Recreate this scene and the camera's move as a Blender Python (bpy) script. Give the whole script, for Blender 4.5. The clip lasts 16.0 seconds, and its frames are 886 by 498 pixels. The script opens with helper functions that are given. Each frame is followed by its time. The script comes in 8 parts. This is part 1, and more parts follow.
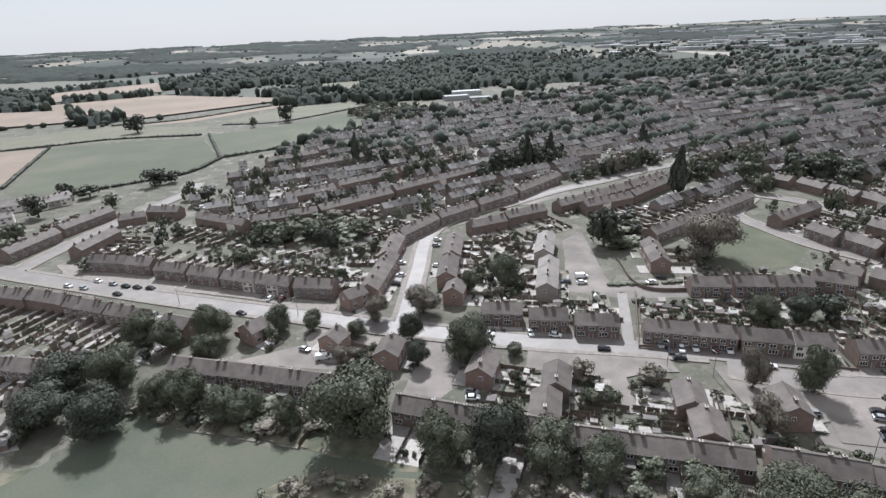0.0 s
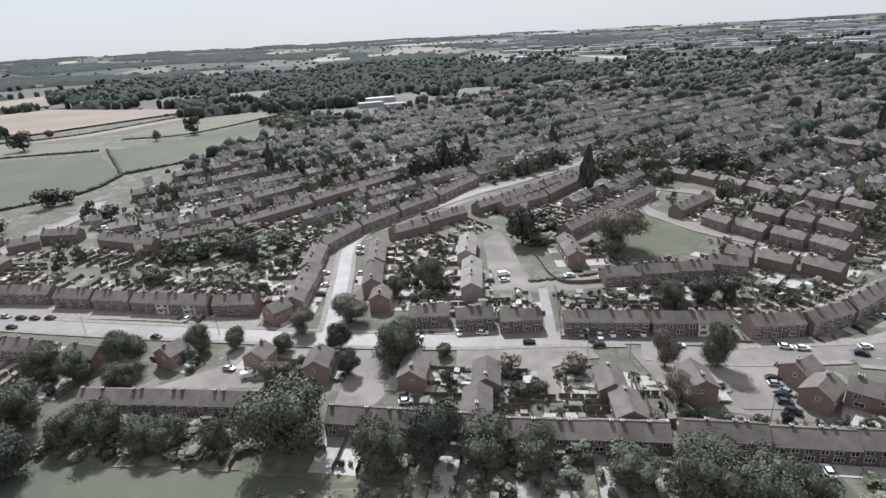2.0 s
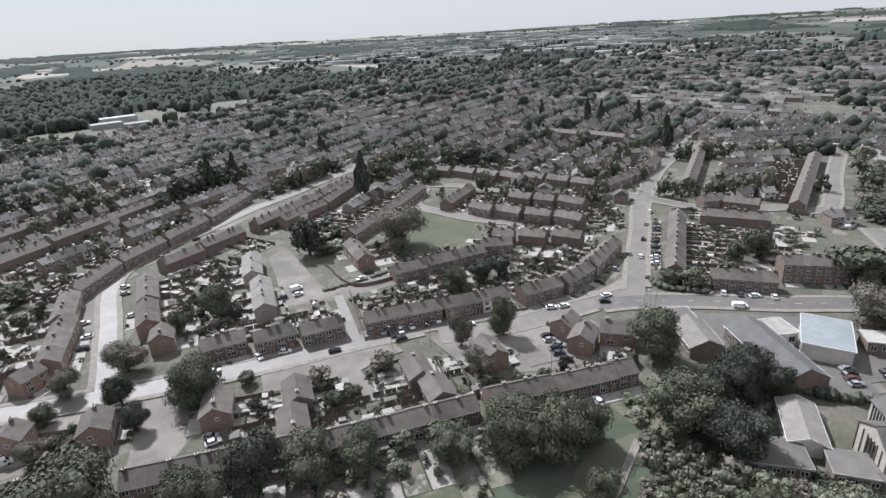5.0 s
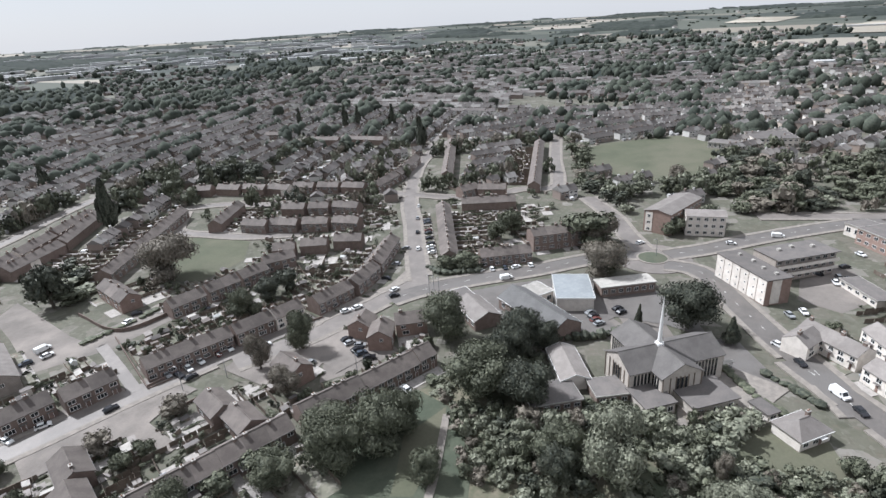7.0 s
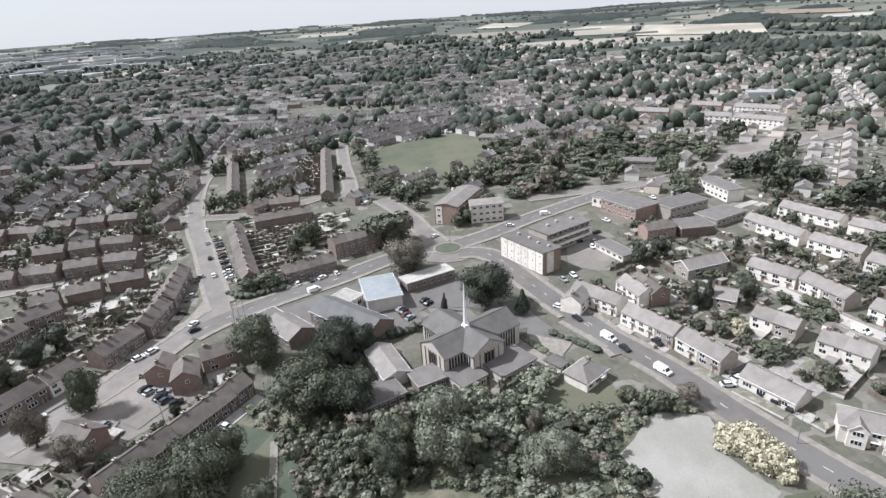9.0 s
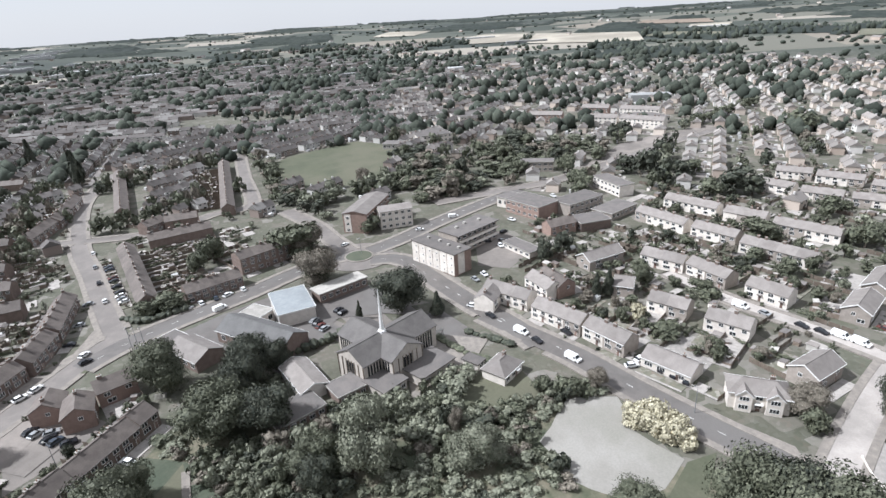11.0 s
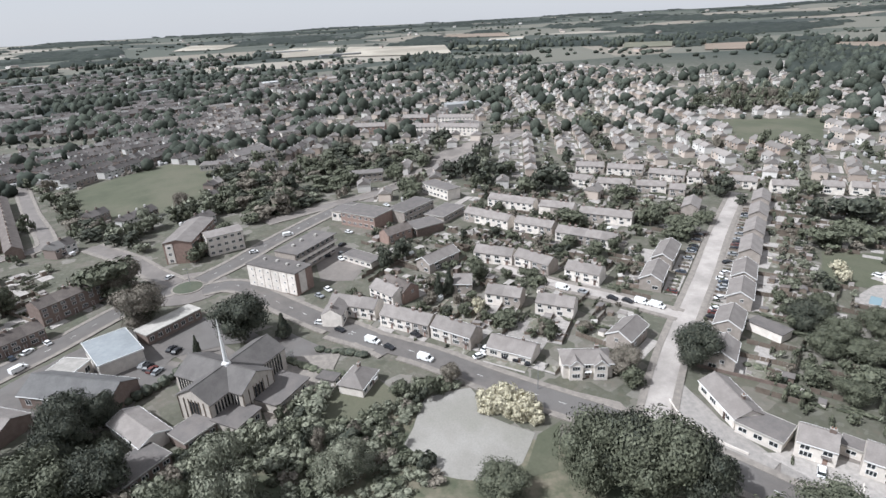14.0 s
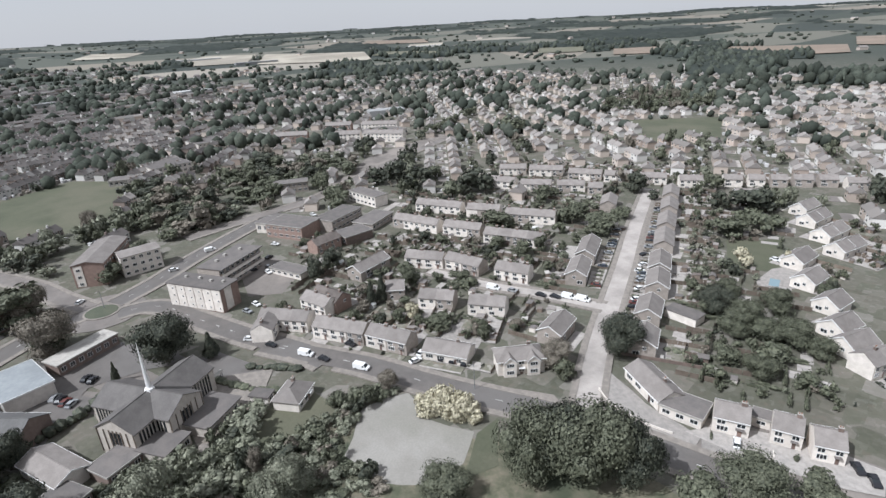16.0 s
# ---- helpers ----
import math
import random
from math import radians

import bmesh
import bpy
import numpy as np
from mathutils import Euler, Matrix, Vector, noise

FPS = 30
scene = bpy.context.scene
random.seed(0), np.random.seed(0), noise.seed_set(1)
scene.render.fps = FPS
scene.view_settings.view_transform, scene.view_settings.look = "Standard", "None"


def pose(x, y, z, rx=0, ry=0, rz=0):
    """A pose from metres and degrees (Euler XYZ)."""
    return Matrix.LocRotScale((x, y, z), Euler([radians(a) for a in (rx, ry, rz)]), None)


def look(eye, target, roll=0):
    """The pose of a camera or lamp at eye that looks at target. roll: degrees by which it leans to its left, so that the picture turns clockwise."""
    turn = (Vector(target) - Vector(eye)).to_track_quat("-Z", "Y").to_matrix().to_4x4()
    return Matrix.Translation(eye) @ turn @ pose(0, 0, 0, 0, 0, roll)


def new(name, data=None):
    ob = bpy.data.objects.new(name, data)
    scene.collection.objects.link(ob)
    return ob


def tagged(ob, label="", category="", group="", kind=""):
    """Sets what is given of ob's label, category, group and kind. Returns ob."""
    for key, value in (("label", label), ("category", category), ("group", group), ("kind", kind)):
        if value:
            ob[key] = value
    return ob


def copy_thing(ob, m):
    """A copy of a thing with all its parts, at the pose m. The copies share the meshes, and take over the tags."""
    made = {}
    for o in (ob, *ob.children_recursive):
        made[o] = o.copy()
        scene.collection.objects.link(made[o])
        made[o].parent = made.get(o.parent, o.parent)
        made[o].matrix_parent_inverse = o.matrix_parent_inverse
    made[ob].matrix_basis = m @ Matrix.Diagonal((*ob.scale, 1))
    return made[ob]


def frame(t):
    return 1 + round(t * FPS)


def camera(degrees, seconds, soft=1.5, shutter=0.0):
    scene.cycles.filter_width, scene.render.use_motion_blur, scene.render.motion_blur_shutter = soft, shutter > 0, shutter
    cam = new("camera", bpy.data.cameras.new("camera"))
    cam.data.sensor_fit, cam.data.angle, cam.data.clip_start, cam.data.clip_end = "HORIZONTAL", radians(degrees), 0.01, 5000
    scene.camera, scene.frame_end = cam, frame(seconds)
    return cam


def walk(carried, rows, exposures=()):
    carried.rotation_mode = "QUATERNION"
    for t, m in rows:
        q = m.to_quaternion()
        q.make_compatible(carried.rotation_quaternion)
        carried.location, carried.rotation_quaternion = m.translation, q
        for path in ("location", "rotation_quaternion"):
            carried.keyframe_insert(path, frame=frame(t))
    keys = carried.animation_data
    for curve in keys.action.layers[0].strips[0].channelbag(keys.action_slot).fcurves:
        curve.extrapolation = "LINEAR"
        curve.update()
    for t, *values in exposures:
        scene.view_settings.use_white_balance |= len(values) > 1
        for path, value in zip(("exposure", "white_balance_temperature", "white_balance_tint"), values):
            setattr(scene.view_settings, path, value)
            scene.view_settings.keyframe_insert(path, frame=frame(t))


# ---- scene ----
cam = camera(77.24, 16.0)
PATH = [
    (0, (-0.00, -0.02, 90.09), (-0.08, 93.09, 53.61), -2.79),
    (0.5, (0.01, -0.36, 90.12), (2.23, 92.78, 53.80), -2.85),
    (1, (-0.19, -0.67, 90.13), (5.08, 92.39, 53.92), -2.93),
    (1.5, (-0.37, -1.10, 90.10), (8.72, 91.70, 53.96), -3.05),
    (2, (-0.25, -1.50, 90.22), (13.45, 90.72, 54.06), -3.19),
    (2.5, (-0.25, -1.81, 90.50), (17.31, 89.71, 54.22), -3.35),
    (3, (-0.32, -2.01, 90.61), (21.01, 88.68, 54.27), -3.41),
    (3.5, (-0.85, -2.32, 90.78), (26.28, 86.75, 54.29), -3.45),
    (6, (-5.07, -1.84, 89.98), (59.49, 64.97, 52.98), -3.21),
    (6.5, (-6.00, -1.69, 90.33), (65.14, 57.86, 53.00), -3.26),
    (7, (-6.81, -2.20, 90.92), (70.63, 48.60, 53.21), -3.41),
    (7.5, (-7.48, -2.16, 91.25), (75.15, 39.36, 53.20), -3.57),
    (8, (-7.99, -2.45, 91.54), (78.68, 29.41, 53.15), -3.75),
    (8.5, (-8.29, -2.49, 91.79), (80.67, 21.79, 53.12), -3.83),
    (9, (-8.64, -2.53, 91.93), (81.75, 15.63, 53.18), -3.85),
    (11.5, (-9.41, -2.08, 91.03), (82.93, -3.98, 52.69), -3.38),
    (12, (-9.55, -1.64, 90.90), (82.64, -8.06, 52.68), -3.20),
    (12.5, (-9.78, -1.48, 90.92), (82.03, -12.20, 52.76), -3.16),
    (13, (-10.21, -0.93, 91.07), (80.53, -18.66, 52.97), -3.09),
    (13.5, (-10.45, -0.64, 91.38), (79.32, -22.74, 53.25), -3.09),
    (14, (-10.65, -0.48, 91.61), (77.85, -27.25, 53.53), -3.06),
    (14.5, (-10.90, -0.78, 91.65), (76.59, -30.72, 53.60), -3.14),
    (15, (-11.00, -0.39, 91.65), (75.28, -33.82, 53.74), -3.12),
    (15.5, (-10.92, -0.15, 91.73), (74.36, -36.12, 53.87), -3.06),
    (16, (-11.30, -0.13, 91.81), (72.87, -38.72, 54.05), -3.09),
]
walk(cam, [(t, look(eye, target, roll)) for t, eye, target, roll in PATH], [(0, 0.64, 5640, 10), (6, 0.57, 5640, 10), (8, 0.76, 5640, 10), (12.5, 0.68, 5640, 10), (16, 0.37, 5640, 10)])

# ---- light ----
SUN_AZ, SUN_EL = radians(-4), radians(49)
world = bpy.data.worlds.new("sky")
scene.world = world
world.use_nodes = True
wn = world.node_tree
sky = wn.nodes.new("ShaderNodeTexSky")
sky.sky_type = "NISHITA"
sky.sun_disc = False
sky.sun_elevation, sky.sun_rotation = SUN_EL, SUN_AZ % (2 * math.pi)
sky.air_density, sky.dust_density, sky.ozone_density = 1.0, 1.2, 1.0
# a thin bright veil of cloud over the whole sky
cloud = wn.nodes.new("ShaderNodeTexNoise")
cloud.inputs["Scale"].default_value, cloud.inputs["Detail"].default_value = 2.2, 6.0
veil = wn.nodes.new("ShaderNodeMix")
veil.data_type = "RGBA"
veil.inputs[6].default_value, veil.inputs[7].default_value = (4.72, 4.47, 4.22, 1), (5.2, 4.98, 4.74, 1)
wn.links.new(cloud.outputs["Fac"], veil.inputs[0])
both = wn.nodes.new("ShaderNodeMix")
both.data_type = "RGBA"
both.inputs[0].default_value = 0.9
wn.links.new(sky.outputs[0], both.inputs[6])
wn.links.new(veil.outputs[2], both.inputs[7])
wn.links.new(both.outputs[2], wn.nodes["Background"].inputs[0])
wn.nodes["Background"].inputs[1].default_value = 0.1
sun = new("sun", bpy.data.lights.new("sun", "SUN"))
sun.data.energy, sun.data.angle, sun.data.color = 4.2, radians(0.8), (1.0, 0.95, 0.88)
sun_way = Vector((math.sin(SUN_AZ) * math.cos(SUN_EL), math.cos(SUN_AZ) * math.cos(SUN_EL), math.sin(SUN_EL)))
sun.rotation_mode = "QUATERNION"
sun.rotation_quaternion = sun_way.to_track_quat("Z", "Y")
sun.location = (0, 0, 300)


# ---- materials ----
def material(name, colour, second=None, scale=0.5, rough=0.9, fine=None, bump=0.0, bump_scale=6.0, vary=0.0, per="object", metal=0.0, spec=0.3, third=None, big=0.02, share=None):
    """Colour blended with a second one by noise at two sizes, with relief, and varied from object to object or island to island."""
    m = bpy.data.materials.new(name)
    m.use_nodes = True
    n, l = m.node_tree.nodes, m.node_tree.links
    b = n["Principled BSDF"]
    b.inputs["Roughness"].default_value, b.inputs["Metallic"].default_value = rough, metal
    b.inputs["Specular IOR Level"].default_value = spec
    geo = n.new("ShaderNodeNewGeometry")

    def noise_at(size, detail=4.0, rough_=0.6):
        t = n.new("ShaderNodeTexNoise")
        t.inputs["Scale"].default_value, t.inputs["Detail"].default_value, t.inputs["Roughness"].default_value = size, detail, rough_
        l.new(geo.outputs["Position"], t.inputs["Vector"])
        return t

    def mix(a, c, f, kind="MIX"):
        x = n.new("ShaderNodeMix")
        x.data_type, x.blend_type = "RGBA", kind
        for s, v in ((x.inputs[6], a), (x.inputs[7], c)):
            if isinstance(v, tuple):
                s.default_value = (*v, 1)
            else:
                l.new(v, s)
        if isinstance(f, float):
            x.inputs[0].default_value = f
        else:
            l.new(f, x.inputs[0])
        return x.outputs[2]

    def ramp(f, lo, hi):
        r = n.new("ShaderNodeMapRange")
        r.inputs["From Min"].default_value, r.inputs["From Max"].default_value = lo, hi
        l.new(f, r.inputs["Value"])
        return r.outputs[0]

    out = colour
    if second:
        out = mix(colour, second, ramp(noise_at(scale).outputs["Fac"], 0.38, 0.62))
    if share is not None:
        pick = n.new("ShaderNodeMath")
        pick.operation = "LESS_THAN"
        pick.inputs[1].default_value = share[0]
        l.new(geo.outputs["Random Per Island"], pick.inputs[0])
        out = mix(out, share[1], pick.outputs[0])
    if third:
        out = mix(out, third, ramp(noise_at(big, 6.0).outputs["Fac"], 0.45, 0.62))
    grain = noise_at(fine or scale * 9, 3.0)
    out = mix(out, (0.42, 0.42, 0.42), ramp(grain.outputs["Fac"], 0.3, 0.75), "OVERLAY") if fine else out
    if vary:
        src = n.new("ShaderNodeObjectInfo").outputs["Random"] if per == "object" else geo.outputs["Random Per Island"]
        hsv = n.new("ShaderNodeHueSaturation")
        r = n.new("ShaderNodeMapRange")
        r.inputs["To Min"].default_value, r.inputs["To Max"].default_value = 1 - vary, 1 + vary
        l.new(src, r.inputs["Value"])
        l.new(r.outputs[0], hsv.inputs["Value"])
        if isinstance(out, tuple):
            hsv.inputs["Color"].default_value = (*out, 1)
        else:
            l.new(out, hsv.inputs["Color"])
        out = hsv.outputs[0]
    if isinstance(out, tuple):
        b.inputs["Base Color"].default_value = (*out, 1)
    else:
        l.new(out, b.inputs["Base Color"])
    if bump:
        bm_ = n.new("ShaderNodeBump")
        bm_.inputs["Strength"].default_value, bm_.inputs["Distance"].default_value = bump, 0.1
        l.new(noise_at(bump_scale, 3.0).outputs["Fac"], bm_.inputs["Height"])
        l.new(bm_.outputs[0], b.inputs["Normal"])
    return m


M = {
    "ground": material("garden_ground", (0.090, 0.086, 0.063), (0.142, 0.126, 0.102), 0.12, fine=1.2, bump=0.3, third=(0.105, 0.104, 0.077), big=0.03),
    "lane": material("pale_worn_asphalt", (0.4, 0.366, 0.338), (0.45, 0.412, 0.38), 0.25, fine=3.0, third=(0.31, 0.285, 0.262), big=0.07),
    "asphalt": material("asphalt", (0.178, 0.159, 0.144), (0.217, 0.193, 0.175), 0.25, fine=3.0, rough=0.55, spec=0.55, third=(0.158, 0.141, 0.128), big=0.07),
    "tarmac": material("dark_tarmac", (0.116, 0.106, 0.098), (0.147, 0.133, 0.122), 0.25, fine=3.0, rough=0.6, spec=0.5, third=(0.147, 0.137, 0.128), big=0.06),
    "pavement": material("paving", (0.273, 0.245, 0.217), (0.210, 0.190, 0.169), 0.6, fine=4.0, bump=0.1),
    "carpark": material("worn_asphalt", (0.197, 0.177, 0.160), (0.163, 0.147, 0.133), 0.15, fine=2.5, third=(0.263, 0.234, 0.210), big=0.05),
    "grass": material("mown_grass", (0.085, 0.098, 0.070), (0.104, 0.112, 0.083), 0.07, fine=1.5, bump=0.2, third=(0.115, 0.115, 0.085), big=0.03),
    "grassf": material("pasture", (0.1, 0.108, 0.074), (0.13, 0.128, 0.09), 0.02, fine=0.4, third=(0.085, 0.095, 0.064), big=0.006),
    "lawn": material("lawn", (0.083, 0.090, 0.059), (0.104, 0.108, 0.072), 0.06, fine=1.2, third=(0.125, 0.122, 0.086), big=0.025),
    "parkgrass": material("dark_park_grass", (0.07, 0.083, 0.058), (0.088, 0.1, 0.07), 0.1, fine=1.4, bump=0.3, third=(0.1, 0.106, 0.076), big=0.05),
    "rough": material("rough_grass", (0.1, 0.105, 0.068), (0.19, 0.17, 0.125), 0.25, fine=1.5, bump=0.4, third=(0.07, 0.08, 0.052), big=0.06),
    "scrub": material("dry_grass", (0.19, 0.17, 0.125), (0.1, 0.1, 0.068), 0.3, fine=1.6, bump=0.5),
    "sand": material("pale_gravel", (0.31, 0.295, 0.268), (0.27, 0.256, 0.23), 0.12, fine=2.0, third=(0.25, 0.24, 0.21), big=0.04),
    "stubble": material("stubble", (0.235, 0.185, 0.145), (0.21, 0.175, 0.135), 0.03, fine=0.5, third=(0.27, 0.215, 0.17), big=0.008),
    "straw": material("pale_ripe_corn", (0.312, 0.281, 0.234), (0.265, 0.242, 0.195), 0.02, fine=0.3, third=(0.44, 0.4, 0.33), big=0.005),
    "pale": material("hay_meadow", (0.17, 0.162, 0.118), (0.14, 0.14, 0.1), 0.03, fine=0.5),
    "plot": material("back_garden", (0.161, 0.158, 0.117), (0.211, 0.197, 0.160), 0.3, fine=2.0, vary=0.45, bump=0.2),
    "patio": material("patio_slabs", (0.402, 0.372, 0.343), (0.312, 0.292, 0.272), 0.8, fine=4.0, vary=0.25),
    "brick": material("brown_brick", (0.158, 0.121, 0.104), (0.200, 0.154, 0.132), 0.7, fine=5.0, vary=0.14),
    "redbrick": material("red_brick", (0.247, 0.176, 0.146), (0.294, 0.212, 0.178), 0.7, fine=5.0, vary=0.12),
    "buffbrick": material("buff_brick", (0.35, 0.31, 0.275), (0.29, 0.255, 0.225), 0.7, fine=5.0, vary=0.1),
    "render": material("white_render", (0.703, 0.655, 0.602), (0.603, 0.560, 0.512), 0.5, fine=3.0, vary=0.1),
    "tile": material("brown_roof_tile", (0.112, 0.095, 0.086), (0.151, 0.130, 0.116), 0.35, fine=3.0, bump=0.35, bump_scale=4.0, vary=0.18, rough=0.75),
    "greytile": material("grey_roof_tile", (0.201, 0.181, 0.167), (0.246, 0.224, 0.208), 0.35, fine=3.0, bump=0.35, bump_scale=4.0, vary=0.14, rough=0.75),
    "palestone": material("pale_stone_walling", (0.5, 0.455, 0.405), (0.42, 0.38, 0.335), 0.6, fine=4.0, bump=0.1),
    "slate": material("dark_church_slate", (0.105, 0.097, 0.092), (0.135, 0.125, 0.118), 0.3, fine=3.0, bump=0.3, bump_scale=4.0, rough=0.7),
    "flatroof": material("roofing_felt", (0.168, 0.152, 0.142), (0.134, 0.124, 0.118), 0.3, fine=2.0, vary=0.15),
    "glass": material("window_glass", (0.02, 0.023, 0.026), rough=0.08, spec=0.6),
    "upvc": material("white_frame", (0.75, 0.74, 0.72), (0.68, 0.67, 0.65), 2.0, rough=0.5),
    "door": material("painted_door", (0.2, 0.14, 0.11), (0.14, 0.1, 0.09), 2.0, rough=0.5, vary=0.6),
    "concrete": material("concrete", (0.422, 0.400, 0.368), (0.332, 0.315, 0.288), 0.5, fine=3.0, vary=0.12),
    "pot": material("clay_pot", (0.28, 0.17, 0.12), (0.2, 0.12, 0.09), 3.0),
    "wood": material("fence_boards", (0.15, 0.12, 0.095), (0.2, 0.165, 0.135), 0.5, fine=4.0, vary=0.3),
    "bark": material("bark", (0.09, 0.075, 0.06), (0.06, 0.05, 0.042), 2.0, fine=8.0, bump=0.5),
    "leaf_t": material("thicket_leaves", (0.106, 0.115, 0.082), (0.260, 0.265, 0.197), 1.1, fine=9.0, bump=0.6, bump_scale=3.0, vary=0.22, per="island", rough=0.7),
    "leaf_m": material("leaves", (0.058, 0.065, 0.043), (0.143, 0.149, 0.102), 1.1, fine=9.0, bump=0.6, bump_scale=3.0, vary=0.22, per="island", rough=0.7),
    "leaf_d": material("dark_leaves", (0.032, 0.039, 0.029), (0.088, 0.092, 0.066), 1.1, fine=9.0, bump=0.6, bump_scale=3.0, vary=0.22, per="island", rough=0.7),
    "leaf_b": material("dusty_leaves", (0.115, 0.102, 0.08), (0.225, 0.2, 0.162), 1.2, fine=4.0, vary=0.3, per="island", rough=0.75),
    "leaf_y": material("yellow_leaves", (0.54, 0.5, 0.375), (0.36, 0.335, 0.235), 2.5, fine=7.0, vary=0.35, per="island", rough=0.75),
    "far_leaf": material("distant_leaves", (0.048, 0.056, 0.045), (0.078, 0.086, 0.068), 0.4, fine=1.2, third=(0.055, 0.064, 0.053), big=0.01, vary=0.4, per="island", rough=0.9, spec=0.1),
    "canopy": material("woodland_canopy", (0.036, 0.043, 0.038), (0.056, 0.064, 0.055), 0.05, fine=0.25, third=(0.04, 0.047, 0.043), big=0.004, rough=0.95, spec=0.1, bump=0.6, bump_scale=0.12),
    "far_tile": material("distant_roofs", (0.090, 0.081, 0.076), (0.122, 0.110, 0.104), 0.01, vary=0.35, per="island", rough=0.8, share=(0.16, (0.28, 0.265, 0.25))),
    "far_wall": material("distant_walls", (0.15, 0.12, 0.104), (0.2, 0.165, 0.145), 0.008, vary=0.3, per="island", share=(0.4, (0.62, 0.6, 0.57))),
    "pale_tile": material("grey_brown_tiles", (0.2, 0.182, 0.168), (0.26, 0.238, 0.22), 0.01, vary=0.3, per="island", rough=0.8),
    "pale_wall": material("cream_walls", (0.5, 0.44, 0.385), (0.36, 0.295, 0.25), 0.008, vary=0.3, per="island", share=(0.3, (0.76, 0.73, 0.69))),
    "far_bits": material("sheds_and_cars", (0.2, 0.175, 0.15), (0.12, 0.11, 0.1), 0.01, vary=0.6, per="island", share=(0.45, (0.62, 0.61, 0.6))),
    "far_white": material("white_sheet_roofs", (0.4, 0.4, 0.395), (0.3, 0.3, 0.298), 0.01, vary=0.3, per="island", rough=0.6),
    "bluemetal": material("pale_blue_metal_roof", (0.3, 0.32, 0.33), (0.25, 0.268, 0.278), 0.3, fine=1.0, rough=0.4, spec=0.5),
    "hallroof": material("blue_grey_roof_sheet", (0.125, 0.122, 0.12), (0.15, 0.147, 0.144), 0.3, fine=2.0, rough=0.85, spec=0.2),
    "tyre": material("tyre", (0.02, 0.02, 0.02), rough=0.85),
    "chrome": material("wheel_alloy", (0.5, 0.5, 0.5), rough=0.35, metal=0.8),
    "paint_w": material("white_car_paint", (0.75, 0.75, 0.74), rough=0.25, spec=0.5),
    "paint_k": material("black_car_paint", (0.02, 0.02, 0.024), rough=0.2, spec=0.5),
    "paint_s": material("silver_car_paint", (0.4, 0.41, 0.42), rough=0.25, metal=0.4, spec=0.5),
    "paint_r": material("dark_red_car_paint", (0.12, 0.045, 0.04), rough=0.22, spec=0.5),
    "paint_b": material("dark_blue_car_paint", (0.05, 0.06, 0.078), rough=0.22, spec=0.5),
    "lampglass": material("headlamp_glass", (0.6, 0.6, 0.58), rough=0.15, spec=0.6),
    "redlamp": material("tail_lamp_glass", (0.3, 0.02, 0.02), rough=0.2, spec=0.6),
    "steel": material("galvanised_steel", (0.3, 0.31, 0.32), (0.24, 0.25, 0.26), 1.0, rough=0.5, metal=0.5),
    "paintline": material("road_paint", (0.72, 0.71, 0.68), (0.5, 0.49, 0.47), 0.8, rough=0.8),
    "soil": material("bare_soil", (0.24, 0.19, 0.15), (0.18, 0.15, 0.12), 0.4, fine=2.0, bump=0.3),
    "water": material("pool_water", (0.19, 0.27, 0.3), rough=0.08, spec=0.6),
}


def patchwork(m, size, crops, blend=1.0):
    """Lays small plots of lawn, soil, paving and gravel over a material, each cell with a colour of its own."""
    n, l = m.node_tree.nodes, m.node_tree.links
    b = n["Principled BSDF"]
    base = b.inputs["Base Color"].links[0].from_socket
    geo = n.new("ShaderNodeNewGeometry")
    vor = n.new("ShaderNodeTexVoronoi")
    vor.distance = "CHEBYCHEV"
    vor.inputs["Scale"].default_value = size
    turn = n.new("ShaderNodeMapping")
    turn.inputs["Rotation"].default_value = (0, 0, -0.35)
    l.new(geo.outputs["Position"], turn.inputs["Vector"])
    l.new(turn.outputs[0], vor.inputs["Vector"])
    ramp = n.new("ShaderNodeValToRGB")
    ramp.color_ramp.interpolation = "CONSTANT"
    for pos, c in crops[2:]:
        ramp.color_ramp.elements.new(pos)
    for i, (pos, c) in enumerate(crops):
        ramp.color_ramp.elements[i].position, ramp.color_ramp.elements[i].color = pos, (*c, 1)
    sep = n.new("ShaderNodeSeparateColor")
    l.new(vor.outputs["Color"], sep.inputs[0])
    l.new(sep.outputs[0], ramp.inputs[0])
    mix = n.new("ShaderNodeMix")
    mix.data_type = "RGBA"
    mix.inputs[0].default_value = blend
    l.new(base, mix.inputs[6])
    l.new(ramp.outputs[0], mix.inputs[7])
    l.new(mix.outputs[2], b.inputs["Base Color"])


YARD = [(0.0, (0.13, 0.132, 0.1)), (0.3, (0.19, 0.175, 0.15)), (0.45, (0.09, 0.095, 0.072)), (0.6, (0.25, 0.235, 0.21)), (0.74, (0.13, 0.13, 0.095)), (0.86, (0.36, 0.34, 0.315)), (0.94, (0.2, 0.15, 0.125))]
patchwork(M["ground"], 0.8, YARD, 0.22)
patchwork(M["ground"], 0.17, [(0.0, (0.1, 0.104, 0.078)), (0.3, (0.13, 0.122, 0.102)), (0.45, (0.072, 0.077, 0.057)), (0.65, (0.17, 0.158, 0.138)), (0.78, (0.09, 0.092, 0.068)), (0.92, (0.25, 0.234, 0.214))], 0.45)
patchwork(M["plot"], 0.9, YARD, 0.45)


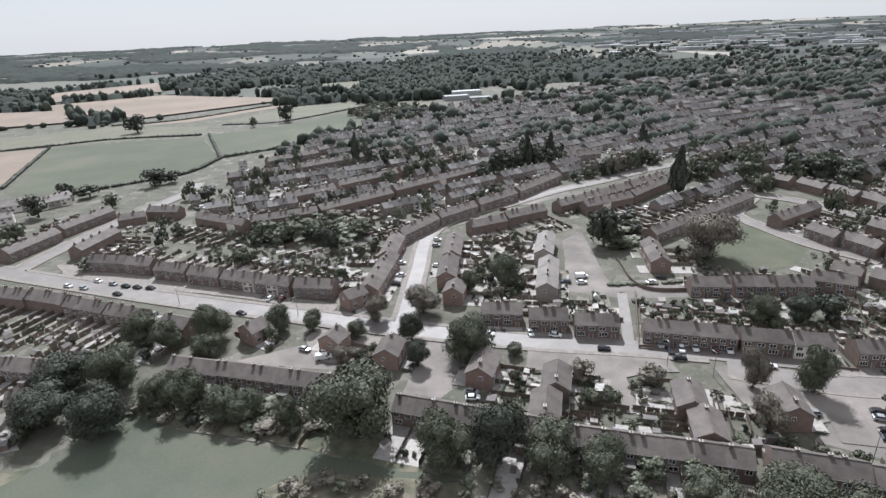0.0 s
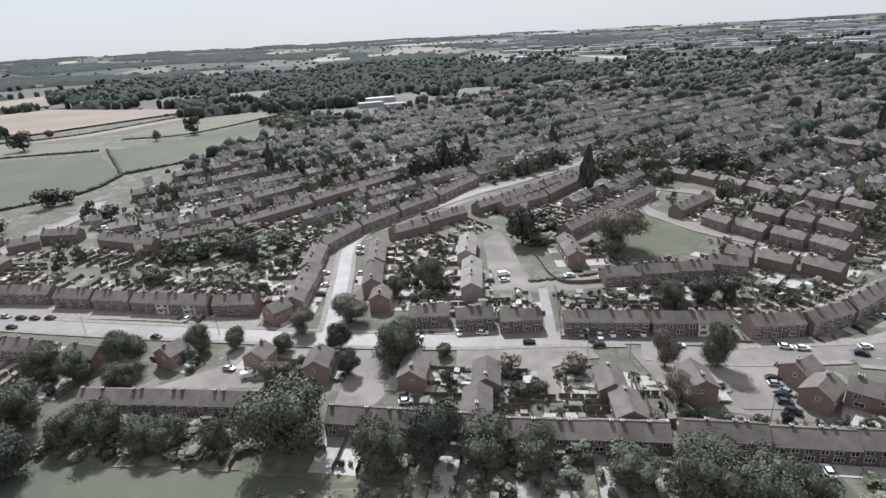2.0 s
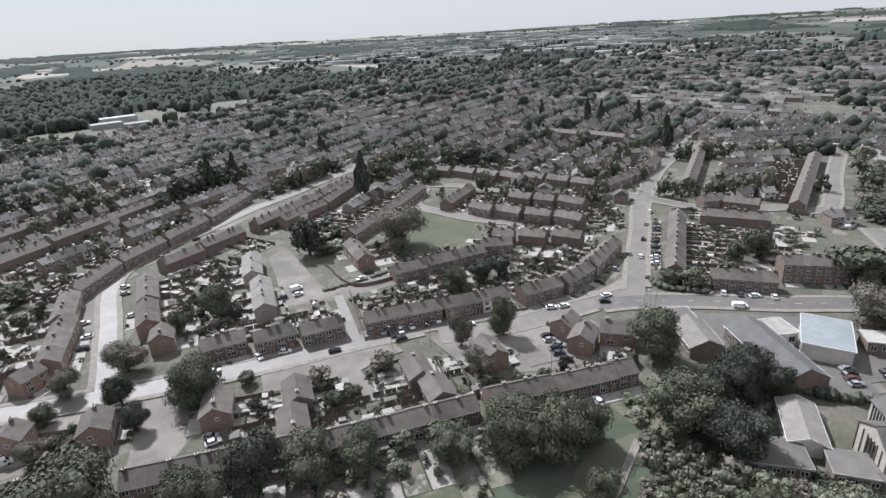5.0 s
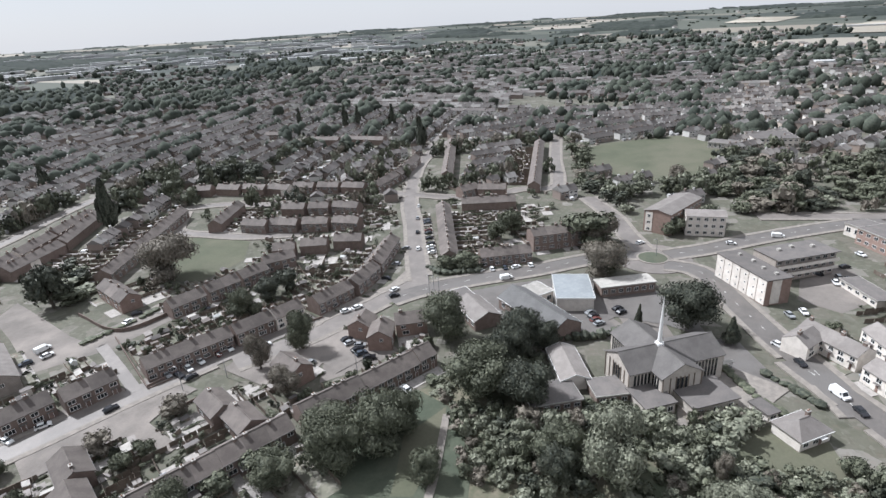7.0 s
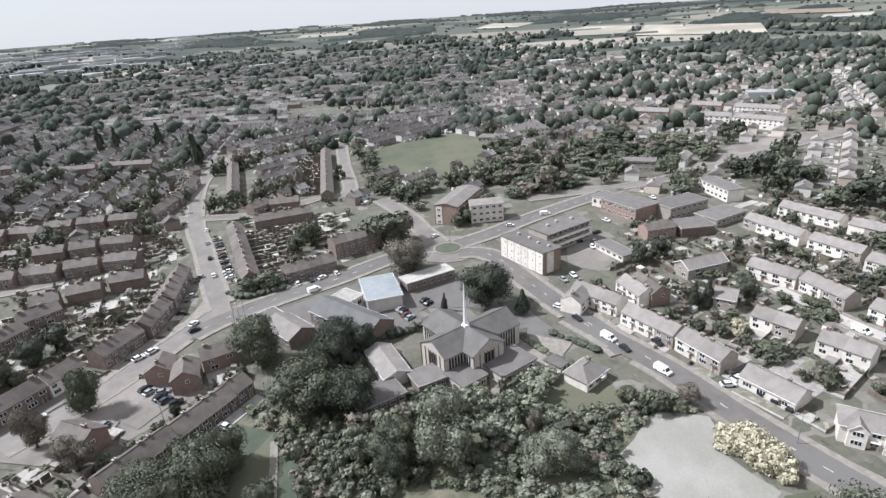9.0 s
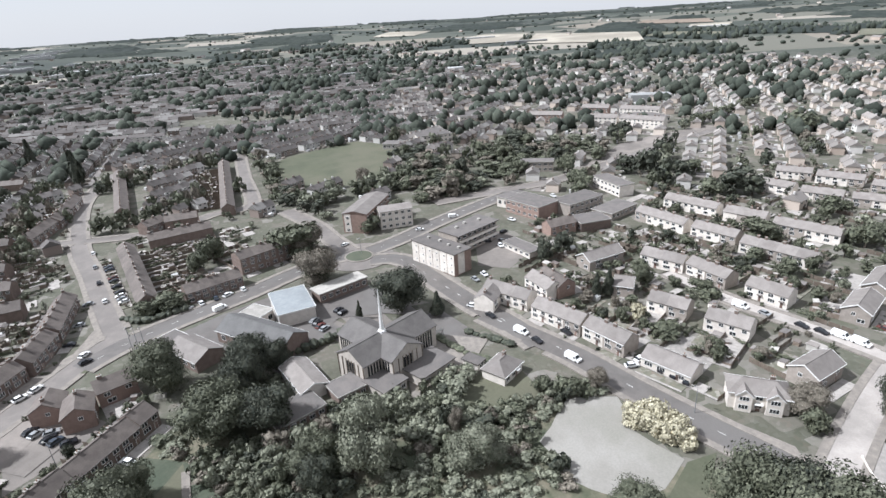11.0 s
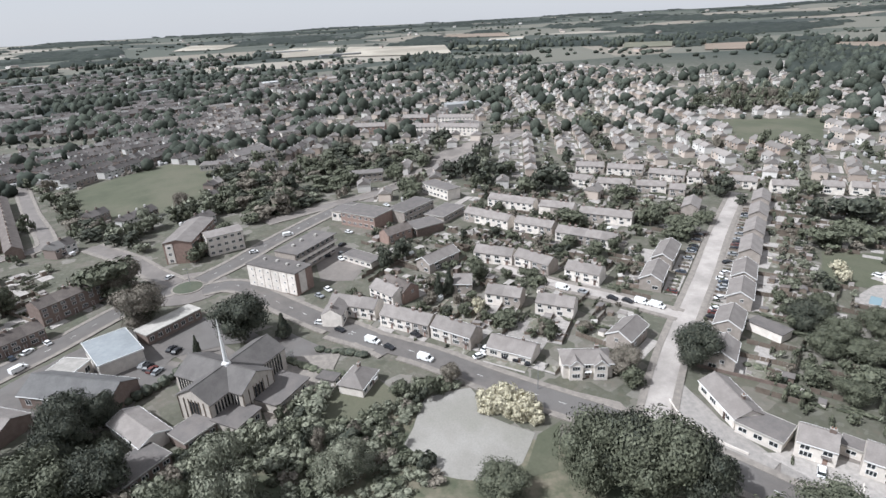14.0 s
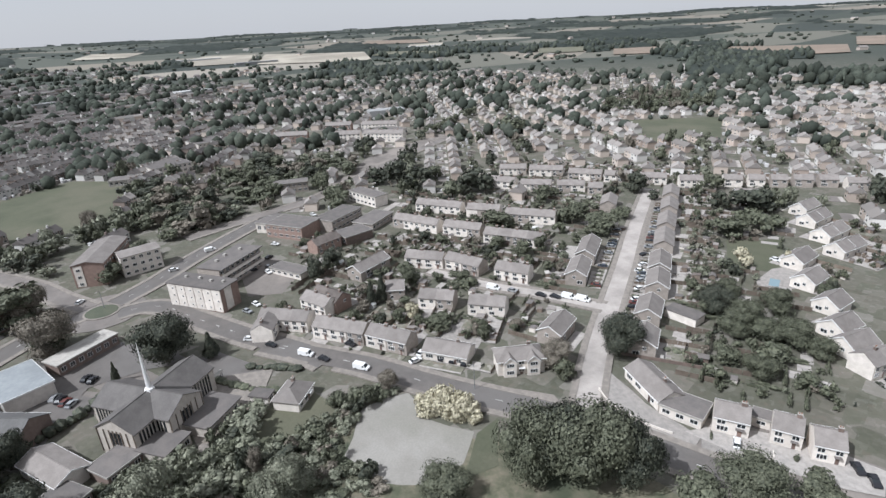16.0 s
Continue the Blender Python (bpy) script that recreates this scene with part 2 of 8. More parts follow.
# ---- builders ----
class Geo:
    """Collects vertices and faces with a material each, for one mesh."""

    def __init__(self):
        self.v, self.f, self.m, self.mats = [], [], [], []

    def slot(self, key):
        if key not in self.mats:
            self.mats.append(key)
        return self.mats.index(key)

    def face(self, pts, key):
        k = len(self.v)
        self.v += [tuple(p) for p in pts]
        self.f.append(tuple(range(k, k + len(pts))))
        self.m.append(self.slot(key))

    def solid(self, verts, faces, key):
        k = len(self.v)
        self.v += [tuple(p) for p in verts]
        self.f += [tuple(k + i for i in f) for f in faces]
        self.m += [self.slot(key)] * len(faces)

    def box(self, x0, y0, z0, x1, y1, z1, key):
        self.solid([(x, y, z) for z in (z0, z1) for x, y in ((x0, y0), (x1, y0), (x1, y1), (x0, y1))],
                   [(3, 2, 1, 0), (4, 5, 6, 7), (0, 1, 5, 4), (1, 2, 6, 5), (2, 3, 7, 6), (3, 0, 4, 7)], key)

    def extrude(self, profile, x0, x1, key, axis="x"):
        """A closed profile of (y, z), counter-clockwise seen from +x, drawn out along x (or a profile of (x, z) along y)."""
        n = len(profile)
        if axis == "x":
            verts = [(x, a, b) for x in (x0, x1) for a, b in profile]
        else:
            verts = [(a, y, b) for y in (x1, x0) for a, b in profile]
        self.solid(verts, [tuple(range(n))[::-1], tuple(range(n, 2 * n))] + [(i, (i + 1) % n, n + (i + 1) % n, n + i) for i in range(n)], key)

    def tube(self, path, sides, key):
        """A tapered tube through (x, y, z, radius) points."""
        k, ring = len(self.v), []
        for x, y, z, r in path:
            self.v += [(x + r * math.cos(2 * math.pi * i / sides), y + r * math.sin(2 * math.pi * i / sides), z) for i in range(sides)]
        for a in range(len(path) - 1):
            for i in range(sides):
                j = (i + 1) % sides
                self.f.append((k + a * sides + i, k + a * sides + j, k + (a + 1) * sides + j, k + (a + 1) * sides + i))
                self.m.append(self.slot(key))
        self.f.append(tuple(k + (len(path) - 1) * sides + i for i in range(sides)))
        self.m.append(self.slot(key))

    def mesh(self, name, smooth=False):
        me = bpy.data.meshes.new(name)
        me.from_pydata(self.v, [], self.f)
        for key in self.mats:
            me.materials.append(M[key])
        me.polygons.foreach_set("material_index", self.m)
        if smooth:
            me.polygons.foreach_set("use_smooth", [True] * len(self.f))
        me.update()
        return me


def part(name, geo, parent, label="", at=None):
    """One mesh object under a thing or a part."""
    ob = new(name, geo if isinstance(geo, bpy.types.Mesh) else geo.mesh(name))
    ob.parent = parent
    if at is not None:
        ob.matrix_basis = at
    return tagged(ob, label)


def stand(name, geo, label, category, group="", kind="", at=None):
    """A thing that is one mesh."""
    ob = new(name, geo if isinstance(geo, bpy.types.Mesh) else geo.mesh(name))
    if at is not None:
        ob.matrix_basis = at
    return tagged(ob, label, category, group, kind)


def inside(x, y, poly):
    hit = False
    for (ax, ay), (bx, by) in zip(poly, poly[1:] + poly[:1]):
        if (ay > y) != (by > y) and x < (bx - ax) * (y - ay) / (by - ay) + ax:
            hit = not hit
    return hit


def off_line(x, y, pts):
    """Distance from a point to a line of points."""
    best = 1e9
    for (ax, ay), (bx, by) in zip(pts, pts[1:]):
        dx, dy = bx - ax, by - ay
        u = max(0.0, min(1.0, ((x - ax) * dx + (y - ay) * dy) / (dx * dx + dy * dy + 1e-9)))
        best = min(best, math.hypot(ax + u * dx - x, ay + u * dy - y))
    return best


def smooth_line(pts, step=4.0):
    """A rounded line through the points, evenly sampled."""
    p = [Vector(q) for q in pts]
    p = [2 * p[0] - p[1]] + p + [2 * p[-1] - p[-2]]
    out = []
    for a, b, c, d in zip(p, p[1:], p[2:], p[3:]):
        n = max(2, int((c - b).length / step))
        for i in range(n):
            t = i / n
            out.append(0.5 * (2 * b + (c - a) * t + (2 * a - 5 * b + 4 * c - d) * t * t + (3 * b - a - 3 * c + d) * t ** 3))
    return [tuple(q) for q in out] + [tuple(p[-2])]


def land(x, y):
    """Height of the land: level town, low hills far off that rise to the skyline."""
    r = math.hypot(x, y)
    if r < 900:
        return 0.0
    u = min(1.0, (r - 900) / 3900)
    u = u * u * (3 - 2 * u)
    n = noise.fractal(Vector((x / 1300, y / 1300, 3.7)), 1.0, 2.0, 3)
    az = math.degrees(math.atan2(x, y))
    s = max(0.0, min(1.0, (az - 40) / 40)) * (az < 170)
    return u * (61 + 16 * s + 7 * n) + min(1.0, (r - 900) / 700) * 5 * noise.noise(Vector((x / 420, y / 420, 1.3)))

# ---- the land ----
def make_ground():
    rings = [0, 60, 120, 180, 240, 300, 400, 500, 620, 760, 900] + [900 + 4060 * ((i + 1) / 60) ** 1.25 for i in range(60)]
    sides = 180
    verts, faces = [(0, 0, 0)], []
    for r in rings[1:]:
        for i in range(sides):
            a = 2 * math.pi * i / sides
            x, y = r * math.sin(a), r * math.cos(a)
            verts.append((x, y, land(x, y)))
    faces += [(0, 1 + (i + 1) % sides, 1 + i) for i in range(sides)]
    for k in range(len(rings) - 2):
        for i in range(sides):
            j = (i + 1) % sides
            a, b = 1 + k * sides, 1 + (k + 1) * sides
            faces.append((a + i, a + j, b + j, b + i))
    me = bpy.data.meshes.new("ground")
    me.from_pydata(verts, [], faces)
    me.materials.append(M["land"])
    tagged(new("ground", me), "garden soil and patchwork farmland running to low hills", "ground", kind="structure")


def land_material():
    """Gardens near by; far off a patchwork of fields, each with a crop of its own."""
    m = M["ground"].copy()
    m.name = "land"
    n, l = m.node_tree.nodes, m.node_tree.links
    b = n["Principled BSDF"]
    near = b.inputs["Base Color"].links[0].from_socket
    geo = n.new("ShaderNodeNewGeometry")
    vor = n.new("ShaderNodeTexVoronoi")
    vor.inputs["Scale"].default_value, vor.inputs["Randomness"].default_value = 0.0042, 0.95
    stretch = n.new("ShaderNodeMapping")
    stretch.inputs["Rotation"].default_value = (0, 0, 0.5)
    stretch.inputs["Scale"].default_value = (1.0, 0.6, 1.0)
    l.new(geo.outputs["Position"], stretch.inputs["Vector"])
    l.new(stretch.outputs[0], vor.inputs["Vector"])
    ramp = n.new("ShaderNodeValToRGB")
    ramp.color_ramp.interpolation = "CONSTANT"
    crops = [(0.0, (0.056, 0.064, 0.053)), (0.3, (0.085, 0.092, 0.075)), (0.5, (0.045, 0.053, 0.046)), (0.66, (0.14, 0.137, 0.112)), (0.82, (0.21, 0.188, 0.154)), (0.93, (0.28, 0.255, 0.215))]
    for pos, c in crops[2:]:
        ramp.color_ramp.elements.new(pos)
    for i, (pos, c) in enumerate(crops):
        ramp.color_ramp.elements[i].position, ramp.color_ramp.elements[i].color = pos, (*c, 1)
    sep = n.new("ShaderNodeSeparateColor")
    l.new(vor.outputs["Color"], sep.inputs[0])
    l.new(sep.outputs[0], ramp.inputs[0])
    dist = n.new("ShaderNodeVectorMath")
    dist.operation = "LENGTH"
    l.new(geo.outputs["Position"], dist.inputs[0])
    far = n.new("ShaderNodeMapRange")
    far.inputs["From Min"].default_value, far.inputs["From Max"].default_value = 850, 1300
    l.new(dist.outputs["Value"], far.inputs["Value"])
    mix = n.new("ShaderNodeMix")
    mix.data_type = "RGBA"
    l.new(far.outputs[0], mix.inputs[0])
    l.new(near, mix.inputs[6])
    l.new(ramp.outputs[0], mix.inputs[7])
    l.new(mix.outputs[2], b.inputs["Base Color"])
    return m


M["land"] = land_material()
make_ground()

AREA_TEXT = {
    "carpark": ("car_park", "worn grey asphalt parking court", "parking"), "grass": ("playing_field", "mown green park grass", "grass"),
    "scrub": ("dry_grass_patch", "dry straw-coloured rough grass", "grass"), "rough": ("rough_grass", "uncut rough grass with bare patches", "grass"),
    "sand": ("gravel_yard", "pale grey gravel play area", "yard"), "lawn": ("green", "mown communal grass", "grass"),
    "grassf": ("pasture", "green pasture beside the houses", "field"), "stubble": ("stubble_field", "tan harvested stubble field", "field"),
    "parkgrass": ("park_grass", "shaded green grass beside a footpath", "grass"),
    "straw": ("corn_field", "pale ripe corn field among dark woods", "field"),
    "patio": ("forecourt", "pale paved forecourt before the houses", "paving"),
    "tarmac": ("yard", "dark worn tarmac yard", "yard"), "pale": ("hay_meadow", "pale dry hay meadow", "field"), "soil": ("bare_ground", "bare brown soil", "ground"), "pavement": ("forecourt", "pale concrete forecourt", "paving"),
}
AREAS, ROADS, ROWS_BUILT = [], [], []


def area(kind, pts):
    """A sheet of ground cover with an uneven edge."""
    AREAS.append((kind, pts))
    edge = []
    for (ax, ay), (bx, by) in zip(pts, pts[1:] + pts[:1]):
        n = max(1, min(14, int(math.hypot(bx - ax, by - ay) / 5)))
        for i in range(n):
            x, y = ax + (bx - ax) * i / n, ay + (by - ay) * i / n
            w = (0.0 if kind == "carpark" else 1.8 if kind in ("sand", "rough", "scrub") else 0.8) if i else 0.0
            x += w * noise.noise(Vector((x * 0.3, y * 0.3, 0.0)))
            y += w * noise.noise(Vector((x * 0.3, y * 0.3, 9.0)))
            edge.append((x, y))
    bm = bmesh.new()
    vs = [bm.verts.new((x, y, 0.02 + 0.0035 * len(AREAS) + land(x, y) * 1.02)) for x, y in edge]
    es = [bm.edges.new((a, b)) for a, b in zip(vs, vs[1:] + vs[:1])]
    bmesh.ops.triangle_fill(bm, edges=es, use_beauty=True)
    if math.hypot(*pts[0]) > 900:
        bmesh.ops.subdivide_edges(bm, edges=bm.edges[:], cuts=5, use_grid_fill=True)
        for v in bm.verts:
            v.co.z = land(v.co.x, v.co.y) + 2.0
    for f in bm.faces:
        if f.normal.z < 0:
            f.normal_flip()
    me = bpy.data.meshes.new(kind)
    bm.to_mesh(me)
    bm.free()
    me.materials.append(M[kind])
    name, label, category = AREA_TEXT[kind]
    tagged(new(name, me), label, category, kind="structure")


def ribbon(line, left, right, z0, z1, key, skip=None):
    """A raised strip along a line, between two offsets to its left."""
    g = Geo()
    rows = []
    for i, (x, y) in enumerate(line):
        a, b = line[max(i - 1, 0)], line[min(i + 1, len(line) - 1)]
        d = Vector((b[0] - a[0], b[1] - a[1])).normalized()
        nx, ny = -d.y, d.x
        h = land(x, y)
        rows.append([(x + nx * left, y + ny * left, h), (x + nx * right, y + ny * right, h)])
    for a, b in zip(rows, rows[1:]):
        mid = ((a[0][0] + b[1][0]) / 2, (a[0][1] + b[1][1]) / 2)
        if skip and skip(*mid):
            continue
        (ax, ay, ah), (bx, by, bh), (cx, cy, ch), (dx, dy, dh) = a[0], a[1], b[1], b[0]
        g.solid([(ax, ay, ah + z0), (bx, by, bh + z0), (cx, cy, ch + z0), (dx, dy, dh + z0), (ax, ay, ah + z1), (bx, by, bh + z1), (cx, cy, ch + z1), (dx, dy, dh + z1)],
                [(4, 5, 6, 7), (0, 1, 5, 4), (1, 2, 6, 5), (2, 3, 7, 6), (3, 0, 4, 7)], key)
    return g


def near_road(x, y, gap=0.0, but=None):
    return any(off_line(x, y, pts) < w / 2 + gap for i, (w, pts) in enumerate(ROADS) if i != but)


def make_roads():
    for i, (w, pts) in enumerate(ROADS):
        line = smooth_line(pts)
        ROADS[i] = (w, line[::2] + [line[-1]])
    for i, (w, pts) in enumerate(ROADS):
        line = smooth_line(pts)
        z = 0.24 + 0.004 * i
        key = "tarmac" if w > 7.8 else "lane" if 2.5 < w < 6.8 and min(p[1] for p in pts) < -15 and pts[0][0] > 60 else "asphalt" if w > 2.5 else "pavement"
        stand("road" if w > 2.5 else "footpath", ribbon(line, w / 2, -w / 2, 0.0, z, key), "worn dark tarmac main road" if w > 7.8 else "worn pale grey asphalt street" if w > 2.5 else "narrow paved footpath through grass", "road", kind="structure")
        if w > 4.5:
            for s in (1, -1):
                a, b = s * (w / 2), s * (w / 2 + 1.9)
                g = ribbon(line, max(a, b), min(a, b), 0.0, z + 0.1, "pavement", lambda x, y: near_road(x, y, 0.4, i))
                if g.f:
                    stand("pavement", g, "pale concrete pavement with a kerb", "pavement", kind="structure")

# open ground
area("rough", [(-140, 100), (-60, 105), (20, 85), (100, 72), (112, 58), (100, 45), (98, 25), (104, 5), (118, -10), (108, -25), (85, -45), (60, -75), (0, -80), (-140, 0)])
area("carpark", [(53.8, 234), (64.9, 242.3), (63.3, 218.9), (61.4, 195.4), (61.7, 187.5), (91, 189.2), (87.9, 172.8), (63.4, 173.2), (43.6, 182.2), (50, 211.1)])
area("carpark", [(-20.9, 244.3), (-11.7, 246.9), (-11.2, 185.9), (-15.2, 181.7), (-21.5, 214)])
area("carpark", [(-64.9, 145), (-46.8, 152.5), (-35.2, 147.2), (-25.5, 138.6), (-33.7, 137.9), (-60, 142.5)])
area("carpark", [(-14.4, 119.4), (-4, 159.8), (1.3, 152.1), (0.5, 125.6), (-5.6, 118.7)])
area("carpark", [(24.4, 291.3), (55.2, 327.4), (75, 323.7), (74.2, 305.2), (49.1, 290.4)])
area("carpark", [(81.7, 99.6), (102.9, 115.1), (117.1, 112.4), (105.4, 89.8), (94.6, 91.7)])
area("carpark", [(148.7, 49.4), (157.5, 44.7), (146.2, 30.7), (137.7, 33.4)])
area("carpark", [(224.7, -11.1), (226.4, -25.7), (205.6, -36), (186.3, -23), (190.7, -11.2)])
area("carpark", [(156.8, 39.3), (155.5, 23), (138.5, 12.7), (136.5, 24.1)])
area("carpark", [(126.3, 3.2), (140.6, -3.2), (136.4, -11.1), (120.2, -3.6), (113, 7.6)])
area("carpark", [(57.9, -86.6), (55.8, -108.1), (31.7, -119.9), (25.9, -109), (35.9, -102.6)])
area("grass", [(-121.3, 84.3), (-101.5, 97.6), (-91.1, 109.9), (-84.4, 121.7), (-71.1, 114.7), (-54.9, 109), (-31.9, 103.6), (-21, 101), (-0.6, 93.2), (-12.1, 82.1), (-86.4, 53.7)])
area("scrub", [(-44.1, 88.2), (-39.9, 94), (-30.7, 97.4), (-12.8, 94.6), (23, 89.2), (24.3, 76.1), (-40.2, 76)])
area("rough", [(-84.4, 121.7), (-77.6, 129.2), (-58.3, 127.7), (-22.2, 111.2), (12.6, 100.9), (47, 90.1), (78.7, 74.3), (71.4, 64.6), (22.5, 87.1), (-0.6, 93.2), (-32, 104)])
area("parkgrass", [(92, 74), (90, 63), (88, 56), (70, 45), (58, 40), (40, 44), (44, 66), (62, 74), (78, 76)])
area("sand", [(105.9, -28.5), (106.1, -41.4), (93.6, -41.6), (84, -49.5), (76.1, -42.4), (74.5, -32.3), (80, -23.5), (91.5, -19.3)])
area("lawn", [(114.5, -1.1), (124.7, -16.4), (109.8, -23.3), (107.8, -21.4), (100.5, -7.3), (103.3, 1)])
area("lawn", [(83.2, -49.8), (85.5, -57), (71.7, -48.9), (71.8, -40.4)])
area("lawn", [(103.9, 206.1), (137.7, 253.8), (146.9, 238.2), (149.6, 209.5), (133.2, 193.8), (110.1, 191.2)])
area("lawn", [(386.5, 129.2), (413.1, 116.4), (451.7, 75.4), (435.5, 48.4), (401.3, 35.7), (340.4, 41.9), (303.6, 77.7), (329.2, 100.5)])
area("lawn", [(385.4, -368.5), (340.2, -447.8), (278.6, -369.5), (300.6, -320.3)])
area("lawn", [(75.8, 66.3), (89.6, 62.9), (75.2, 55.5), (61.3, 53.7), (59, 57.9)])
area("lawn", [(136.6, -200.9), (124.3, -219.7), (105.4, -190.9), (115.6, -176.5)])
area("patio", [(108.0, -190.0), (105.5, -199.5), (95.5, -189.5), (92.1, -184.0), (99.8, -171.1), (104.5, -177.0)])
area("grassf", [(-296.5, 370.8), (-385.6, 557.4), (-244.8, 579.4), (-188.1, 471.2), (-188.7, 408.8), (-228.3, 380.4), (-244.6, 361.6)])
area("grassf", [(-239.3, 587.9), (-174.4, 635.8), (-99.6, 756.6), (-46.8, 654.8), (-117, 538.1), (-181.8, 463)])
area("stubble", [(-848.4, 883.4), (-576.8, 889.2), (-479.8, 744.5), (-664.3, 682.9)])
area("stubble", [(-669, 957.4), (-507.2, 1075.4), (-217.6, 913.7), (-389.9, 750.1), (-531.5, 836.1)])
area("stubble", [(-372.4, 679.7), (-239.6, 828.8), (-203, 841.1), (-303.5, 702.6)])
area("pale", [(-491, 632.6), (-390, 693.7), (-262.7, 646.6), (-247.4, 593.6), (-432.3, 551.9)])
area("pale", [(-263.9, 689.9), (-201.8, 807.8), (-126.9, 845.2), (-102.6, 781.9), (-182.6, 668.2)])
area("stubble", [(-467.5, 533.4), (-386.1, 554.7), (-309.6, 387.8), (-335, 370.6)])
area("stubble", [(-822.7, 1237.7), (-674.3, 1414.3), (-545.2, 1154.3), (-679.6, 1015)])
area("pale", [(-65.2, 779.8), (-9.5, 789.7), (3.5, 695.9), (-45.9, 673.3)])
area("straw", [(1772, -75), (1786, -225), (2150, -308), (2220, -140), (2060, -50)])
area("straw", [(1700, -240), (1590, -392), (1510, -515), (1830, -600), (1960, -465), (2110, -330)])
area("stubble", [(1022, -925), (947, -1010), (1104, -1135), (1158, -1045)])
area("stubble", [(828, -1043), (680, -1071), (635, -1139), (737, -1302), (828, -1255), (938, -1196)])
area("straw", [(1861, -763), (1721, -825), (2026, -983), (2036, -847)])
area("stubble", [(2283, -740), (2090, -953), (2336, -1039), (2447, -820)])
area("stubble", [(722, -1306), (673, -1319), (811, -1576), (853, -1532)])
area("pale", [(1640, -560), (1500, -700), (1580, -760), (1760, -640)])
area("pale", [(1250, -880), (1170, -960), (1330, -1090), (1420, -1000)])
area("straw", [(2500, 300), (2440, 120), (2800, 60), (2900, 260)])
area("pale", [(-230, 1180), (-198, 1000), (-125, 966), (-153, 1200)])
area("carpark", [(328.7, -77), (347, -99), (386, -122.5), (406, -149.7), (437.7, -208.7), (422, -216), (376, -157), (338, -122), (321, -90)])
area("tarmac", [(141, 96.6), (160.4, 79.9), (172.6, 66.4), (184.7, 42.3), (176.8, 28.8), (150.4, 39.5), (143.5, 32.3), (134.1, 45), (121.6, 48.5), (136.2, 62.5), (131.5, 79.8)])
area("tarmac", [(153.5, 39), (155.5, 23), (153.4, 10.5), (176, 23.3), (172.7, 49.9)])
area("tarmac", [(150.3, 12.8), (156.5, 3.8), (138.1, -8.6), (130, -2)])
area("carpark", [(101.2, 127.8), (117.4, 125.1), (118.9, 113.7), (100.9, 94.9), (87.3, 98.5), (92, 114.7)])
area("pavement", [(-174.4, 232.8), (-149.8, 229.8), (-143.5, 222.7), (-56.7, 187.1), (-38.6, 179.6), (-39.8, 174.5), (-83.6, 191.4), (-157.7, 213.8)])
area("pavement", [(-43.4, 162.5), (-16.5, 153.1), (-15.8, 140.8), (-17, 135), (-39.6, 142.8), (-45.9, 156.6)])
area("pavement", [(58.2, 146.8), (86, 140.3), (84.5, 137.4), (56.9, 143)])
area("pavement", [(12.2, 154.6), (38.1, 149.4), (37.6, 147.4), (12, 151.8)])
area("pavement", [(114.3, 129.2), (139.3, 119.7), (158.8, 122.3), (155.4, 117.1), (134.8, 115.2), (109.5, 123.3)])
area("lawn", [(121.5, 110.5), (137.4, 107.1), (146.1, 110.9), (134, 114.4)])
area("pavement", [(121.1, 13), (140.1, 3.5), (136.4, -11.1), (119.1, -3.7), (108.1, 10.5)])
area("pavement", [(117.9, -42.3), (97, -60.2), (81, -74.1), (86.1, -74.4), (99.2, -61.5)])
area("pavement", [(105.3, -124.3), (144.8, -170.5), (193.5, -226), (201.3, -223.9), (150.3, -161.9), (113.9, -121.4)])
area("carpark", [(25.6, 150.9), (33.6, 156.1), (47.8, 149.4), (62.4, 140.2), (63.2, 128.3), (56, 129), (48, 127), (46.5, 112), (43.5, 112), (42, 127), (32, 131), (21.5, 133)])
area("carpark", [(73, 130), (83.5, 131.3), (90.8, 124.2), (107.6, 115.5), (108.4, 104.3), (90.4, 105.8), (77.7, 103.4), (73, 114)])
area("patio", [(89.5, -86.5), (89.4, -94.1), (71.8, -92.3), (56.6, -94.1), (54.7, -89.2), (67.7, -81.2)])
area("patio", [(61.4, -100.6), (52.2, -107.7), (45.7, -99.7), (54, -91.3)])
area("patio", [(100.1, -112), (144.1, -161.3), (154.1, -181.2), (138.4, -162.2), (113.6, -132.1), (94.5, -110.9)])
area("patio", [(60, -92.5), (48, -97), (36.9, -103.5), (27.5, -111.5), (31, -119), (42, -115.5), (52, -107), (58, -99)])
area("scrub", [(-74.6, 121), (-54.5, 117.3), (-36, 110.5), (-34, 105), (-52.5, 109.9), (-70.1, 115.1)])

# streets
ROADS.append((7.5, [(-256, 253.3), (-219.6, 238.4), (-185.8, 223.5), (-153.3, 210.5), (-118.5, 196.7), (-80.5, 182.7), (-45, 170.5), (-18.9, 161.3), (1.4, 154.9), (27.3, 147.7), (51.8, 142.8), (74.6, 137.3), (95.4, 131.1), (108.5, 127.2)]))
ROADS.append((7.5, [(76.8, 129.3), (97.4, 121), (114.9, 117), (133.2, 113.5), (150.3, 110.6)]))
ROADS.append((8, [(130.6, 112), (144, 105), (160.2, 91.2), (174.9, 76.8), (192.3, 62.5), (204.3, 50.2), (207.9, 42.2)]))
ROADS.append((7, [(-188.9, 224.5), (-187.2, 244.5), (-183, 269.3), (-177.5, 297.7), (-169.7, 329.4), (-164.2, 354.1), (-167.6, 376.6)]))
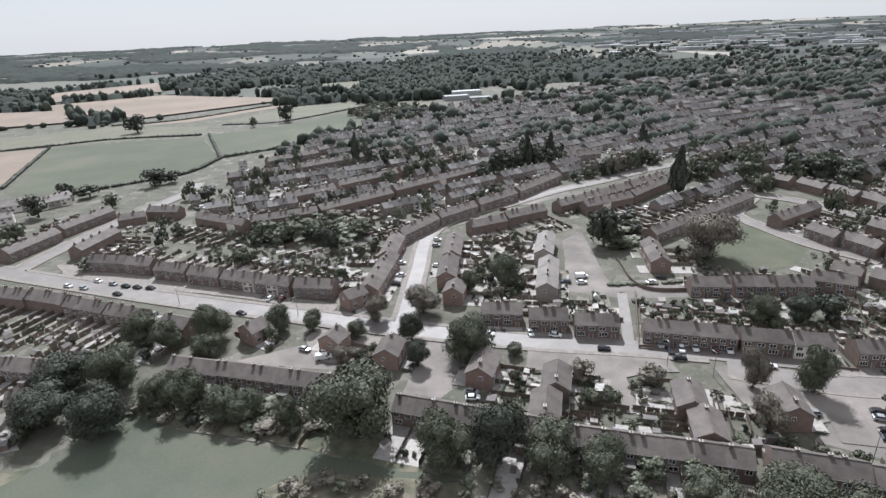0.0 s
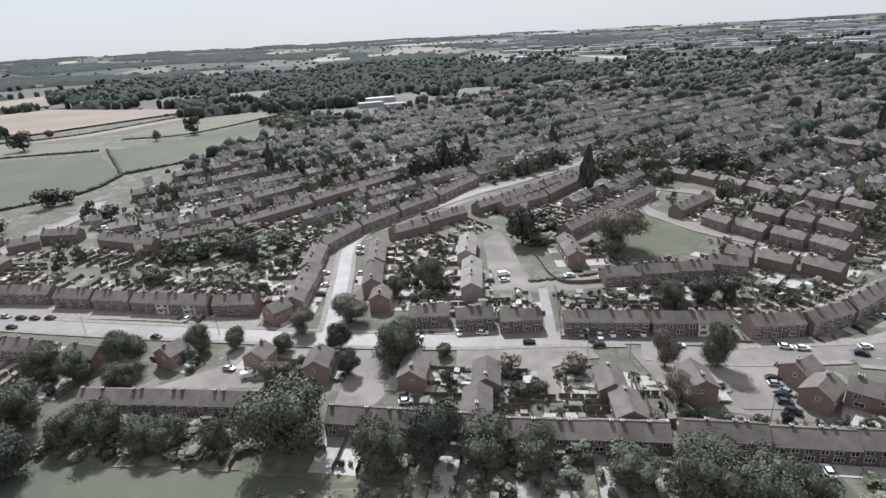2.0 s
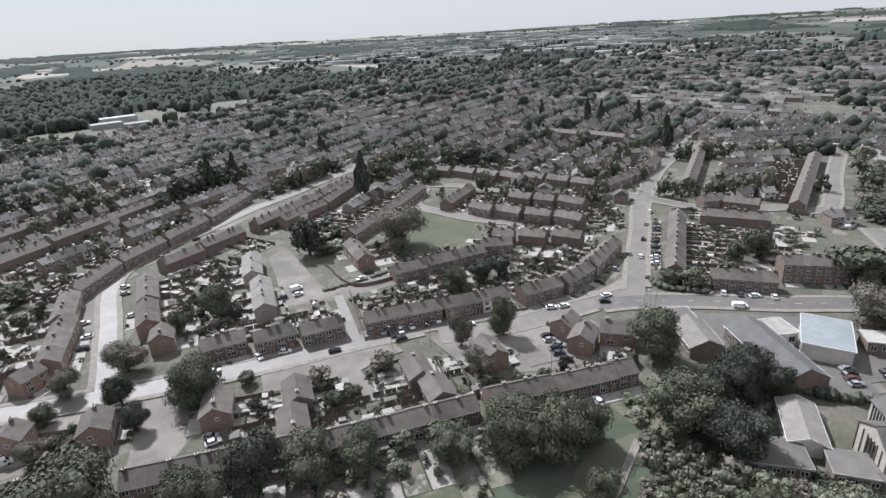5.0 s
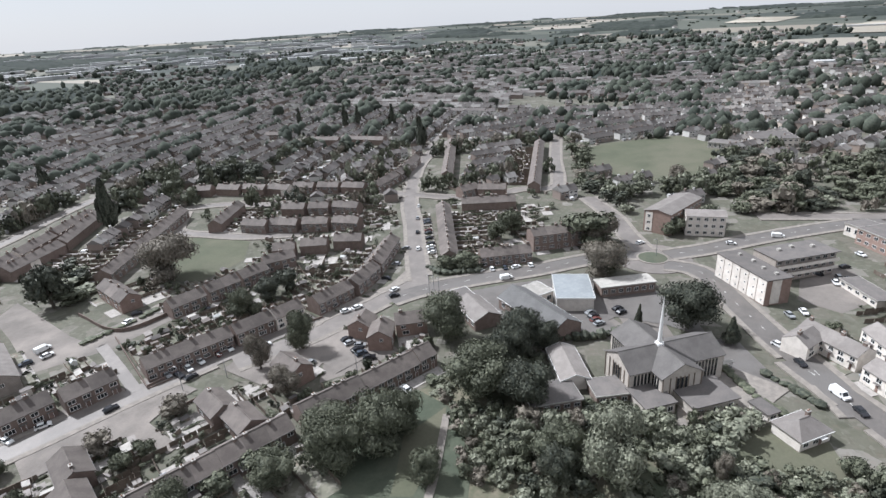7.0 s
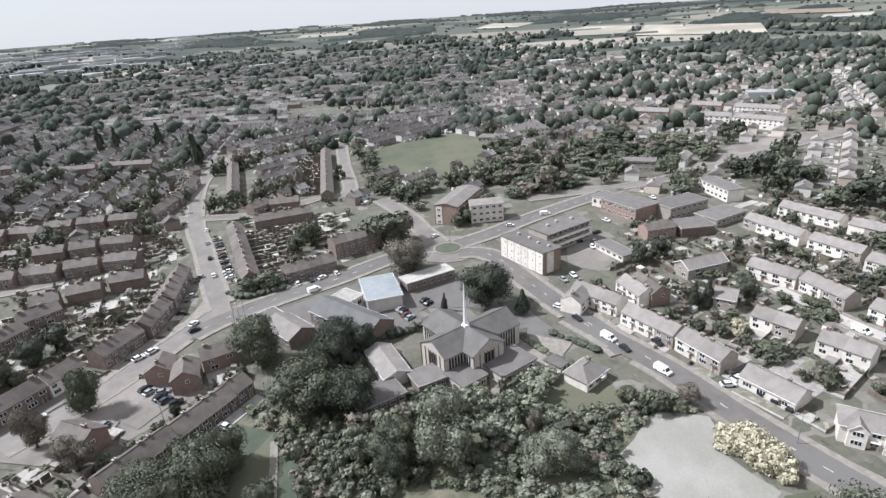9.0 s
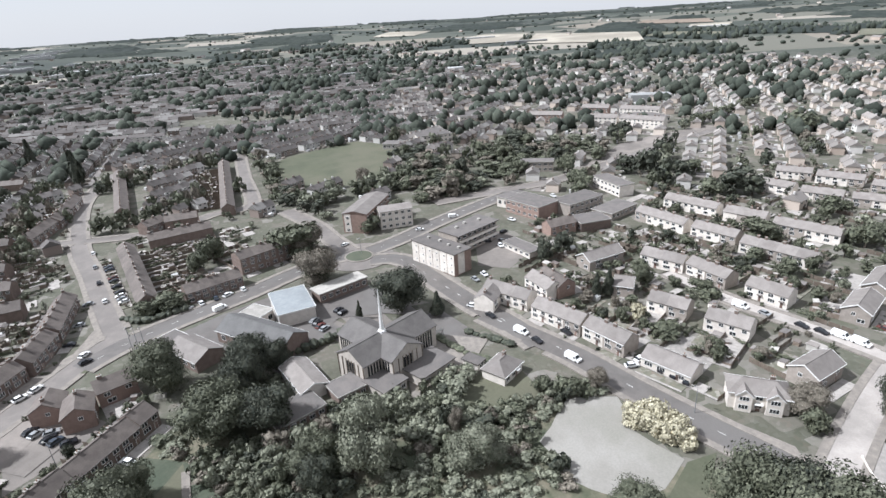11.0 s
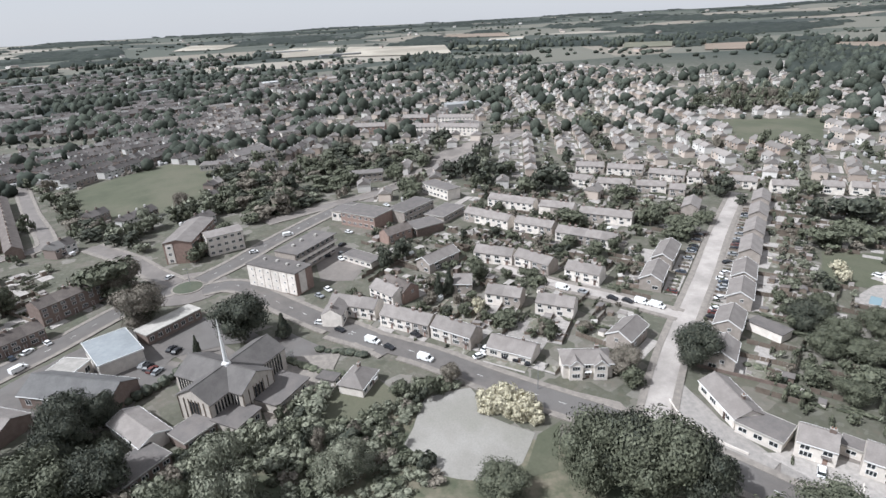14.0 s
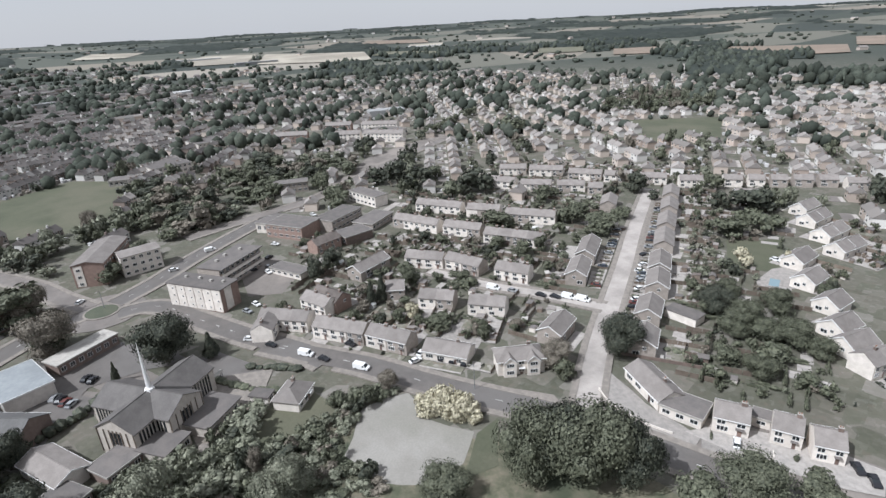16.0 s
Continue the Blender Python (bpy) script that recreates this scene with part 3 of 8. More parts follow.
ROADS.append((5.5, [(-14.9, 162.8), (-13.5, 174.8), (-12.1, 193.4), (-10.4, 212.6), (-8.4, 238.9), (-2.2, 259.4), (14.3, 277.7), (37, 292.4), (68.1, 314.8), (97.3, 330.3), (137.5, 354.9), (174.8, 372.2)]))
ROADS.append((5.5, [(-125.4, 331.6), (-92.1, 338.5), (-51.8, 357.5), (1.1, 405.3), (57.8, 456.6)]))
ROADS.append((3.4, [(54.1, 143.3), (57.9, 157.5), (62.9, 177.8)]))
ROADS.append((6.5, [(145.9, 108.8), (165.3, 124), (199.4, 149.4), (237.9, 178.5), (308.5, 218.9), (382.3, 243.3)]))
ROADS.append((6, [(191.1, 318.8), (210.6, 262.8), (236.4, 213.1), (242.5, 181.7), (250.3, 147.1), (276.9, 124.9), (288.6, 110.6), (353.9, 136.9), (428.9, 165.3)]))
ROADS.append((5.5, [(170, 288.2), (185.8, 271.6), (193.7, 249.4), (203.2, 237.8)]))
ROADS.append((5, [(165.9, 283.4), (143.6, 257.3), (146.1, 241.5), (153.4, 215.5), (167.7, 193.4)]))
ROADS.append((8, [(211.5, 34.3), (223.8, 21.6), (241.9, 6.9), (267, -16.8), (288.6, -39.7)]))
ROADS.append((7, [(212, 43.2), (228.3, 54.4), (248, 66.3), (274.1, 87.5)]))
ROADS.append((8, [(201.1, 33.2), (200.4, 20), (180.5, 6.6), (161.1, -6), (146.4, -17.1), (132.1, -26)]))
ROADS.append((8, [(151.1, -11.1), (137, -23.9), (123.9, -35.8), (106.9, -48), (93.9, -58.4), (82.3, -68.2), (70.3, -76), (57.8, -83), (44.5, -90), (33.8, -95.8)]))
ROADS.append((5.9, [(73.5, -74.4), (85.3, -85.8), (101.7, -103.1), (119.5, -123.9), (139.1, -147), (165, -176.4), (192.9, -209.7), (209.9, -230.4)]))
ROADS.append((5, [(116.3, -117.4), (134.9, -105.3), (152.3, -92), (175.3, -79.2)]))
ROADS.append((4, [(217.8, -47.7), (239.3, -69.1), (268.1, -102)]))
ROADS.append((7, [(273.8, 7.6), (287, -23.8), (304.2, -62.6), (345.2, -113.4), (384.2, -160.2), (414.1, -200.2)]))
ROADS.append((1.8, [(86.8, 61.1), (78.5, 57.3), (67.3, 52.3), (61.5, 50.3)]))
make_roads()

# ---- trees ----
def crown_mesh(name, kind, leaves, lobes, seed, leaf=0.11):
    """A crown of unit radius and unit height: a dark core of lumpy lobes, wrapped in many small leaf sprays."""
    rnd = random.Random(seed)
    key = {"m": "leaf_m", "d": "leaf_d", "b": "leaf_b", "y": "leaf_y", "t": "leaf_t", "p": "leaf_d", "c": "leaf_d"}[kind]
    verts, faces = [], []
    blobs = []
    if kind in "pc":
        for i in range(lobes):
            t = i / max(1, lobes - 1)
            r = (0.5 + 0.45 * math.sin(math.pi * min(1, t * 1.25 + 0.1))) * (1 - t) ** 0.16 if kind == "p" else (1.0 - 0.85 * t)
            a = rnd.uniform(0, 6.28)
            blobs.append((0.2 * math.cos(a) * r, 0.2 * math.sin(a) * r, 0.1 + 0.84 * t, max(0.2, r * 0.85), 0.16))
    else:
        for i in range(lobes):
            a, z = rnd.uniform(0, 6.28), rnd.uniform(0.14, 0.8)
            wide = math.sqrt(max(0.05, 1 - ((z - 0.45) / 0.58) ** 2))
            q = wide * 0.62 * math.sqrt(rnd.random())
            s = rnd.uniform(0.3, 0.46)
            blobs.append((q * math.cos(a), q * math.sin(a), z, s, s * rnd.uniform(0.42, 0.6)))
    ico = bmesh.new()
    bmesh.ops.create_icosphere(ico, subdivisions=1, radius=1.0)
    iv = [v.co.copy() for v in ico.verts]
    ifc = [tuple(v.index for v in f.verts) for f in ico.faces]
    ico.free()
    for bx, by, bz, r, rz in blobs:
        k = len(verts)
        for v in iv:
            w = 0.72 + 0.3 * noise.noise(Vector((v.x * 1.7 + bx * 5, v.y * 1.7 + by * 5, v.z * 1.7 + bz * 7 + seed)))
            verts.append((bx + v.x * r * w, by + v.y * r * w, bz + v.z * rz * w))
        faces += [tuple(k + i for i in f) for f in ifc]
    fine = leaves > 4000
    for _ in range(leaves * 2 if fine else leaves):
        bx, by, bz, r, rz = rnd.choice(blobs)
        d = Vector((rnd.gauss(0, 1), rnd.gauss(0, 1), rnd.gauss(0.25, 1))).normalized()
        w = rnd.uniform(0.72, 1.2)
        c = Vector((bx + d.x * r * w, by + d.y * r * w, bz + d.z * rz * w))
        if c.z < 0.02:
            continue
        size = leaf * rnd.uniform(0.6, 1.5) * (0.78 if fine else 1)
        u = Vector((rnd.gauss(0, 1), rnd.gauss(0, 1), rnd.gauss(0, 0.7))).cross(d).normalized() * size
        v = d.cross(u).normalized() * size * rnd.uniform(0.6, 1.1)
        up = d * size * 0.45
        for q in (u, v, up):
            q.z *= 0.8
        k = len(verts)
        if fine:
            verts += [tuple(c - u), tuple(c + v + up), tuple(c + u * 0.8 - v * 0.6)]
            faces.append((k, k + 1, k + 2))
            continue
        verts += [tuple(c - u), tuple(c + v * 0.8 + up), tuple(c + u), tuple(c - v * 0.9 + up * 0.4)]
        faces += [(k, k + 1, k + 2), (k, k + 2, k + 3)]
    co = np.array(verts)
    co[:, :2] /= np.percentile(np.hypot(co[:, 0], co[:, 1]), 97)
    lo, hi = co[:, 2].min(), np.percentile(co[:, 2], 99.5)
    co[:, 2] = (co[:, 2] - lo) / (hi - lo)
    me = bpy.data.meshes.new(name)
    me.from_pydata(co.tolist(), [], faces)
    me.materials.append(M[key])
    return me


def trunk_mesh():
    g = Geo()
    g.tube([(0, 0, 0, 0.055), (0.01, 0, 0.12, 0.04), (0.02, 0.01, 0.35, 0.032), (0.0, 0.02, 0.7, 0.012)], 7, "bark")
    for a, z in ((0.4, 0.2), (2.3, 0.26), (4.2, 0.3), (5.5, 0.36)):
        g.tube([(0, 0, z, 0.022), (0.14 * math.cos(a), 0.14 * math.sin(a), z + 0.12, 0.015), (0.32 * math.cos(a), 0.32 * math.sin(a), z + 0.3, 0.006)], 5, "bark")
    return g.mesh("trunk", True)


TRUNK = trunk_mesh()
CROWNS = {}
for kind_ in "mdbypct":
    CROWNS[kind_, "big"] = [crown_mesh("crown", kind_, 6600 if kind_ in "mdt" else 5000, 19 if kind_ not in "pc" else 9, 11 * i + ord(kind_), 0.04 if kind_ not in "pc" else 0.1) for i in range(3 if kind_ in "md" else 1)]
    CROWNS[kind_, "mid"] = [crown_mesh("crown", kind_, 1000, 30 if kind_ == "b" else 17 if kind_ not in "pc" else 7, 17 * i + ord(kind_), 0.075 if kind_ not in "pc" else 0.18) for i in range(4 if kind_ in "md" else 2)]
    CROWNS[kind_, "small"] = [crown_mesh("crown", kind_, 180, 6 if kind_ not in "pc" else 5, 19 * i + ord(kind_), 0.115 if kind_ not in "pc" else 0.25) for i in range(3 if kind_ in "md" else 2)]
for kind_ in "mdbt":
    CROWNS[kind_, "open"] = [crown_mesh("crown", kind_, 200, 12, 29 * i + ord(kind_), 0.1) for i in range(3)]
    CROWNS[kind_, "far"] = [crown_mesh("crown", kind_, 44, 4, 23 * i + ord(kind_), 0.17) for i in range(3)]
TREE_WORDS = {
    "m": ("leafy green broadleaf tree with an uneven crown", "tree"), "d": ("dark green dense-crowned tree", "tree"),
    "b": ("dusty olive broadleaf tree with a thin crown", "tree"), "y": ("small pale yellow flowering shrub", "tree"),
    "t": ("pale grey-green willowy tree with a ragged crown", "tree"),
    "p": ("tall narrow dark poplar tree", "tree"), "c": ("dark narrow columnar conifer tree", "tree"),
}
PLANTED = []
FAR_TREE, FAR_BUSH = 258.0, 185.0


def plant(kind, x, y, height, radius):
    """A tree or a bush with its foot at x, y."""
    big = kind == "bush"
    if height > 3.2:
        radius, height = radius * 0.97, height * 0.97
    kind = "y" if big else kind
    if kind == "b" and height > 12:
        words = "large round olive-brown broadleaf tree"
    else:
        words = TREE_WORDS[kind][0]
    small = height < 3.2
    name, category = ("bush", "bush") if small or big else ("tree", "tree")
    if small:
        words = {"m": "low rounded green garden bush", "d": "low dark green garden bush", "b": "low dusty olive garden bush"}.get(kind, words)
    if big:
        words = "large spreading pale yellow shrub beside gravel"
    r = math.hypot(x, y)
    level = "small" if height < 3.5 or r > 215 and not (r < 330 and height > 11) else "big" if r < 192 and height > 6 or big else "mid"
    if level == "small" and height > 3.5 and radius > 2.6 and kind in "mdb" and r < 420:
        level = "mid" if radius > 3.8 and r < 300 else "open"
    if kind == "b" and height > 12:
        level = "big"
    if level == "mid" and r > FAR_TREE and kind in "mdb":
        level = "open"
    if kind == "p":
        height *= 1.12
    rnd = random.Random(int(x * 10) * 7919 + int(y * 10))
    PLANTED.append((x, y, radius))
    low = 0.0 if small or big else 0.07 * height
    m = pose(x, y, land(x, y) + 0.02, 0, 0, rnd.uniform(0, 360))
    shape = pose(0, 0, low) @ Matrix.Diagonal((radius, radius * rnd.uniform(0.9, 1.1), height - low, 1))
    if small and r > FAR_BUSH and kind in "mdb":
        level = "far"
    me = rnd.choice(CROWNS[kind, level])
    if r > (FAR_BUSH if small else FAR_TREE):
        TREES_BEYOND.add(me, m @ shape)
        if not small:
            TREES_BEYOND.add(TRUNK, m @ Matrix.Diagonal((min(height, radius * 1.6),) * 2 + (height, 1)))
        return
    if small:
        stand(name, me, words, category, at=m @ shape)
        return
    root = tagged(new(name), words, category)
    root.matrix_basis = m
    part("crown", me, root, at=shape)
    part("trunk", TRUNK, root, at=Matrix.Diagonal((min(height, radius * 1.6),) * 2 + (height, 1)))


def thicket(gap, low, high, poly):
    """Trees and shrubs standing close together within an outline."""
    rnd = random.Random(len(poly) * 101 + int(poly[0][0] * 7))
    xs, ys = [p[0] for p in poly], [p[1] for p in poly]
    put = []
    for _ in range(int((max(xs) - min(xs)) * (max(ys) - min(ys)) / gap ** 2 * 6)):
        x, y = rnd.uniform(min(xs), max(xs)), rnd.uniform(min(ys), max(ys))
        if not inside(x, y, poly) or any(math.hypot(x - a, y - b) < gap * 0.75 for a, b in put) or near_road(x, y, 1.5):
            continue
        if any(math.hypot(x - a, y - b) < c * 0.7 for a, b, c in PLANTED):
            continue
        if any(inside(x, y, p) for k, p in AREAS if k in ("sand", "grass", "lawn", "carpark", "pavement")):
            continue
        if any(math.hypot(x - a, y - b) < q for a, b, q in KEEP_OFF) or any(off_line(x, y, [(a, b), (c, e)]) < 6.5 for s_, a, b, c, e, n_, k_ in ROWS_BUILT):
            continue
        put.append((x, y))
        h = rnd.uniform(low, high)
        kind, r = rnd.choice("tttttmmbd"), gap * rnd.uniform(0.45, 1.0)
        if rnd.random() < 0.16:
            h, r = h * 1.5, r * 1.25
        if h > 6.5:
            plant(rnd.choice("mmdmtb"), x, y, h * rnd.uniform(0.7, 1.0), gap * rnd.uniform(0.46, 0.72))
            continue
        PLANTED.append((x, y, r * 0.5))
        THICKET.add(rnd.choice(CROWNS[kind, "small" if r < 3.4 else "open"]), pose(x, y, -0.1 * h, 0, 0, rnd.uniform(0, 360)) @ Matrix.Diagonal((r, r * rnd.uniform(0.8, 1.2), h * 1.05, 1)))


def shrubs(gap, low, high, poly, along=-55.0):
    """Garden shrubs, hedges and small trees standing apart within an outline."""
    rnd = random.Random(len(poly) * 77 + int(poly[0][0] * 3))
    xs, ys = [p[0] for p in poly], [p[1] for p in poly]
    put = []
    for _ in range(int((max(xs) - min(xs)) * (max(ys) - min(ys)) / gap ** 2 * 2)):
        x, y = rnd.uniform(min(xs), max(xs)), rnd.uniform(min(ys), max(ys))
        if not inside(x, y, poly) or any(math.hypot(x - a, y - b) < gap * 0.6 for a, b in put) or near_road(x, y, 1.5):
            continue
        if any(math.hypot(x - a, y - b) < c * 0.8 for a, b, c in PLANTED) or any(math.hypot(x - a, y - b) < q for a, b, q in KEEP_OFF):
            continue
        if any(off_line(x, y, [(a, b), (c, e)]) < STYLE[s_][1] / 2 + 1.6 for s_, a, b, c, e, n_, k_ in ROWS_BUILT):
            continue
        put.append((x, y))
        what = rnd.random()
        turn = along + rnd.choice((0, 90))
        if what < 0.2:
            FENCES.add(FENCE_FAR, pose(x, y, 0, 0, 0, turn) @ Matrix.Diagonal((1, rnd.uniform(5, 11), 1, 1)))
            continue
        if what < 0.36:
            PLOTS.add(GARDEN_ME[True], pose(x, y, 0.0007 * (len(PLOTS.v) % 150), 0, 0, turn) @ Matrix.Diagonal((rnd.uniform(2.5, 5), rnd.uniform(3, 7), 1, 1)))
            continue
        if what < 0.46:
            CLUTTER.add(rnd.choice(CLUTTER_ME), pose(x, y, 0, 0, 0, turn) @ Matrix.Diagonal((rnd.uniform(0.7, 1.6), rnd.uniform(0.7, 1.4), rnd.uniform(1.0, 2.2), 1)))
            continue
        h = rnd.uniform(low, high) * (1.7 if rnd.random() < 0.2 else 1)
        r = h * rnd.uniform(0.42, 0.75)
        if rnd.random() < 0.3:
            length = rnd.uniform(3.0, 6.5)
            THICKET.add(rnd.choice(CROWNS["m", "far"]), pose(x, y, -0.1, 0, 0, along + rnd.choice((0, 0, 90))) @ Matrix.Diagonal((length, 0.8, min(h, 2.0), 1)))
            continue
        THICKET.add(rnd.choice(CROWNS[rnd.choice("mtmdtb"), "far" if h < 3.4 else "small"]), pose(x, y, -0.06 * h, 0, 0, rnd.uniform(0, 360)) @ Matrix.Diagonal((r, r * rnd.uniform(0.8, 1.3), h, 1)))

# ---- houses ----
STYLE = {  # unit width, depth, eaves, ridge, wall, roof, words
    "back": (5.5, 6.9, 4.5, 6.7, "brick", "tile", "brown brick terraced house with a low concrete-tiled roof"),
    "front": (5.5, 6.9, 4.6, 6.9, "brick", "tile", "brown brick terraced house with a tiled roof and chimney"),
    "whitefront": (5.5, 6.9, 4.6, 6.9, "render", "tile", "terraced house with white rendered walls and a brown roof"),
    "lowlink": (9.0, 7.0, 3.9, 5.8, "brick", "tile", "low brown brick house with a long tiled roof"),
    "redsemi": (8.4, 7.2, 4.7, 6.9, "redbrick", "tile", "red brick gabled house with a brown tiled roof"),
    "greysemi": (9.6, 7.4, 4.6, 6.7, "buffbrick", "greytile", "pale brick gabled house with a grey tiled roof"),
    "white": (6.6, 6.9, 4.4, 6.5, "render", "greytile", "white-walled house with a grey-brown tiled roof"),
    "bung": (13.0, 7.6, 3.0, 5.0, "render", "greytile", "white-walled bungalow with a broad grey-brown roof"),
    "whitegable": (12.0, 7.4, 4.4, 6.5, "buffbrick", "greytile", "pale brick gabled house with white bargeboards"),
    "whitechain": (10.0, 7.8, 3.4, 6.0, "render", "greytile", "white-walled gabled house with white bargeboards"),
    "flats3": (6.5, 8.4, 7.0, 9.0, "brick", "tile", "three-storey brown brick flats with a tiled roof"),
    "shops": (7.6, 9.0, 7.4, 9.8, "render", "greytile", "three-storey cream-walled terrace with a grey-brown roof"),
    "pinkshops": (7.6, 9.0, 7.0, 9.6, "redbrick", "greytile", "three-storey pink brick terrace with a grey-brown roof"),
    "flatgar": (9.0, 5.6, 2.5, 2.9, "render", "flatroof", "low white-walled flat-roofed garage block"),
}


def window_geo(w, h, bars=1, glazed=False):
    """A frame in one piece, proud of the wall and seen from -y; origin at the middle of the sill."""
    g = Geo()
    t, f, r = 0.09, -0.07, -0.02
    xs = [-w / 2]
    for i in range(bars + 1):
        a, b = -w / 2 + w * i / (bars + 1), -w / 2 + w * (i + 1) / (bars + 1)
        xs += [a + (t if i == 0 else t / 2), b - (t if i == bars else t / 2)]
    xs.append(w / 2)
    zs = [0.0, t, h - t, h]
    nx = len(xs)
    verts = [(x, f, z) for z in zs for x in xs]
    faces, keys = [], []
    for j in range(3):
        for i in range(nx - 1):
            if j == 1 and i % 2 == 1:
                continue
            faces.append((j * nx + i, j * nx + i + 1, (j + 1) * nx + i + 1, (j + 1) * nx + i))
            keys.append("upvc")
    for i in range(1, nx - 1, 2):
        k = len(verts)
        ring = [nx + i, nx + i + 1, 2 * nx + i + 1, 2 * nx + i]
        verts += [(verts[v][0], r, verts[v][2]) for v in ring]
        for q in range(4):
            faces.append((ring[q], k + q, k + (q + 1) % 4, ring[(q + 1) % 4]))
            keys.append("upvc")
        if glazed:
            faces.append((k, k + 1, k + 2, k + 3))
            keys.append("glass")
    k = len(verts)
    verts += [(-w / 2, 0.01, 0), (w / 2, 0.01, 0), (w / 2, 0.01, h), (-w / 2, 0.01, h)]
    corner = [0, nx - 1, 4 * nx - 1, 3 * nx]
    edges = [[*range(nx)], [nx - 1, 2 * nx - 1, 3 * nx - 1, 4 * nx - 1], [*range(4 * nx - 1, 3 * nx - 1, -1)], [3 * nx, 2 * nx, nx, 0]]
    for q, e in enumerate(edges):
        faces.append(tuple(e[::-1]) + (k + q, k + (q + 1) % 4))
        keys.append("upvc")
    g.v, g.f = verts, faces
    g.m = [g.slot(x) for x in keys]
    p = Geo()
    p.box(-w / 2 + t, r - 0.005, t, w / 2 - t, 0.005, h - t, "glass")
    return g, p


WINDOW = {}


def window(parent, x, y, z, w, h, turn, bars, panes):
    key = (w, h, bars, panes)
    if key not in WINDOW:
        g, p = window_geo(w, h, bars, not panes)
        WINDOW[key] = (g.mesh("window"), p.mesh("pane") if panes else None)
    a, b = WINDOW[key]
    ob = part("window", a, parent, at=pose(x, y, z, 0, 0, turn))
    if b:
        part("pane", b, ob, "dark window glass")
    return ob


def chimney_geo(x, y, z, top, pots=2):
    g = Geo()
    a = 0.22 + 0.15 * pots
    g.box(x - a, y - 0.34, z, x + a, y + 0.34, top, "brick")
    g.box(x - a - 0.06, y - 0.4, top, x + a + 0.06, y + 0.4, top + 0.12, "concrete")
    for i in range(pots):
        px = x + (i - (pots - 1) / 2) * 0.5
        g.tube([(px, y, top + 0.12, 0.15), (px, y, top + 0.5, 0.12)], 6, "pot")
    return g


def roof_geo(w, d, eave, ridge, key, verge=0.0):
    """A pitched shell of even thickness with overhanging eaves."""
    g = Geo()
    run, rise = d / 2, ridge - eave
    over, t = 0.35, 0.16
    ez = eave - rise / run * over
    g.extrude([(-run - over, ez), (0, ridge), (run + over, ez), (run + over, ez + t), (0, ridge + t), (-run - over, ez + t)], -w / 2 - verge, w / 2 + verge, key)
    return g


def roof_trim(roof_ob, w, d, eave, ridge, key, verge, barge, trim):
    """Ridge tiles, fascia boards and bargeboards, each a piece of its own."""
    run, rise = d / 2, ridge - eave
    over, t = 0.35, 0.16
    ez = eave - rise / run * over
    g = Geo()
    g.extrude([(-0.16, ridge + t - 0.06), (0.16, ridge + t - 0.06), (0.08, ridge + t + 0.1), (-0.08, ridge + t + 0.1)], -w / 2 - verge, w / 2 + verge, key)
    part("ridge_tiles", g, roof_ob)
    for s in (1, -1):
        g = Geo()
        y0, y1 = sorted((-s * (run + over), -s * (run + over + 0.1)))
        g.box(-w / 2 - verge, y0, ez - 0.08, w / 2 + verge, y1, ez + t - 0.02, trim)
        part("fascia", g, roof_ob)
    if barge:
        for x0, x1 in ((-w / 2 - verge - 0.06, -w / 2 - verge), (w / 2 + verge, w / 2 + verge + 0.06)):
            g = Geo()
            prof = [(-run - over, ez - 0.12), (0, ridge - 0.12), (run + over, ez - 0.12), (run + over, ez + t + 0.06), (0, ridge + t + 0.08), (-run - over, ez + t + 0.06)]
            g.extrude(prof, x0, x1, "upvc")
            part("bargeboard", g, roof_ob, "white-painted bargeboard")


def wall_geo(w, d, eave, ridge, key):
    g = Geo()
    g.extrude([(-d / 2, 0.0), (d / 2, 0.0), (d / 2, eave), (0, ridge), (-d / 2, eave)], -w / 2, w / 2, key)
    return g


PROTO = {}


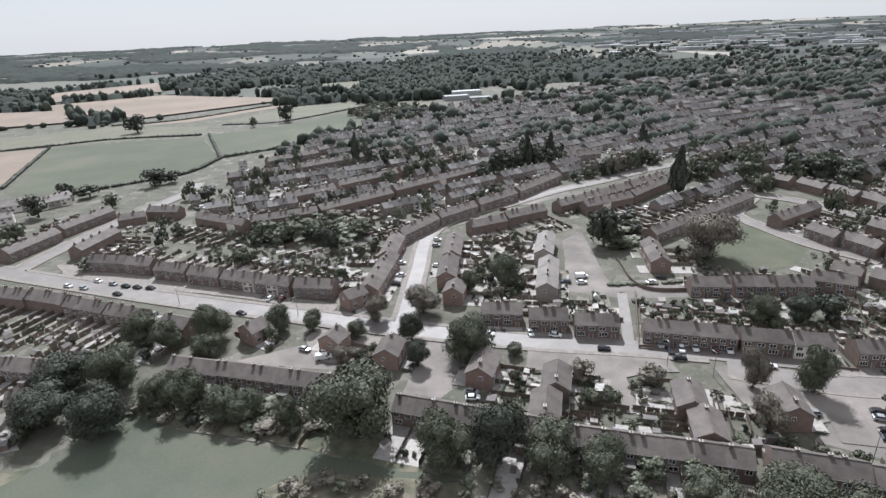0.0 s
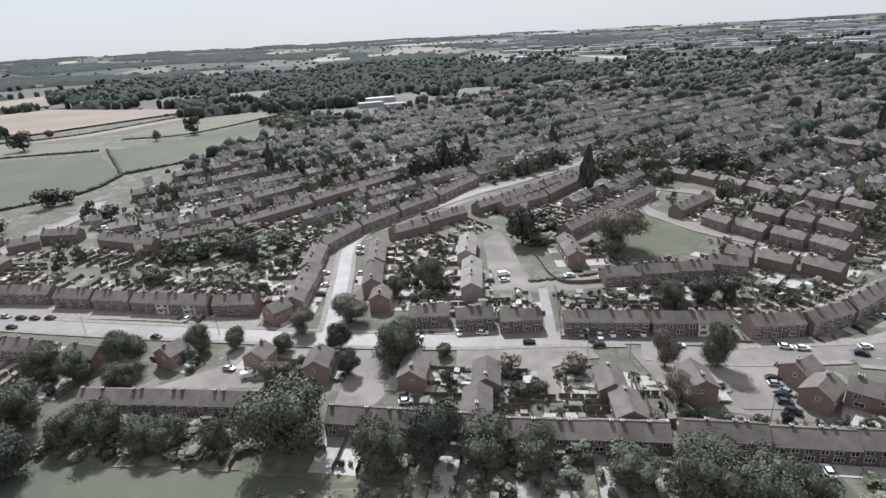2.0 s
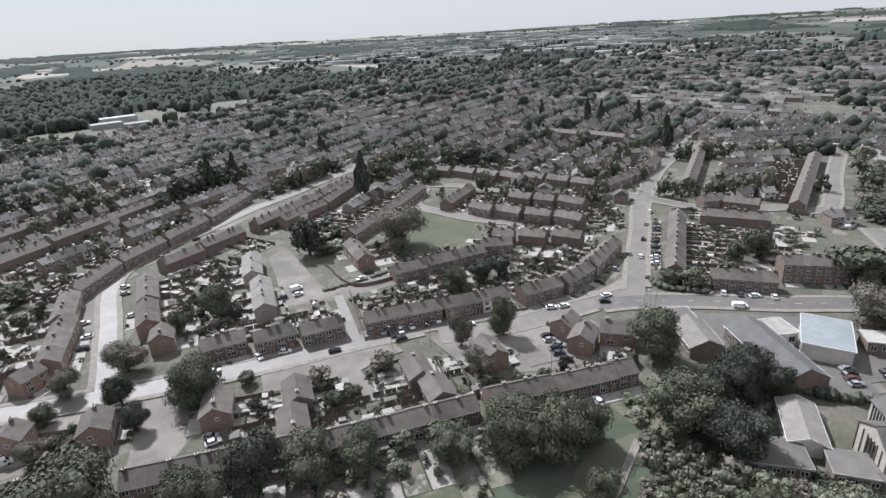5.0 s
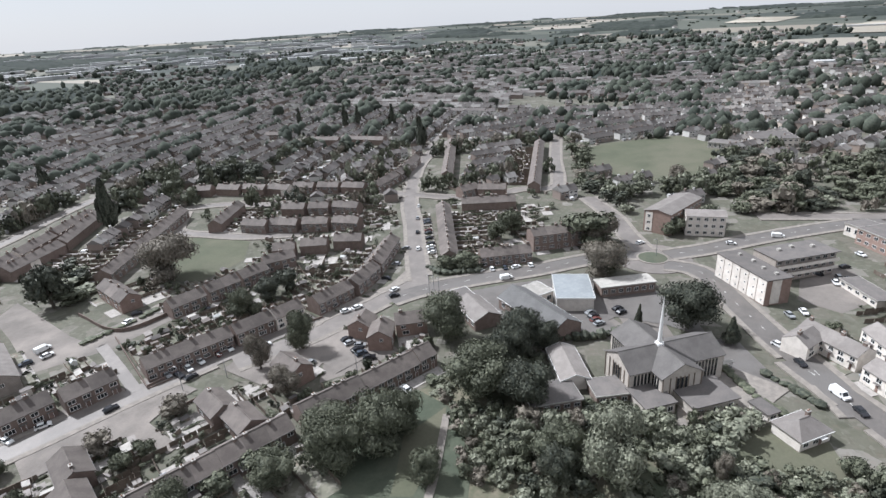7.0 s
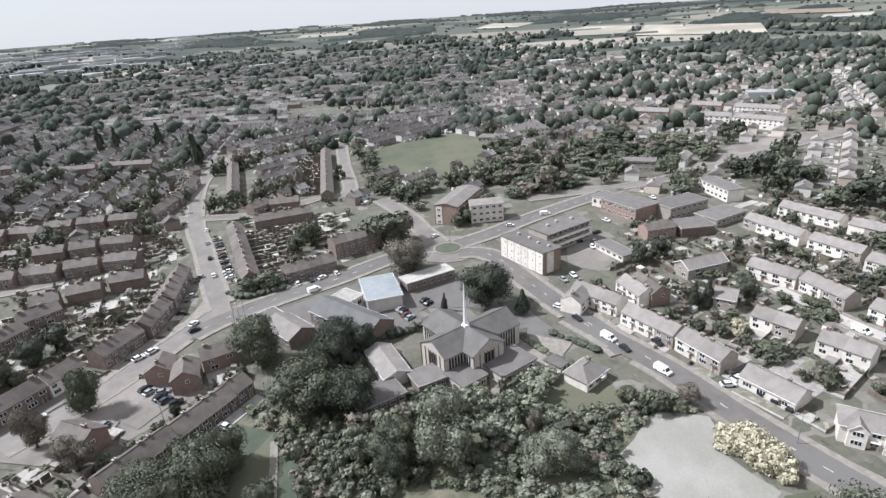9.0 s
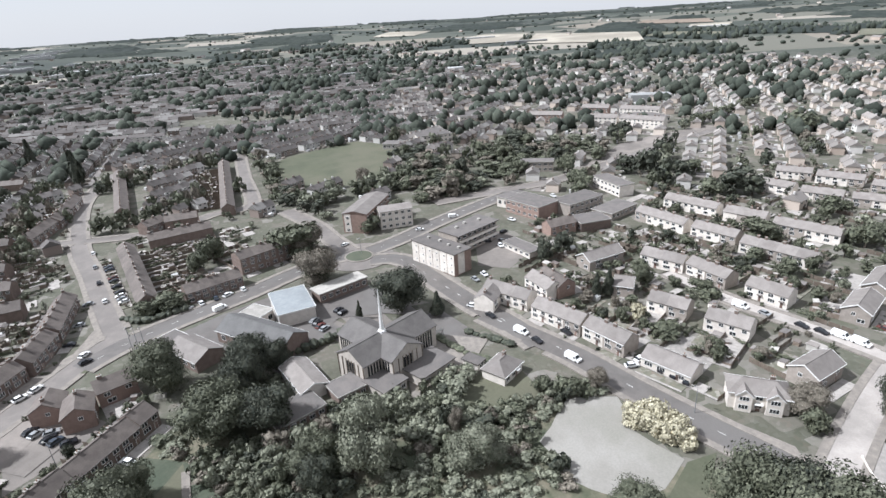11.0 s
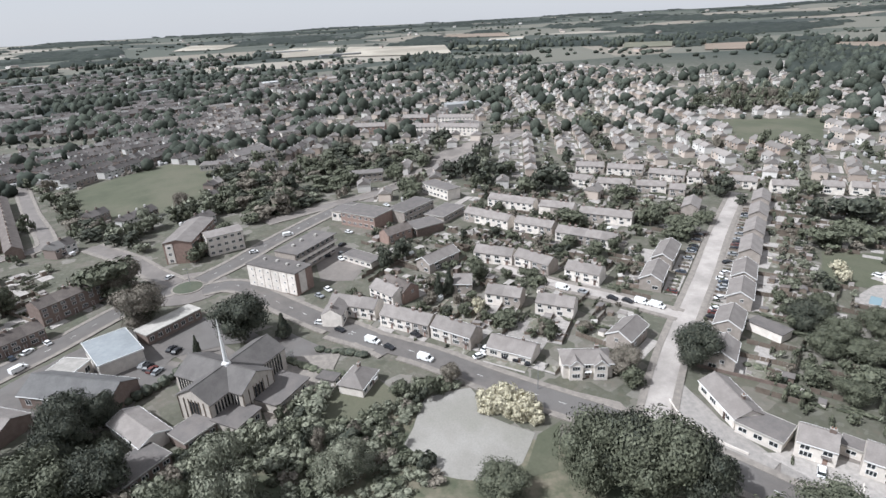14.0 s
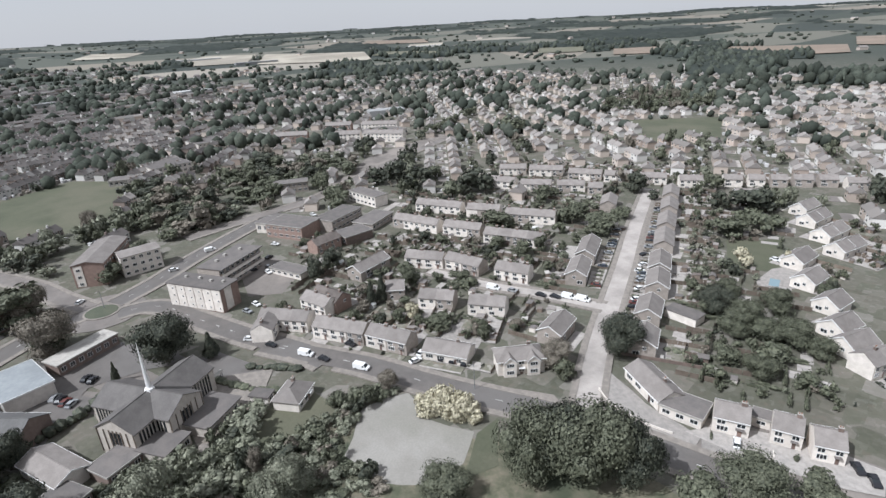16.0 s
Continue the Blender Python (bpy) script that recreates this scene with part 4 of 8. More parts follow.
def unit(style, near, twist):
    """One house, ridge along x, its front towards -y. near: 2 windows with panes, 1 plain windows, 0 few."""
    key = (style, near, twist)
    if key in PROTO:
        return PROTO[key]
    w, d, eave, ridge, wall, roof, words = STYLE[style]
    if twist == 1 and style in ("front", "back"):
        words = words.replace("brown brick", "dull brown brick").replace("a tiled", "a patched tiled")
    if twist == 2 and style in ("front", "back"):
        wall, words = "render", words.replace("brown brick", "pale rendered")
    if twist == 1 and style == "white":
        wall, words = "buffbrick", "pale brick house with a grey-brown tiled roof"
    ob = tagged(new("garage" if style == "flatgar" else "bungalow" if style == "bung" else "house"), words, "house" if style != "flatgar" else "garage")
    detached = style not in ("back", "front", "whitefront", "lowlink", "white", "flats3", "shops", "pinkshops")
    part("wall", wall_geo(w, d, eave, ridge - 0.05, wall), ob)
    if style == "flatgar":
        g = Geo()
        g.box(-w / 2 - 0.2, -d / 2 - 0.2, ridge - 0.2, w / 2 + 0.2, d / 2 + 0.2, ridge, roof)
        part("roof", g, ob)
        PROTO[key] = ob
        return ob
    verge = 0.25 if detached else 0.0
    roof_ob = part("roof", roof_geo(w, d, eave, ridge, roof, verge), ob)
    barge = style in ("whitegable", "whitechain")
    if near == 2 or near == 1 and barge:
        roof_trim(roof_ob, w, d, eave, ridge, roof, verge, barge, "flatroof" if wall in ("brick", "redbrick") else "upvc")
    if style not in ("whitegable", "whitechain", "bung"):
        part("chimney", chimney_geo(w * (0.3 if twist != 1 else -0.28), 0.0 if style != "back" else 0.3, ridge - 0.5, ridge + (0.6 if style in ("back", "lowlink") else 0.9), 1 if style in ("back", "lowlink") else 2), ob, "brick chimney stack with clay pots")
    elif style == "bung":
        part("chimney", chimney_geo(w * 0.2, 0.8, ridge - 0.6, ridge + 0.7, 1), ob, "brick chimney stack with clay pots")
    p = near == 2
    f = -d / 2
    up = eave > 4
    if style == "bung":
        for x in (-0.34, -0.08, 0.3):
            window(ob, w * x, f, 0.9, 2.2, 1.3, 0, 2, p)
        for x in (-0.3, 0.25):
            window(ob, w * x, -f, 0.9, 1.8, 1.2, 180, 1, p)
    else:
        if style in ("flats3", "shops", "pinkshops"):
            for x in (-0.27, 0.27):
                window(ob, w * x, f, 3.5, 1.6, 1.2, 0, 1, p)
                window(ob, w * x, -f, 3.5, 1.6, 1.2, 180, 1, p)
        if up:
            for x in (-0.27, 0.27):
                window(ob, w * x, f, eave - 1.75, 1.6, 1.2, 0, 1, p)
                if near:
                    window(ob, w * x, -f, eave - 1.75, 1.4, 1.2, 180, 1, p)
        window(ob, -w * 0.22, f, 0.9, 2.1, 1.35, 0, 2, p)
        if near:
            window(ob, w * 0.2, -f, 0.9, 1.9, 1.3, 180, 1, p)
        if detached and near:
            for s, turn in ((-1, 270), (1, 90)):
                window(ob, s * w / 2, 0.6, eave - 1.6, 1.1, 1.1, turn, 1, p)
                if style in ("whitegable", "whitechain"):
                    window(ob, s * w / 2, -1.6, 0.9, 2.0, 1.3, turn, 1, p)
    if near:
        g = Geo()
        x = w * 0.25
        g.box(x - 0.5, f - 0.04, 0, x + 0.5, f + 0.02, 2.1, "upvc")
        g.box(x - 0.42, f - 0.07, 0, x + 0.42, f - 0.03, 2.0, "door")
        part("door", g, ob)
        if style in ("front", "white", "whitefront"):
            g = Geo()
            g.box(x - 0.8, f - 0.8, 2.3, x + 0.8, f + 0.0, 2.4, "flatroof")
            part("canopy", g, ob, "flat grey porch canopy")
    if near and style in ("back", "front", "lowlink") and twist == 1:
        g = Geo()
        g.box(-w * 0.45, -f, 0, -w * 0.02, -f + 2.6, 2.5, "brick")
        g.box(-w * 0.47, -f, 2.5, 0, -f + 2.75, 2.68, "flatroof")
        part("lean_to", g, ob, "flat-roofed brick outhouse")
    PROTO[key] = ob
    return ob


ROW_THINGS = []


def row_of_houses(style, ax, ay, bx, by):
    """Houses side by side under one ridge line, their fronts on the right-hand side of the way from a to b."""
    w = STYLE[style][0]
    length = math.hypot(bx - ax, by - ay)
    n = max(1, round(length / w))
    turn = math.degrees(math.atan2(by - ay, bx - ax))
    r = math.hypot((ax + bx) / 2, (ay + by) / 2)
    near = 2 if r < 142 else 1 if r < 222 or style == "whitechain" and r < 330 else 0
    ROWS_BUILT.append((style, ax, ay, bx, by, n, near))
    step = 0.0
    for i in range(n):
        u = (i + 0.5) / n
        rnd = random.random()
        twist = 0 if rnd < 0.55 else 1
        if style == "front" and rnd > 0.94:
            twist = 2
        if style == "back" and i % 3 == 0:
            step = random.choice((-0.25, 0.0, 0.2))
        far_thing = not near and r < 335 and len(ROW_THINGS) < 60
        if far_thing:
            ROW_THINGS.append(i)
        if not near and not far_thing:
            m = pose(ax + (bx - ax) * u, ay + (by - ay) * u, 0, 0, 0, turn) @ Matrix.Diagonal((length / n / w, 1, 1, 1))
            proto = unit(style, 0, twist)
            for o in proto.children_recursive:
                BEYOND.add(o.data, m @ (o.parent.matrix_basis if o.parent != proto else Matrix()) @ o.matrix_basis)
            continue
        made = copy_thing(unit(style, near, twist), pose(ax + (bx - ax) * u, ay + (by - ay) * u, step - 0.3 if style == "back" else 0, 0, 0, turn))
        made.scale = (length / n / w, 1, 1)
        if n > 1:
            made["group"] = "houses of the terrace"


def clear_prototypes():
    for ob in [*PROTO.values(), *CARS.values()]:
        for o in [*ob.children_recursive, ob]:
            bpy.data.objects.remove(o)


class Joined:
    """Many copies of meshes gathered into one object."""

    def __init__(self):
        self.v, self.f, self.m, self.mats, self.n = [], [], [], [], 0

    def add(self, me, m):
        co = np.empty(len(me.vertices) * 3)
        me.vertices.foreach_get("co", co)
        mat = np.array(m)
        self.v.append(co.reshape(-1, 3) @ mat[:3, :3].T + mat[:3, 3])
        slots = []
        for x in me.materials:
            if x not in self.mats:
                self.mats.append(x)
            slots.append(self.mats.index(x))
        for p in me.polygons:
            self.f.append([self.n + i for i in p.vertices])
            self.m.append(slots[p.material_index])
        self.n += len(me.vertices)

    def put(self, name, label, category):
        if not self.n:
            return
        me = bpy.data.meshes.new(name)
        me.from_pydata(np.concatenate(self.v).tolist(), [], self.f)
        for x in self.mats:
            me.materials.append(x)
        me.polygons.foreach_set("material_index", self.m)
        tagged(new(name, me), label, category, kind="stuff")


BEYOND, PLOTS, TREES_BEYOND, FENCES, CLUTTER, THICKET = (Joined() for _ in range(6))


# ---- gardens ----
def to_world(ax, ay, bx, by, u, v):
    """A point u along the row in metres and v behind its ridge."""
    d = Vector((bx - ax, by - ay)).normalized()
    return ax + d.x * u - d.y * v, ay + d.y * u + d.x * v


def blocked(x, y, own=None, gap=4.6):
    for k, (s, ax, ay, bx, by, n, near) in enumerate(ROWS_BUILT):
        if k != own and off_line(x, y, [(ax, ay), (bx, by)]) < gap:
            return True
    if any(inside(x, y, pts) for kind, pts in AREAS if kind in ("carpark", "sand", "grass", "lawn")):
        return True
    return near_road(x, y, 1.0) or any(math.hypot(x - bx_, y - by_) < br for bx_, by_, br in KEEP_OFF)


def fence_mesh(boards=10):
    fence = Geo()
    for i in range(boards):
        fence.box(0.0, i / boards - 0.5, 0.05, 0.03, (i + 0.9) / boards - 0.5, 1.6 if i % 3 else 1.66, "wood")
    fence.box(-0.04, -0.5, 0.3, 0.0, 0.5, 0.4, "wood")
    fence.box(-0.04, -0.5, 1.2, 0.0, 0.5, 1.3, "wood")
    return fence.mesh("fence_panels")


FENCE_ME, FENCE_FAR = fence_mesh(), fence_mesh(3)


def make_gardens():
    fence_me = FENCE_ME
    shed = tagged(new("garden_shed"), "small weathered timber garden shed", "shed", "garden sheds")
    g = Geo()
    g.extrude([(-1.0, 0), (1.0, 0), (1.0, 1.9), (0, 2.4), (-1.0, 1.9)], -1.3, 1.3, "wood")
    part("wall", g, shed)
    part("roof", roof_geo(2.6, 2.0, 1.9, 2.4, "flatroof", 0.15), shed)
    g = Geo()
    g.box(-0.4, -1.04, 0.05, 0.4, -1.0, 1.75, "door")
    part("door", g, shed)
    green = tagged(new("greenhouse"), "small aluminium and glass greenhouse", "greenhouse")
    g = Geo()
    g.extrude([(-0.9, 0.2), (0.9, 0.2), (0.9, 1.6), (0, 2.2), (-0.9, 1.6)], -1.2, 1.2, "lampglass")
    part("glazing", g, green)
    for k, (s, ax, ay, bx, by, n, near) in enumerate(ROWS_BUILT):
        length = math.hypot(bx - ax, by - ay)
        turn = math.degrees(math.atan2(by - ay, bx - ax))
        half = STYLE[s][1] / 2
        if s == "flatgar" or math.hypot(ax, ay) > 345:
            continue
        w = length / n
        for i in range(n):
            u = (i + 0.5) * w
            deep = 0.0
            while deep < (random.uniform(14, 27) if STYLE[s][4] == "brick" else random.uniform(11, 17)):
                if any(blocked(*to_world(ax, ay, bx, by, u + e * w * 0.45, half + deep + 2), k) for e in (-1, 0, 1)):
                    break
                deep += 2
            if deep > 3:
                x, y = to_world(ax, ay, bx, by, u, half + deep / 2)
                g = GARDEN_ME[random.random() < (0.6 if STYLE[s][4] != "brick" else 0.25)]
                if near == 2:
                    ob = stand("garden_plot", g, "back garden of patchy grass and paving", "garden", kind="structure", at=pose(x, y, -0.0013 * (k % 30), 0, 0, turn))
                    ob.scale = (w * 0.99, deep, 1)
                else:
                    PLOTS.add(g, pose(x, y, 0.0007 * (len(PLOTS.v) % 150), 0, 0, turn) @ Matrix.Diagonal((w * 0.99, deep, 1, 1)))
                if near and s != "back":
                    x, y = to_world(ax, ay, bx, by, i * w, half + deep / 2)
                    ob = stand("garden_fence", fence_me, "weathered vertical-board garden fence", "fence", "garden fences", at=pose(x, y, 0, 0, 0, turn))
                    ob.scale = (1, deep, 1)
                    if random.random() < 0.45:
                        x, y = to_world(ax, ay, bx, by, u + random.uniform(-0.2, 0.2) * w, half + deep - 1.6)
                        copy_thing(shed if random.random() < 0.8 else green, pose(x, y, 0, 0, 0, turn + random.choice((0, 90, 180))))
                if not near or s == "back":
                    x, y = to_world(ax, ay, bx, by, i * w, half + deep / 2)
                    FENCES.add(FENCE_FAR, pose(x, y, 0, 0, 0, turn) @ Matrix.Diagonal((1, deep, 1, 1)))
                for _ in range(1 if s == "back" else random.randint(3, 6) if near else 4):
                    x, y = to_world(ax, ay, bx, by, u + random.uniform(-0.44, 0.44) * w, half + random.uniform(0.1, 0.97) * deep)
                    a_, b_, c_ = random.uniform(0.3, 1.3), random.uniform(0.3, 1.1), random.uniform(0.3, 1.9)
                    CLUTTER.add(random.choice(CLUTTER_ME), pose(x, y, 0, 0, 0, turn + random.choice((0, 0, 20, 70))) @ Matrix.Diagonal((a_, b_, c_, 1)))
                for _ in range((2 if near else 1) + 2 * (STYLE[s][4] != "brick")):
                    x, y = to_world(ax, ay, bx, by, u + random.uniform(-0.45, 0.45) * w, half + random.uniform(0.4, 1.0) * deep)
                    r = random.uniform(0.7, 1.7) * (1.35 if STYLE[s][4] != "brick" else 1)
                    plant(random.choice("mmmdb"), x, y, r * random.uniform(1.6, 2.4), r)
            x, y = to_world(ax, ay, bx, by, u, -half - 2.2)
            if near and not near_road(x, y, 0.6) and random.random() < 0.6:
                PLOTS.add(GARDEN_ME[random.random() < 0.6], pose(x, y, 0.0007 * (len(PLOTS.v) % 150), 0, 0, turn) @ Matrix.Diagonal((w * 0.95, 3.6, 1, 1)))
                if random.random() < 0.4:
                    x, y = to_world(ax, ay, bx, by, u + 0.2 * w, -half - 3.0)
                    if not any(math.hypot(x - a, y - b) < c_ for a, b, c_ in PLANTED):
                        car(random.choice("wwkssbr"), x, y, turn + 90)
                if random.random() < 0.6:
                    x, y = to_world(ax, ay, bx, by, i * w, -half - 2.4)
                    THICKET.add(CROWNS[random.choice("md"), "far"][i % 3], pose(x, y, -0.15, 0, 0, turn) @ Matrix.Diagonal((0.45, 1.9, random.uniform(0.9, 1.5), 1)))
                if random.random() < 0.5:
                    x, y = to_world(ax, ay, bx, by, u + random.uniform(-0.4, 0.4) * w, -half - 3.4)
                    plant("m", x, y, random.uniform(1.0, 1.8), random.uniform(0.6, 1.0))
    for ob in (shed, green):
        for o in [*ob.children_recursive, ob]:
            bpy.data.objects.remove(o)


def plot_mesh(key):
    g = Geo()
    g.box(-0.5, -0.5, -0.05, 0.5, 0.5, 0.13 if key == "plot" else 0.14, key)
    if key == "plot":
        g.box(-0.5, -0.5, 0.0, 0.5, -0.3, 0.15, "patio")
    return g.mesh("garden_plot")


def clutter_mesh(key, top):
    """A small lean-to box with a sloping lid."""
    g = Geo()
    g.extrude([(-1, 0), (1, 0), (1, 0.85), (-1, 1.0)], -1, 1, key)
    g.extrude([(-1.08, 1.0), (1.08, 0.85), (1.08, 0.91), (-1.08, 1.06)], -1.08, 1.08, top)
    return g.mesh("garden_things")


CLUTTER_ME = [clutter_mesh(*k) for k in (("wood", "flatroof"), ("wood", "concrete"), ("render", "flatroof"), ("wood", "greytile"), ("brick", "greytile"), ("concrete", "greytile"), ("wood", "tile"), ("wood", "flatroof"))]
GARDEN_ME = {False: plot_mesh("plot"), True: plot_mesh("patio")}
KEEP_OFF = []

# ---- landmark buildings ----
def flat_windows(parent, x0, x1, y, z, n, w, h, turn, bars=1):
    for i in range(n):
        window(parent, x0 + (x1 - x0) * (i + 0.5) / n, y, z, w, h, turn, bars, True)


def block(name, label, category, x, y, turn, w, d, h, wall, roof="flatroof", floors=1, every=3.2, trim="concrete"):
    """A flat-roofed building with a parapet and rows of windows on its long sides."""
    ob = tagged(new(name), label, category)
    ob.matrix_basis = pose(x, y, 0, 0, 0, turn)
    g = Geo()
    g.box(-w / 2, -d / 2, 0, w / 2, d / 2, h, wall)
    part("wall", g, ob)
    g = Geo()
    g.box(-w / 2 - 0.3, -d / 2 - 0.3, h, w / 2 + 0.3, d / 2 + 0.3, h + 0.25, roof)
    part("roof", g, ob)
    for s in (1, -1):
        g = Geo()
        g.box(-w / 2 - 0.36, s * (d / 2 + 0.33) - 0.06, h - 0.12, w / 2 + 0.36, s * (d / 2 + 0.33) + 0.06, h + 0.32, trim)
        part("fascia", g, ob)
        g = Geo()
        g.box(s * (w / 2 + 0.33) - 0.06, -d / 2 - 0.27, h - 0.12, s * (w / 2 + 0.33) + 0.06, d / 2 + 0.27, h + 0.32, trim)
        part("fascia", g, ob)
    step = h / floors
    for f in range(floors):
        for y_, t in ((-d / 2, 0), (d / 2, 180)):
            flat_windows(ob, -w / 2, w / 2, y_, f * step + step * 0.34, max(1, int(w / every)), min(1.9, every * 0.6), step * 0.42, t)
    KEEP_OFF.append((x, y, max(w, d) / 2 + 2))
    return ob


def gabled_wing(parent, x0, x1, width, eave, ridge, wall, roof, turn=0.0, barge=False):
    """A wing under a ridge along x, as a wall and a roof of the parent."""
    m = pose(0, 0, 0, 0, 0, turn) @ pose((x0 + x1) / 2, 0, 0)
    part("wall", wall_geo(x1 - x0, width, eave, ridge - 0.05, wall), parent, at=m)
    top = part("roof", roof_geo(x1 - x0, width, eave, ridge, roof, 0.3), parent, at=m)
    roof_trim(top, x1 - x0, width, eave, ridge, roof, 0.3, barge, "slate" if roof == "slate" else "upvc")


def church(x, y):
    ob = tagged(new("church"), "modern cross-shaped church of pale brick with a slender white spire", "church")
    ob.matrix_basis = pose(x, y, 0, 0, 0, -43)
    gabled_wing(ob, -12, 15.5, 11.4, 7.4, 10.5, "palestone", "slate")
    gabled_wing(ob, -13.5, 10, 11.4, 7.4, 10.48, "palestone", "slate", 270)
    # tall slit windows and timber ribs on the gables and the side walls
    for turn, end in ((0, 15.5), (180, 12), (270, 10), (90, 13.5)):
        m = pose(0, 0, 0, 0, 0, turn)
        for v in (-1.15, 0.0, 1.15):
            g = Geo()
            g.box(end - 0.03, v - 0.35, 1.2, end + 0.06, v + 0.35, 6.6, "glass")
            part("window", g, ob, "tall dark slit window", at=m)
        for v in (-5.5, -3.4, -1.75, -0.58, 0.58, 1.75, 3.4, 5.5):
            g = Geo()
            g.box(end - 0.02, v - 0.09, 0.3, end + 0.2, v + 0.09, 7.2, "wood")
            part("rib", g, ob, "dark timber rib", at=m)
        for s in (1, -1):
            for u in (6.4, 7.4, 8.4, 9.4, 10.4, 11.4, 12.4, 13.4):
                if u < end - 1:
                    g = Geo()
                    g.box(u - 0.3, s * 5.7 - 0.06, 1.2, u + 0.3, s * 5.7 + 0.06, 6.6, "glass")
                    part("window", g, ob, "tall dark slit window", at=m)
    g = Geo()
    g.tube([(0, 0, 9.8, 1.3), (0, 0, 10.9, 1.15), (0, 0, 11.2, 0.62), (0, 0, 17.5, 0.36), (0, 0, 24.0, 0.05)], 8, "upvc")
    part("spire", g, ob, "slender white spire")
    for x0, y0, x1, y1, h in ((-2, -17.5, 10.5, -8.2, 3.2), (-12.5, -14.0, -4.5, -5.8, 3.2)):
        g = Geo()
        g.box(x0, y0, 0, x1, y1, h, "palestone")
        annexe = part("annexe", g, ob, "low flat-roofed brick annexe")
        g = Geo()
        g.box(x0 - 0.4, y0 - 0.4, h, x1 + 0.4, y1 + 0.4, h + 0.3, "flatroof")
        part("roof", g, annexe)
        for i in range(3):
            window(annexe, x0 + (x1 - x0) * (i + 0.5) / 3, y0, 0.9, 1.5, 1.5, 0, 1, False)
    g = Geo()
    g.box(15.5, -4.5, 2.9, 20.5, -3.3, 3.1, "concrete")
    part("canopy", g, ob, "thin flat entrance canopy")
    for cy in (-4.3, -3.6):
        g = Geo()
        g.tube([(20.0, cy, 0, 0.1), (20.0, cy, 2.9, 0.1)], 6, "steel")
        part("canopy_post", g, ob)
    KEEP_OFF.append((x, y, 19))


def panel_flats():
    """Four-storey flats: white panels on the long side, brick ends, and a rear wing with balconies."""
    ob = tagged(new("apartment_block"), "flat-roofed flats with white panelled front and brick ends", "apartment building")
    ob.matrix_basis = pose(193.2, 3.4, 0, 0, 0, 223.5)
    w, d, h = 24.4, 9.0, 9.0
    g = Geo()
    g.box(-w / 2, -d / 2, 0, w / 2, d / 2, h, "redbrick")
    part("wall", g, ob)
    g = Geo()
    g.box(-w / 2 - 0.35, -d / 2 - 0.35, h, w / 2 + 0.35, d / 2 + 0.35, h + 0.3, "flatroof")
    part("roof", g, ob)
    n = 6
    for i in range(n):
        x0, x1 = -w / 2 + w * i / n + 0.14, -w / 2 + w * (i + 1) / n - 0.14
        for y0, y1 in ((-d / 2 - 0.14, -d / 2), (d / 2, d / 2 + 0.14)):
            g = Geo()
            g.box(x0, y0, 0.4, x1, y1, h - 0.1, "render")
            part("panel", g, ob, "white wall panel")
        for f in range(3):
            window(ob, (x0 + x1) / 2 + 0.6, -d / 2 - 0.14, 1.4 + f * 2.8, 0.7, 0.7, 0, 0, True)
    g = Geo()
    g.box(w / 2, -2.6, 0.5, w / 2 + 0.12, 0.8, h - 0.2, "render")
    part("panel", g, ob, "white wall panel")
    for x, y in ((-8, 1), (-2, 1.5), (4, 0.5), (9, 1.2)):
        g = Geo()
        g.box(x - 0.5, y - 0.5, h + 0.3, x + 0.5, y + 0.5, h + 1.0, "concrete")
        part("roof_vent", g, ob)
    KEEP_OFF.append((193, 3, 15))
    wing = tagged(new("apartment_block"), "flat-roofed flats with two tiers of white balconies", "apartment building")
    wing.matrix_basis = pose(213.5, -8.2, 0, 0, 0, -45)
    w, d, h = 25, 10.5, 8.8
    g = Geo()
    g.box(-w / 2, -d / 2, 0, w / 2, d / 2, h, "buffbrick")
    part("wall", g, wing)
    g = Geo()
    g.box(-w / 2 - 0.3, -d / 2 - 1.5, h, w / 2 + 0.3, d / 2 + 0.3, h + 0.3, "flatroof")
    part("roof", g, wing)
    for f in (1, 2):
        g = Geo()
        g.box(-w / 2, -d / 2 - 1.5, f * 2.9 - 0.2, w / 2, -d / 2, f * 2.9, "concrete")
        slab = part("balcony", g, wing, "long white balcony")
        g = Geo()
        g.box(-w / 2, -d / 2 - 1.55, f * 2.9 - 0.2, w / 2, -d / 2 - 1.47, f * 2.9 + 1.0, "render")
        part("balcony_front", g, slab)
    for f in range(3):
        flat_windows(wing, -w / 2, w / 2, -d / 2, f * 2.9 + 0.9, 8, 1.8, 1.3, 0)
        flat_windows(wing, -w / 2, w / 2, d / 2, f * 2.9 + 0.9, 7, 1.6, 1.2, 180)
    for x, y in ((-6, 1), (0, 2), (7, 0)):
        g = Geo()
        g.box(x - 0.6, y - 0.6, h + 0.3, x + 0.6, y + 0.6, h + 1.1, "concrete")
        part("roof_vent", g, wing)
    KEEP_OFF.append((213, -8, 16))


def hip_geo(w, d, eave, ridge, key, over=0.4):
    """A hipped shell with overhanging eaves and a short ridge."""
    g = Geo()
    a, b, t = w / 2 + over, d / 2 + over, 0.15
    r = max(0.4, w / 2 - d / 2 * 0.85)
    z = eave - 0.2
    v = [(x, y, q) for q in (z, z + t) for x, y in ((-a, -b), (a, -b), (a, b), (-a, b))] + [(-r, 0, ridge), (r, 0, ridge)]
    g.solid(v, [(3, 2, 1, 0), (0, 1, 5, 4), (1, 2, 6, 5), (2, 3, 7, 6), (3, 0, 4, 7), (4, 5, 9, 8), (6, 7, 8, 9), (5, 6, 9), (7, 4, 8)], key)
    return g


